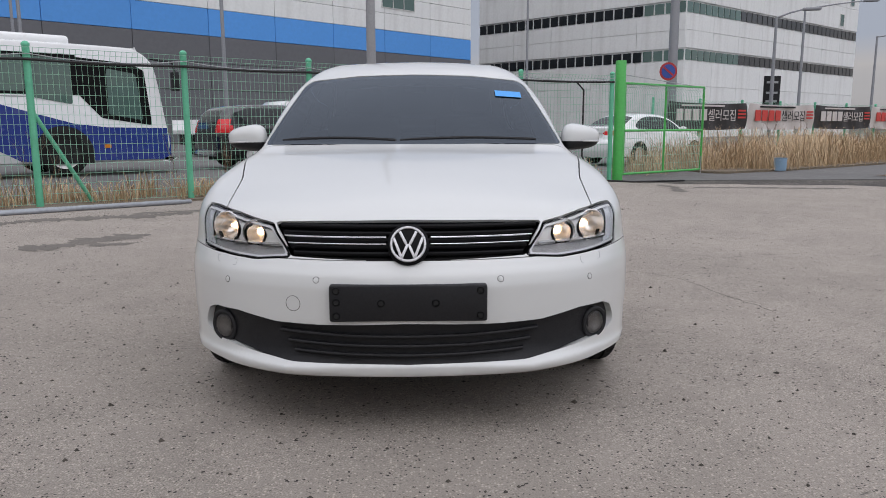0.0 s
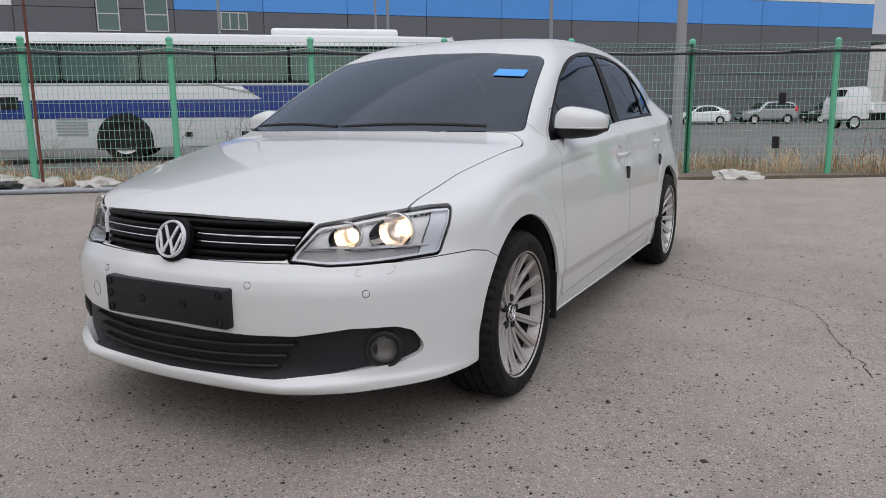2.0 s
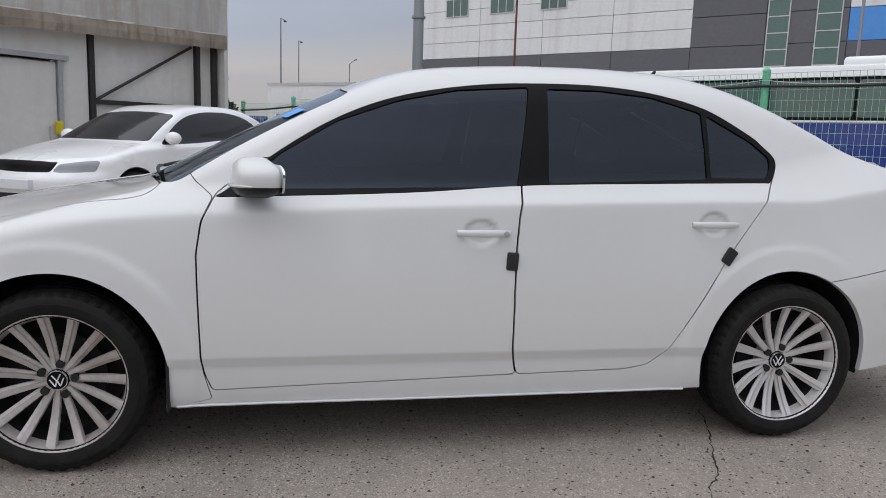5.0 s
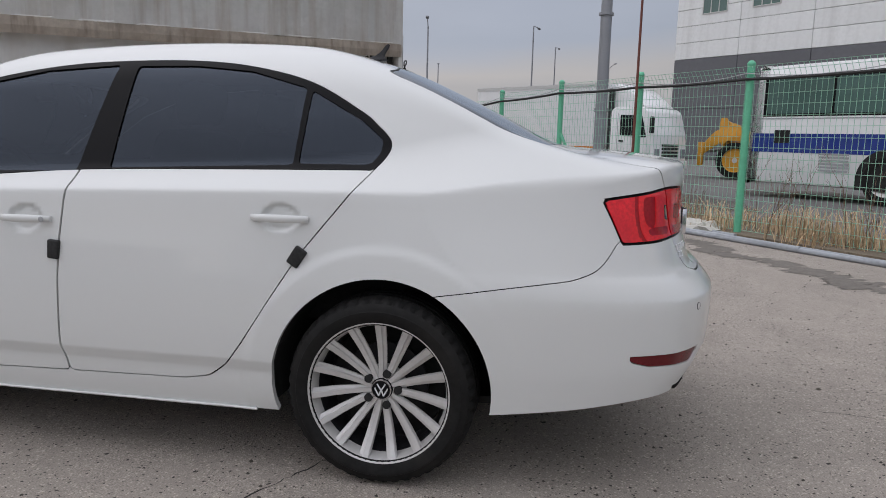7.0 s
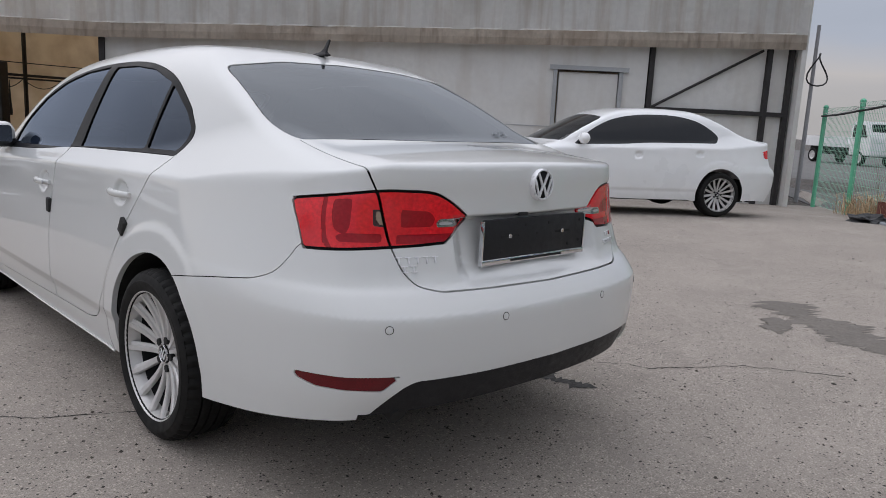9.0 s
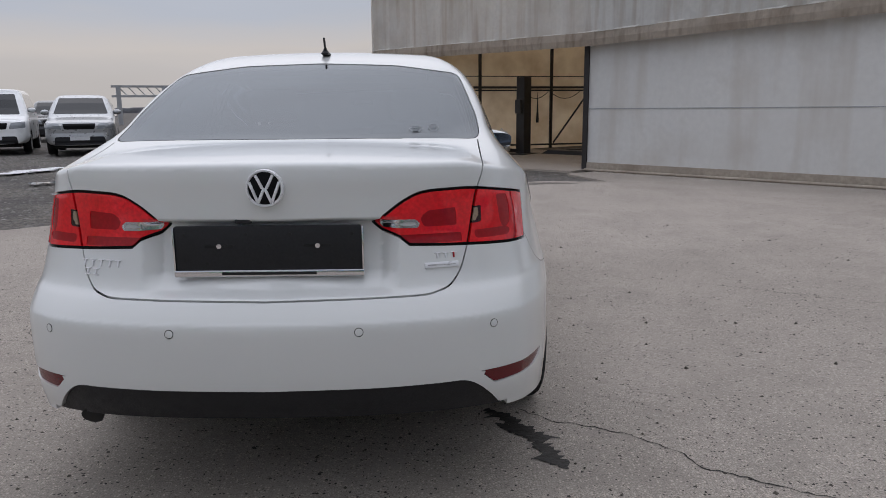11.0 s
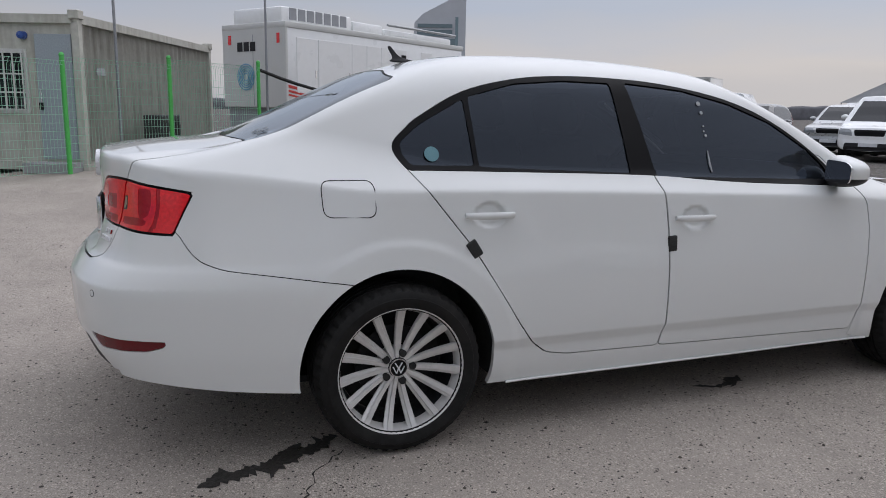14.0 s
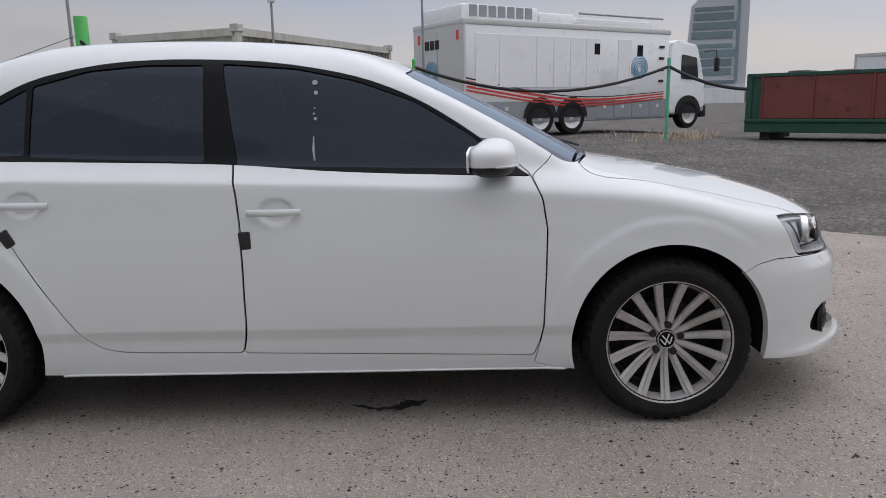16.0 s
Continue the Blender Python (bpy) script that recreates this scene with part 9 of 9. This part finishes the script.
def outside_broadcast_truck():
    z0 = float(ground_height(18, -2)) - .0
    m = frame_of((16.5, 1.24), (.557, -.83), z0) @ Matrix.Diagonal((1.075, 1, 1.01, 1))
    # the visible side faces the yard
    back = (m @ Vector((0, 1, 0))) - m.translation
    t = thing("broadcast_truck", m, "white broadcast truck with red and black stripes and roof units", "truck")
    H = 3.12
    part("body", box(0, 7.6, 0, 2.5, .95, H, .04), M_WHITE, t, smooth=True)
    grey = mat("grey_skirt_paint", (.30, .31, .33), .4, vary=.06, scale=2)
    part("skirt", box(.1, 7.62, .02, 2.48, .36, 1.02, .03), grey, t)
    for k, x in enumerate((.3, 1.0, 4.55, 5.3, 6.05, 6.8)):
        part("skirt_door", box(x, x + .66, .005, .03, .42, .94, .01), grey, t)
        part("skirt_latch", box(x + .28, x + .40, -.01, .01, .72, .82, .006), M_FRAME, t)
    part("top_edge", box(-.03, 7.63, -.03, 2.53, H - .14, H + .02, .03), M_FRAME, t, smooth=True)
    part("rear_edge", box(-.02, .06, -.02, 2.52, .95, H, .02), M_FRAME, t)
    for x0, x1, z in ((.1, 2.6, .40), (2.65, 3.9, .30), (4.0, 7.3, .22)):
        part("roof_unit", box(x0, x1, .25, 2.2, H + .02, H + .02 + z, .06, 2), M_WHITE, t, smooth=True)
    for k in range(7):
        part("unit_grille", box(.35 + k * .3, .58 + k * .3, .235, .25, H + .1, H + .4), grey, t)
    part("roof_rail", tube([(4.0, .15, H + .35), (7.4, .15, H + .35)], .04, 8), M_GALV, t)
    red = mat("red_stripe", (.55, .05, .04), .4, vary=.04)
    for k, (dz, w, mt) in enumerate(((0.0, .035, M_BLACK), (-.10, .075, red), (-.22, .06, red), (-.32, .05, red))):
        up, dn = [], []
        for i in range(25):
            x = 7.4 * i / 24
            s = i / 24
            z = 1.62 + dz * (1 - .35 * s) - .62 * math.sin(min(1, s * 1.35) * math.pi / 2) + .42 * max(0, s - .45) ** 1.2
            up.append((x, z + w / 2 * (1 - .4 * s)))
            dn.append((x, z - w / 2 * (1 - .4 * s)))
        part("stripe", slab(up + dn[::-1], -.008 - .001 * k, .02, 'y'), mt, t)
    for k, (x0, x1) in enumerate(((.35, 1.05), (1.1, 2.3), (2.35, 2.9), (2.95, 3.5), (3.55, 4.1), (4.15, 4.7), (5.4, 5.95))):
        part("locker_door", box(x0, x1, -.014, .02, 1.35, H - .35, .01), M_WHITE, t)
        part("locker_handle", box(x1 - .08, x1 - .04, -.03, -.01, 1.75, 1.95), M_CHROME, t)
    for x in (4.45, 6.2):
        part("small_window", box(x, x + .22, -.02, .02, 2.3, 2.62, .01), M_BLACK_GLOSS, t)
    for k in range(4):
        part("side_lamp", box(7.15, 7.35, -.03, .02, 1.5 + k * .35, 1.58 + k * .35), M_BLACK, t)
    blue = mat("pale_blue_emblem", (.10, .33, .52), .5, vary=.05)
    for cx, face in ((6.3, "side"), (1.55, "rear")):
        e = new("emblem")
        e.parent = t
        for k in range(5):
            r = .34 - k * .06
            bm = ring_on(Vector((0, 0, 0)), (0, -1, 0) if face == "side" else (-1, 0, 0), r, .028, .004, 32)
            bm.transform(Matrix.Translation((cx, -.015, 1.95 - k * .012) if face == "side" else (-.035, cx, 1.75)))
            part("ring", bm, blue, e)
    for k in range(3):
        part("logo_block", box(-.03, 0, 1.15 + k * .26, 1.36 + k * .26, 2.42, 2.66), M_BLACK, t)
    for y in (.25, 2.2):
        part("rear_lamp", box(-.035, .0, y - .05, y + .05, 2.6, 2.85), M_REDLENS, t)
    part("rear_door_line", box(-.025, 0, 1.24, 1.26, 1.0, 2.85), grey, t)
    # cab
    cab = filleted([(7.7, .5), (7.7, 2.75), (8.1, 2.86), (9.0, 2.72), (9.3, 1.9), (9.45, 1.3), (9.45, .5), (8.5, .42)], .1)
    part("cab", slab(cab, .06, 2.44, 'y', bevel=.07), M_WHITE, t, smooth=True)
    part("cab_window", slab(filleted([(8.25, 1.62), (9.05, 1.58), (8.95, 2.3), (8.25, 2.4)], .06), .03, .1, 'y'), M_GLASS_FAR, t)
    part("cab_bumper", box(9.2, 9.55, .06, 2.44, .35, .75, .05), M_BLACK, t, smooth=True)
    part("mirror_arm", tube([(9.3, .05, 2.5), (9.6, -.2, 2.55), (9.62, -.22, 2.2)], .02, 6), M_BLACK, t)
    part("mirror", box(9.56, 9.68, -.3, -.14, 1.85, 2.3, .03), M_BLACK, t, smooth=True)
    for x in (2.5, 3.65, 8.6):
        bm = slab([(x + .58 * math.cos(a), max(.3, .5 + .58 * math.sin(a))) for a in np.linspace(0, math.pi, 18)], -.005, .3, 'y')
        part("wheel_arch", bm, M_GAP, t)
        wh = far_wheel(t, x, .2, .48, .3, 1)
        wh.matrix_local = pose(x, .12, .48, 0, 0, -90) @ Matrix.Diagonal((.3, .48, .48, 1))
    part("chassis", box(.4, 9.2, .5, 2.0, .35, .6), M_GAP, t)


def skip():
    red = mat("rust_red_panel", (.21, .06, .045), .7, vary=.2, scale=3, stain=.6, stain_scale=1.6, stain_color=(.10, .035, .03), speck=.8, speck_scale=2.6, speck_color=(.05, .02, .015))
    green = mat("dark_green_steel", (.022, .085, .055), .55, vary=.2, scale=3, stain=.3, stain_scale=2)
    s = thing("skip", frame_of((18.72, -7.25), (-.66, -.75), 0), "dark green steel skip with rust-red panels, standing on gravel", "skip")
    L, Wd, H = 4.6, 2.1, 1.88

    def put(name, bm, mt, label=""):
        bmesh.ops.recalc_face_normals(bm, faces=bm.faces[:])
        part(name, bm, mt, s, label)
    put("side_wall", box(0, L, .03, .08, .3, H - .04), green)
    put("far_wall", box(0, L, Wd - .06, Wd, .3, H - .04), green)
    for x in (0, L - .06):
        put("end_wall", box(x, x + .06, .03, Wd, .3, H - .04), green)
    put("floor", box(0, L, .03, Wd, .26, .34), green)
    for y in (-.02, Wd - .08):
        put("top_rim", box(-.05, L + .05, y, y + .12, H - .08, H + .02, .01), green)
    for x in (-.05, L - .05):
        put("top_rim", box(x, x + .1, 0, Wd, H - .079, H + .019, .01), green)
    put("bottom_rail", box(-.06, L + .02, -.05, .10, .20, .56, .02), green)
    put("bottom_flange", box(-.06, L + .02, -.10, .0, .50, .585, .01), green)
    for x0, x1 in ((.40, 1.76), (1.82, 3.26), (3.32, 3.98)):
        put("rust_panel", box(x0, x1, .0, .04, .60, H - .09, .01), red, "rust-red painted panel with dark scars")
    for x in (.36, 1.76, 3.26, 3.98):
        put("rib", box(x, x + .06, -.03, .04, .56, H - .06, .008), red)
    put("end_post", box(-.06, .1, -.02, .08, .2, H), green)
    put("end_post", box(L - .1, L + .06, -.02, .08, .2, H), green)
    for x in (.5, L - .6):
        put("skid", box(x - .14, x + .14, .1, Wd - .1, 0, .26), M_DARKSTEEL)
    for k in range(6):
        put("load", box(.3 + k * .6, .95 + k * .6, .4, 1.7, 1.2, 1.86 + .14 * math.sin(k * 2.3), .08), (M_RUST, M_TARP, M_RAG)[k % 3])
    # the tipping gear on the end
    for y in (.5, 1.2):
        put("hook", tube([(L + .05, y, .6), (L + .35, y, 1.3), (L + .30, y, 2.0), (L + .15, y, 2.1)], .09, 8), M_DARKSTEEL)
    put("cross_tube", tube([(L + .30, .3, 1.75), (L + .30, 1.5, 1.75)], .08, 8), green)


def small_trucks():
    for (x, y), d, L, label in (((4.1, -17.9), (.46, .89), 3.4, "small white box truck at the end of the lot"), ((23.9, -13.6), (.82, .58), 4.0, "white box truck behind the skip")):
        size = .85 if "small" in label else 1.08
        t = thing("box_truck", frame_of((x, y), (-d[0], -d[1]), float(ground_height(x, y))) @ Matrix.Diagonal((size, size, size, 1)), label, "truck", "white box trucks")
        part("rear_door", box(-.03, 0, -.86, -.02, .76, 2.4, .01), M_WHITE, t)
        part("rear_door", box(-.03, 0, .02, .86, .76, 2.4, .01), M_WHITE, t)
        for y2 in (-.62, -.12, .12, .62):
            part("lock_bar", tube([(-.05, y2, .8), (-.05, y2, 2.36)], .016, 6), M_GALV, t)
        part("cargo_box", box(0, L, -.9, .9, .72, 2.45, .02), M_WHITE, t)
        for xx in (.04, L - .04):
            part("edge_frame", box(xx - .04, xx + .04, -.92, .92, .7, 2.47), M_FRAME, t)
        part("top_rail", box(0, L, -.93, -.88, 2.38, 2.47), M_FRAME, t)
        part("side_door", box(L * .6, L * .6 + .75, -.92, -.88, .9, 2.25, .01), M_WHITE, t)
        for a in (L * .6 - .02, L * .6 + .77):
            part("door_seal", box(a - .02, a + .02, -.925, -.88, .88, 2.27), M_BLACK, t)
        part("chassis", box(.1, L + 1.6, -.5, .5, .42, .72), M_GAP, t)
        cab = filleted([(L + .1, .5), (L + .1, 1.75), (L + .4, 1.95), (L + 1.1, 1.93), (L + 1.55, 1.2), (L + 1.62, .5)], .1)
        part("cab", slab(cab, -.82, .82, 'y', bevel=.06), M_WHITE, t, smooth=True)
        part("cab_window", slab(filleted([(L + .35, 1.22), (L + 1.35, 1.22), (L + 1.0, 1.75), (L + .4, 1.78)], .05), -.84, -.78, 'y'), M_GLASS_FAR, t)
        for xx in (.7, L + 1.0):
            for sgn in (1, -1):
                wh = far_wheel(t, xx, 0, .3, .2, 1)
                wh.matrix_local = pose(xx, -.75 * sgn, .3, 0, 0, -90 * sgn) @ Matrix.Diagonal((.2, .3, .3, 1))
    # pickups and a crane truck beyond the fence
    for (x, y), d, mt, label in (((-9.5, 26.5), (.77, .64), M_WHITE, "white flatbed truck beyond the fence"), ((6.4, 46), (-.8, -.5), M_WHITE, "white flatbed truck by the far road"), ((-45, -4), (.6, .8), M_BLUEPAINT, "blue flatbed truck far beyond the fence"), ((-42, -9), (.6, .8), M_WHITE, "white tanker truck far beyond the fence")):
        t = thing("flatbed_truck", frame_of((x, y), d), label, "truck", "flatbed trucks")
        part("bed", box(0, 3.6, -.9, .9, .85, 1.0), mt, t)
        for yy in (-.9, .88):
            part("drop_side", box(0, 3.6, yy, yy + .03, 1.0, 1.4), mt, t)
        cab = filleted([(3.8, .5), (3.8, 2.0), (4.1, 2.2), (4.9, 2.18), (5.3, 1.4), (5.4, .5)], .1)
        part("cab", slab(cab, -.9, .9, 'y', bevel=.06), mt, t, smooth=True)
        part("cab_window", slab(filleted([(4.0, 1.4), (5.05, 1.4), (4.8, 2.0), (4.05, 2.0)], .05), -.92, -.86, 'y'), M_GLASS_FAR, t)
        part("windscreen", slab(filleted([(-.75, 1.45), (.75, 1.45), (.68, 2.05), (-.68, 2.05)], .06), 5.0, 5.16, 'x'), M_GLASS_FAR, t)
        part("chassis", box(.1, 5.2, -.5, .5, .45, .85), M_GAP, t)
        for xx in (.9, 4.6):
            for sgn in (1, -1):
                wh = far_wheel(t, xx, 0, .36, .22, 1)
                wh.matrix_local = pose(xx, -.8 * sgn, .36, 0, 0, -90 * sgn) @ Matrix.Diagonal((.22, .36, .36, 1))


def far_gantry():
    g = thing("gantry", pose(27.1, -63.6, 0, 0, 0, 22), "grey steel lattice gantry far across the lot", "gantry")
    for x in (-2, 2):
        part("leg", box(x - .2, x + .2, -.2, .2, 0, 3.6), M_GALV, g)
    for z in (2.6, 3.5):
        part("beam", box(-2.6, 2.6, -.15, .15, z - .1, z + .1), M_GALV, g)
    for k in range(5):
        part("lattice", tube([(-2 + k * .8, 0, 2.6), (-1.2 + k * .8, 0, 3.5)], .05, 5), M_GALV, g)
    tent = thing("canopy_tent", pose(24, -30, 0, 0, 0, 20), "grey pyramid canopy tent across the lot", "tent")
    bm = bmesh.new()
    v = [bm.verts.new(p) for p in ((-1.6, -1.6, 2.0), (1.6, -1.6, 2.0), (1.6, 1.6, 2.0), (-1.6, 1.6, 2.0), (0, 0, 3.1))]
    for k in range(4):
        bm.faces.new((v[k], v[(k + 1) % 4], v[4]))
    bmesh.ops.solidify(bm, geom=bm.faces[:], thickness=.03)
    part("canopy", bm, M_GREYPRINT, tent)
    for x in (-1.55, 1.55):
        for y in (-1.55, 1.55):
            part("leg", tube([(x, y, 0), (x, y, 2.0)], .03, 6), M_GALV, tent)


parked_cars()
coach()
cargo_truck()
wheel_loader(pose(-23.8, 12.85, 0, 0, 0, 259) @ Matrix.Diagonal((.91, .91, .91, 1)), "yellow wheel loader parked beyond the fence")
wheel_loader(pose(29.0, -16.2, 0, 0, 0, 235), "yellow wheel loader behind the skip")
outside_broadcast_truck()
skip()
small_trucks()
far_gantry()
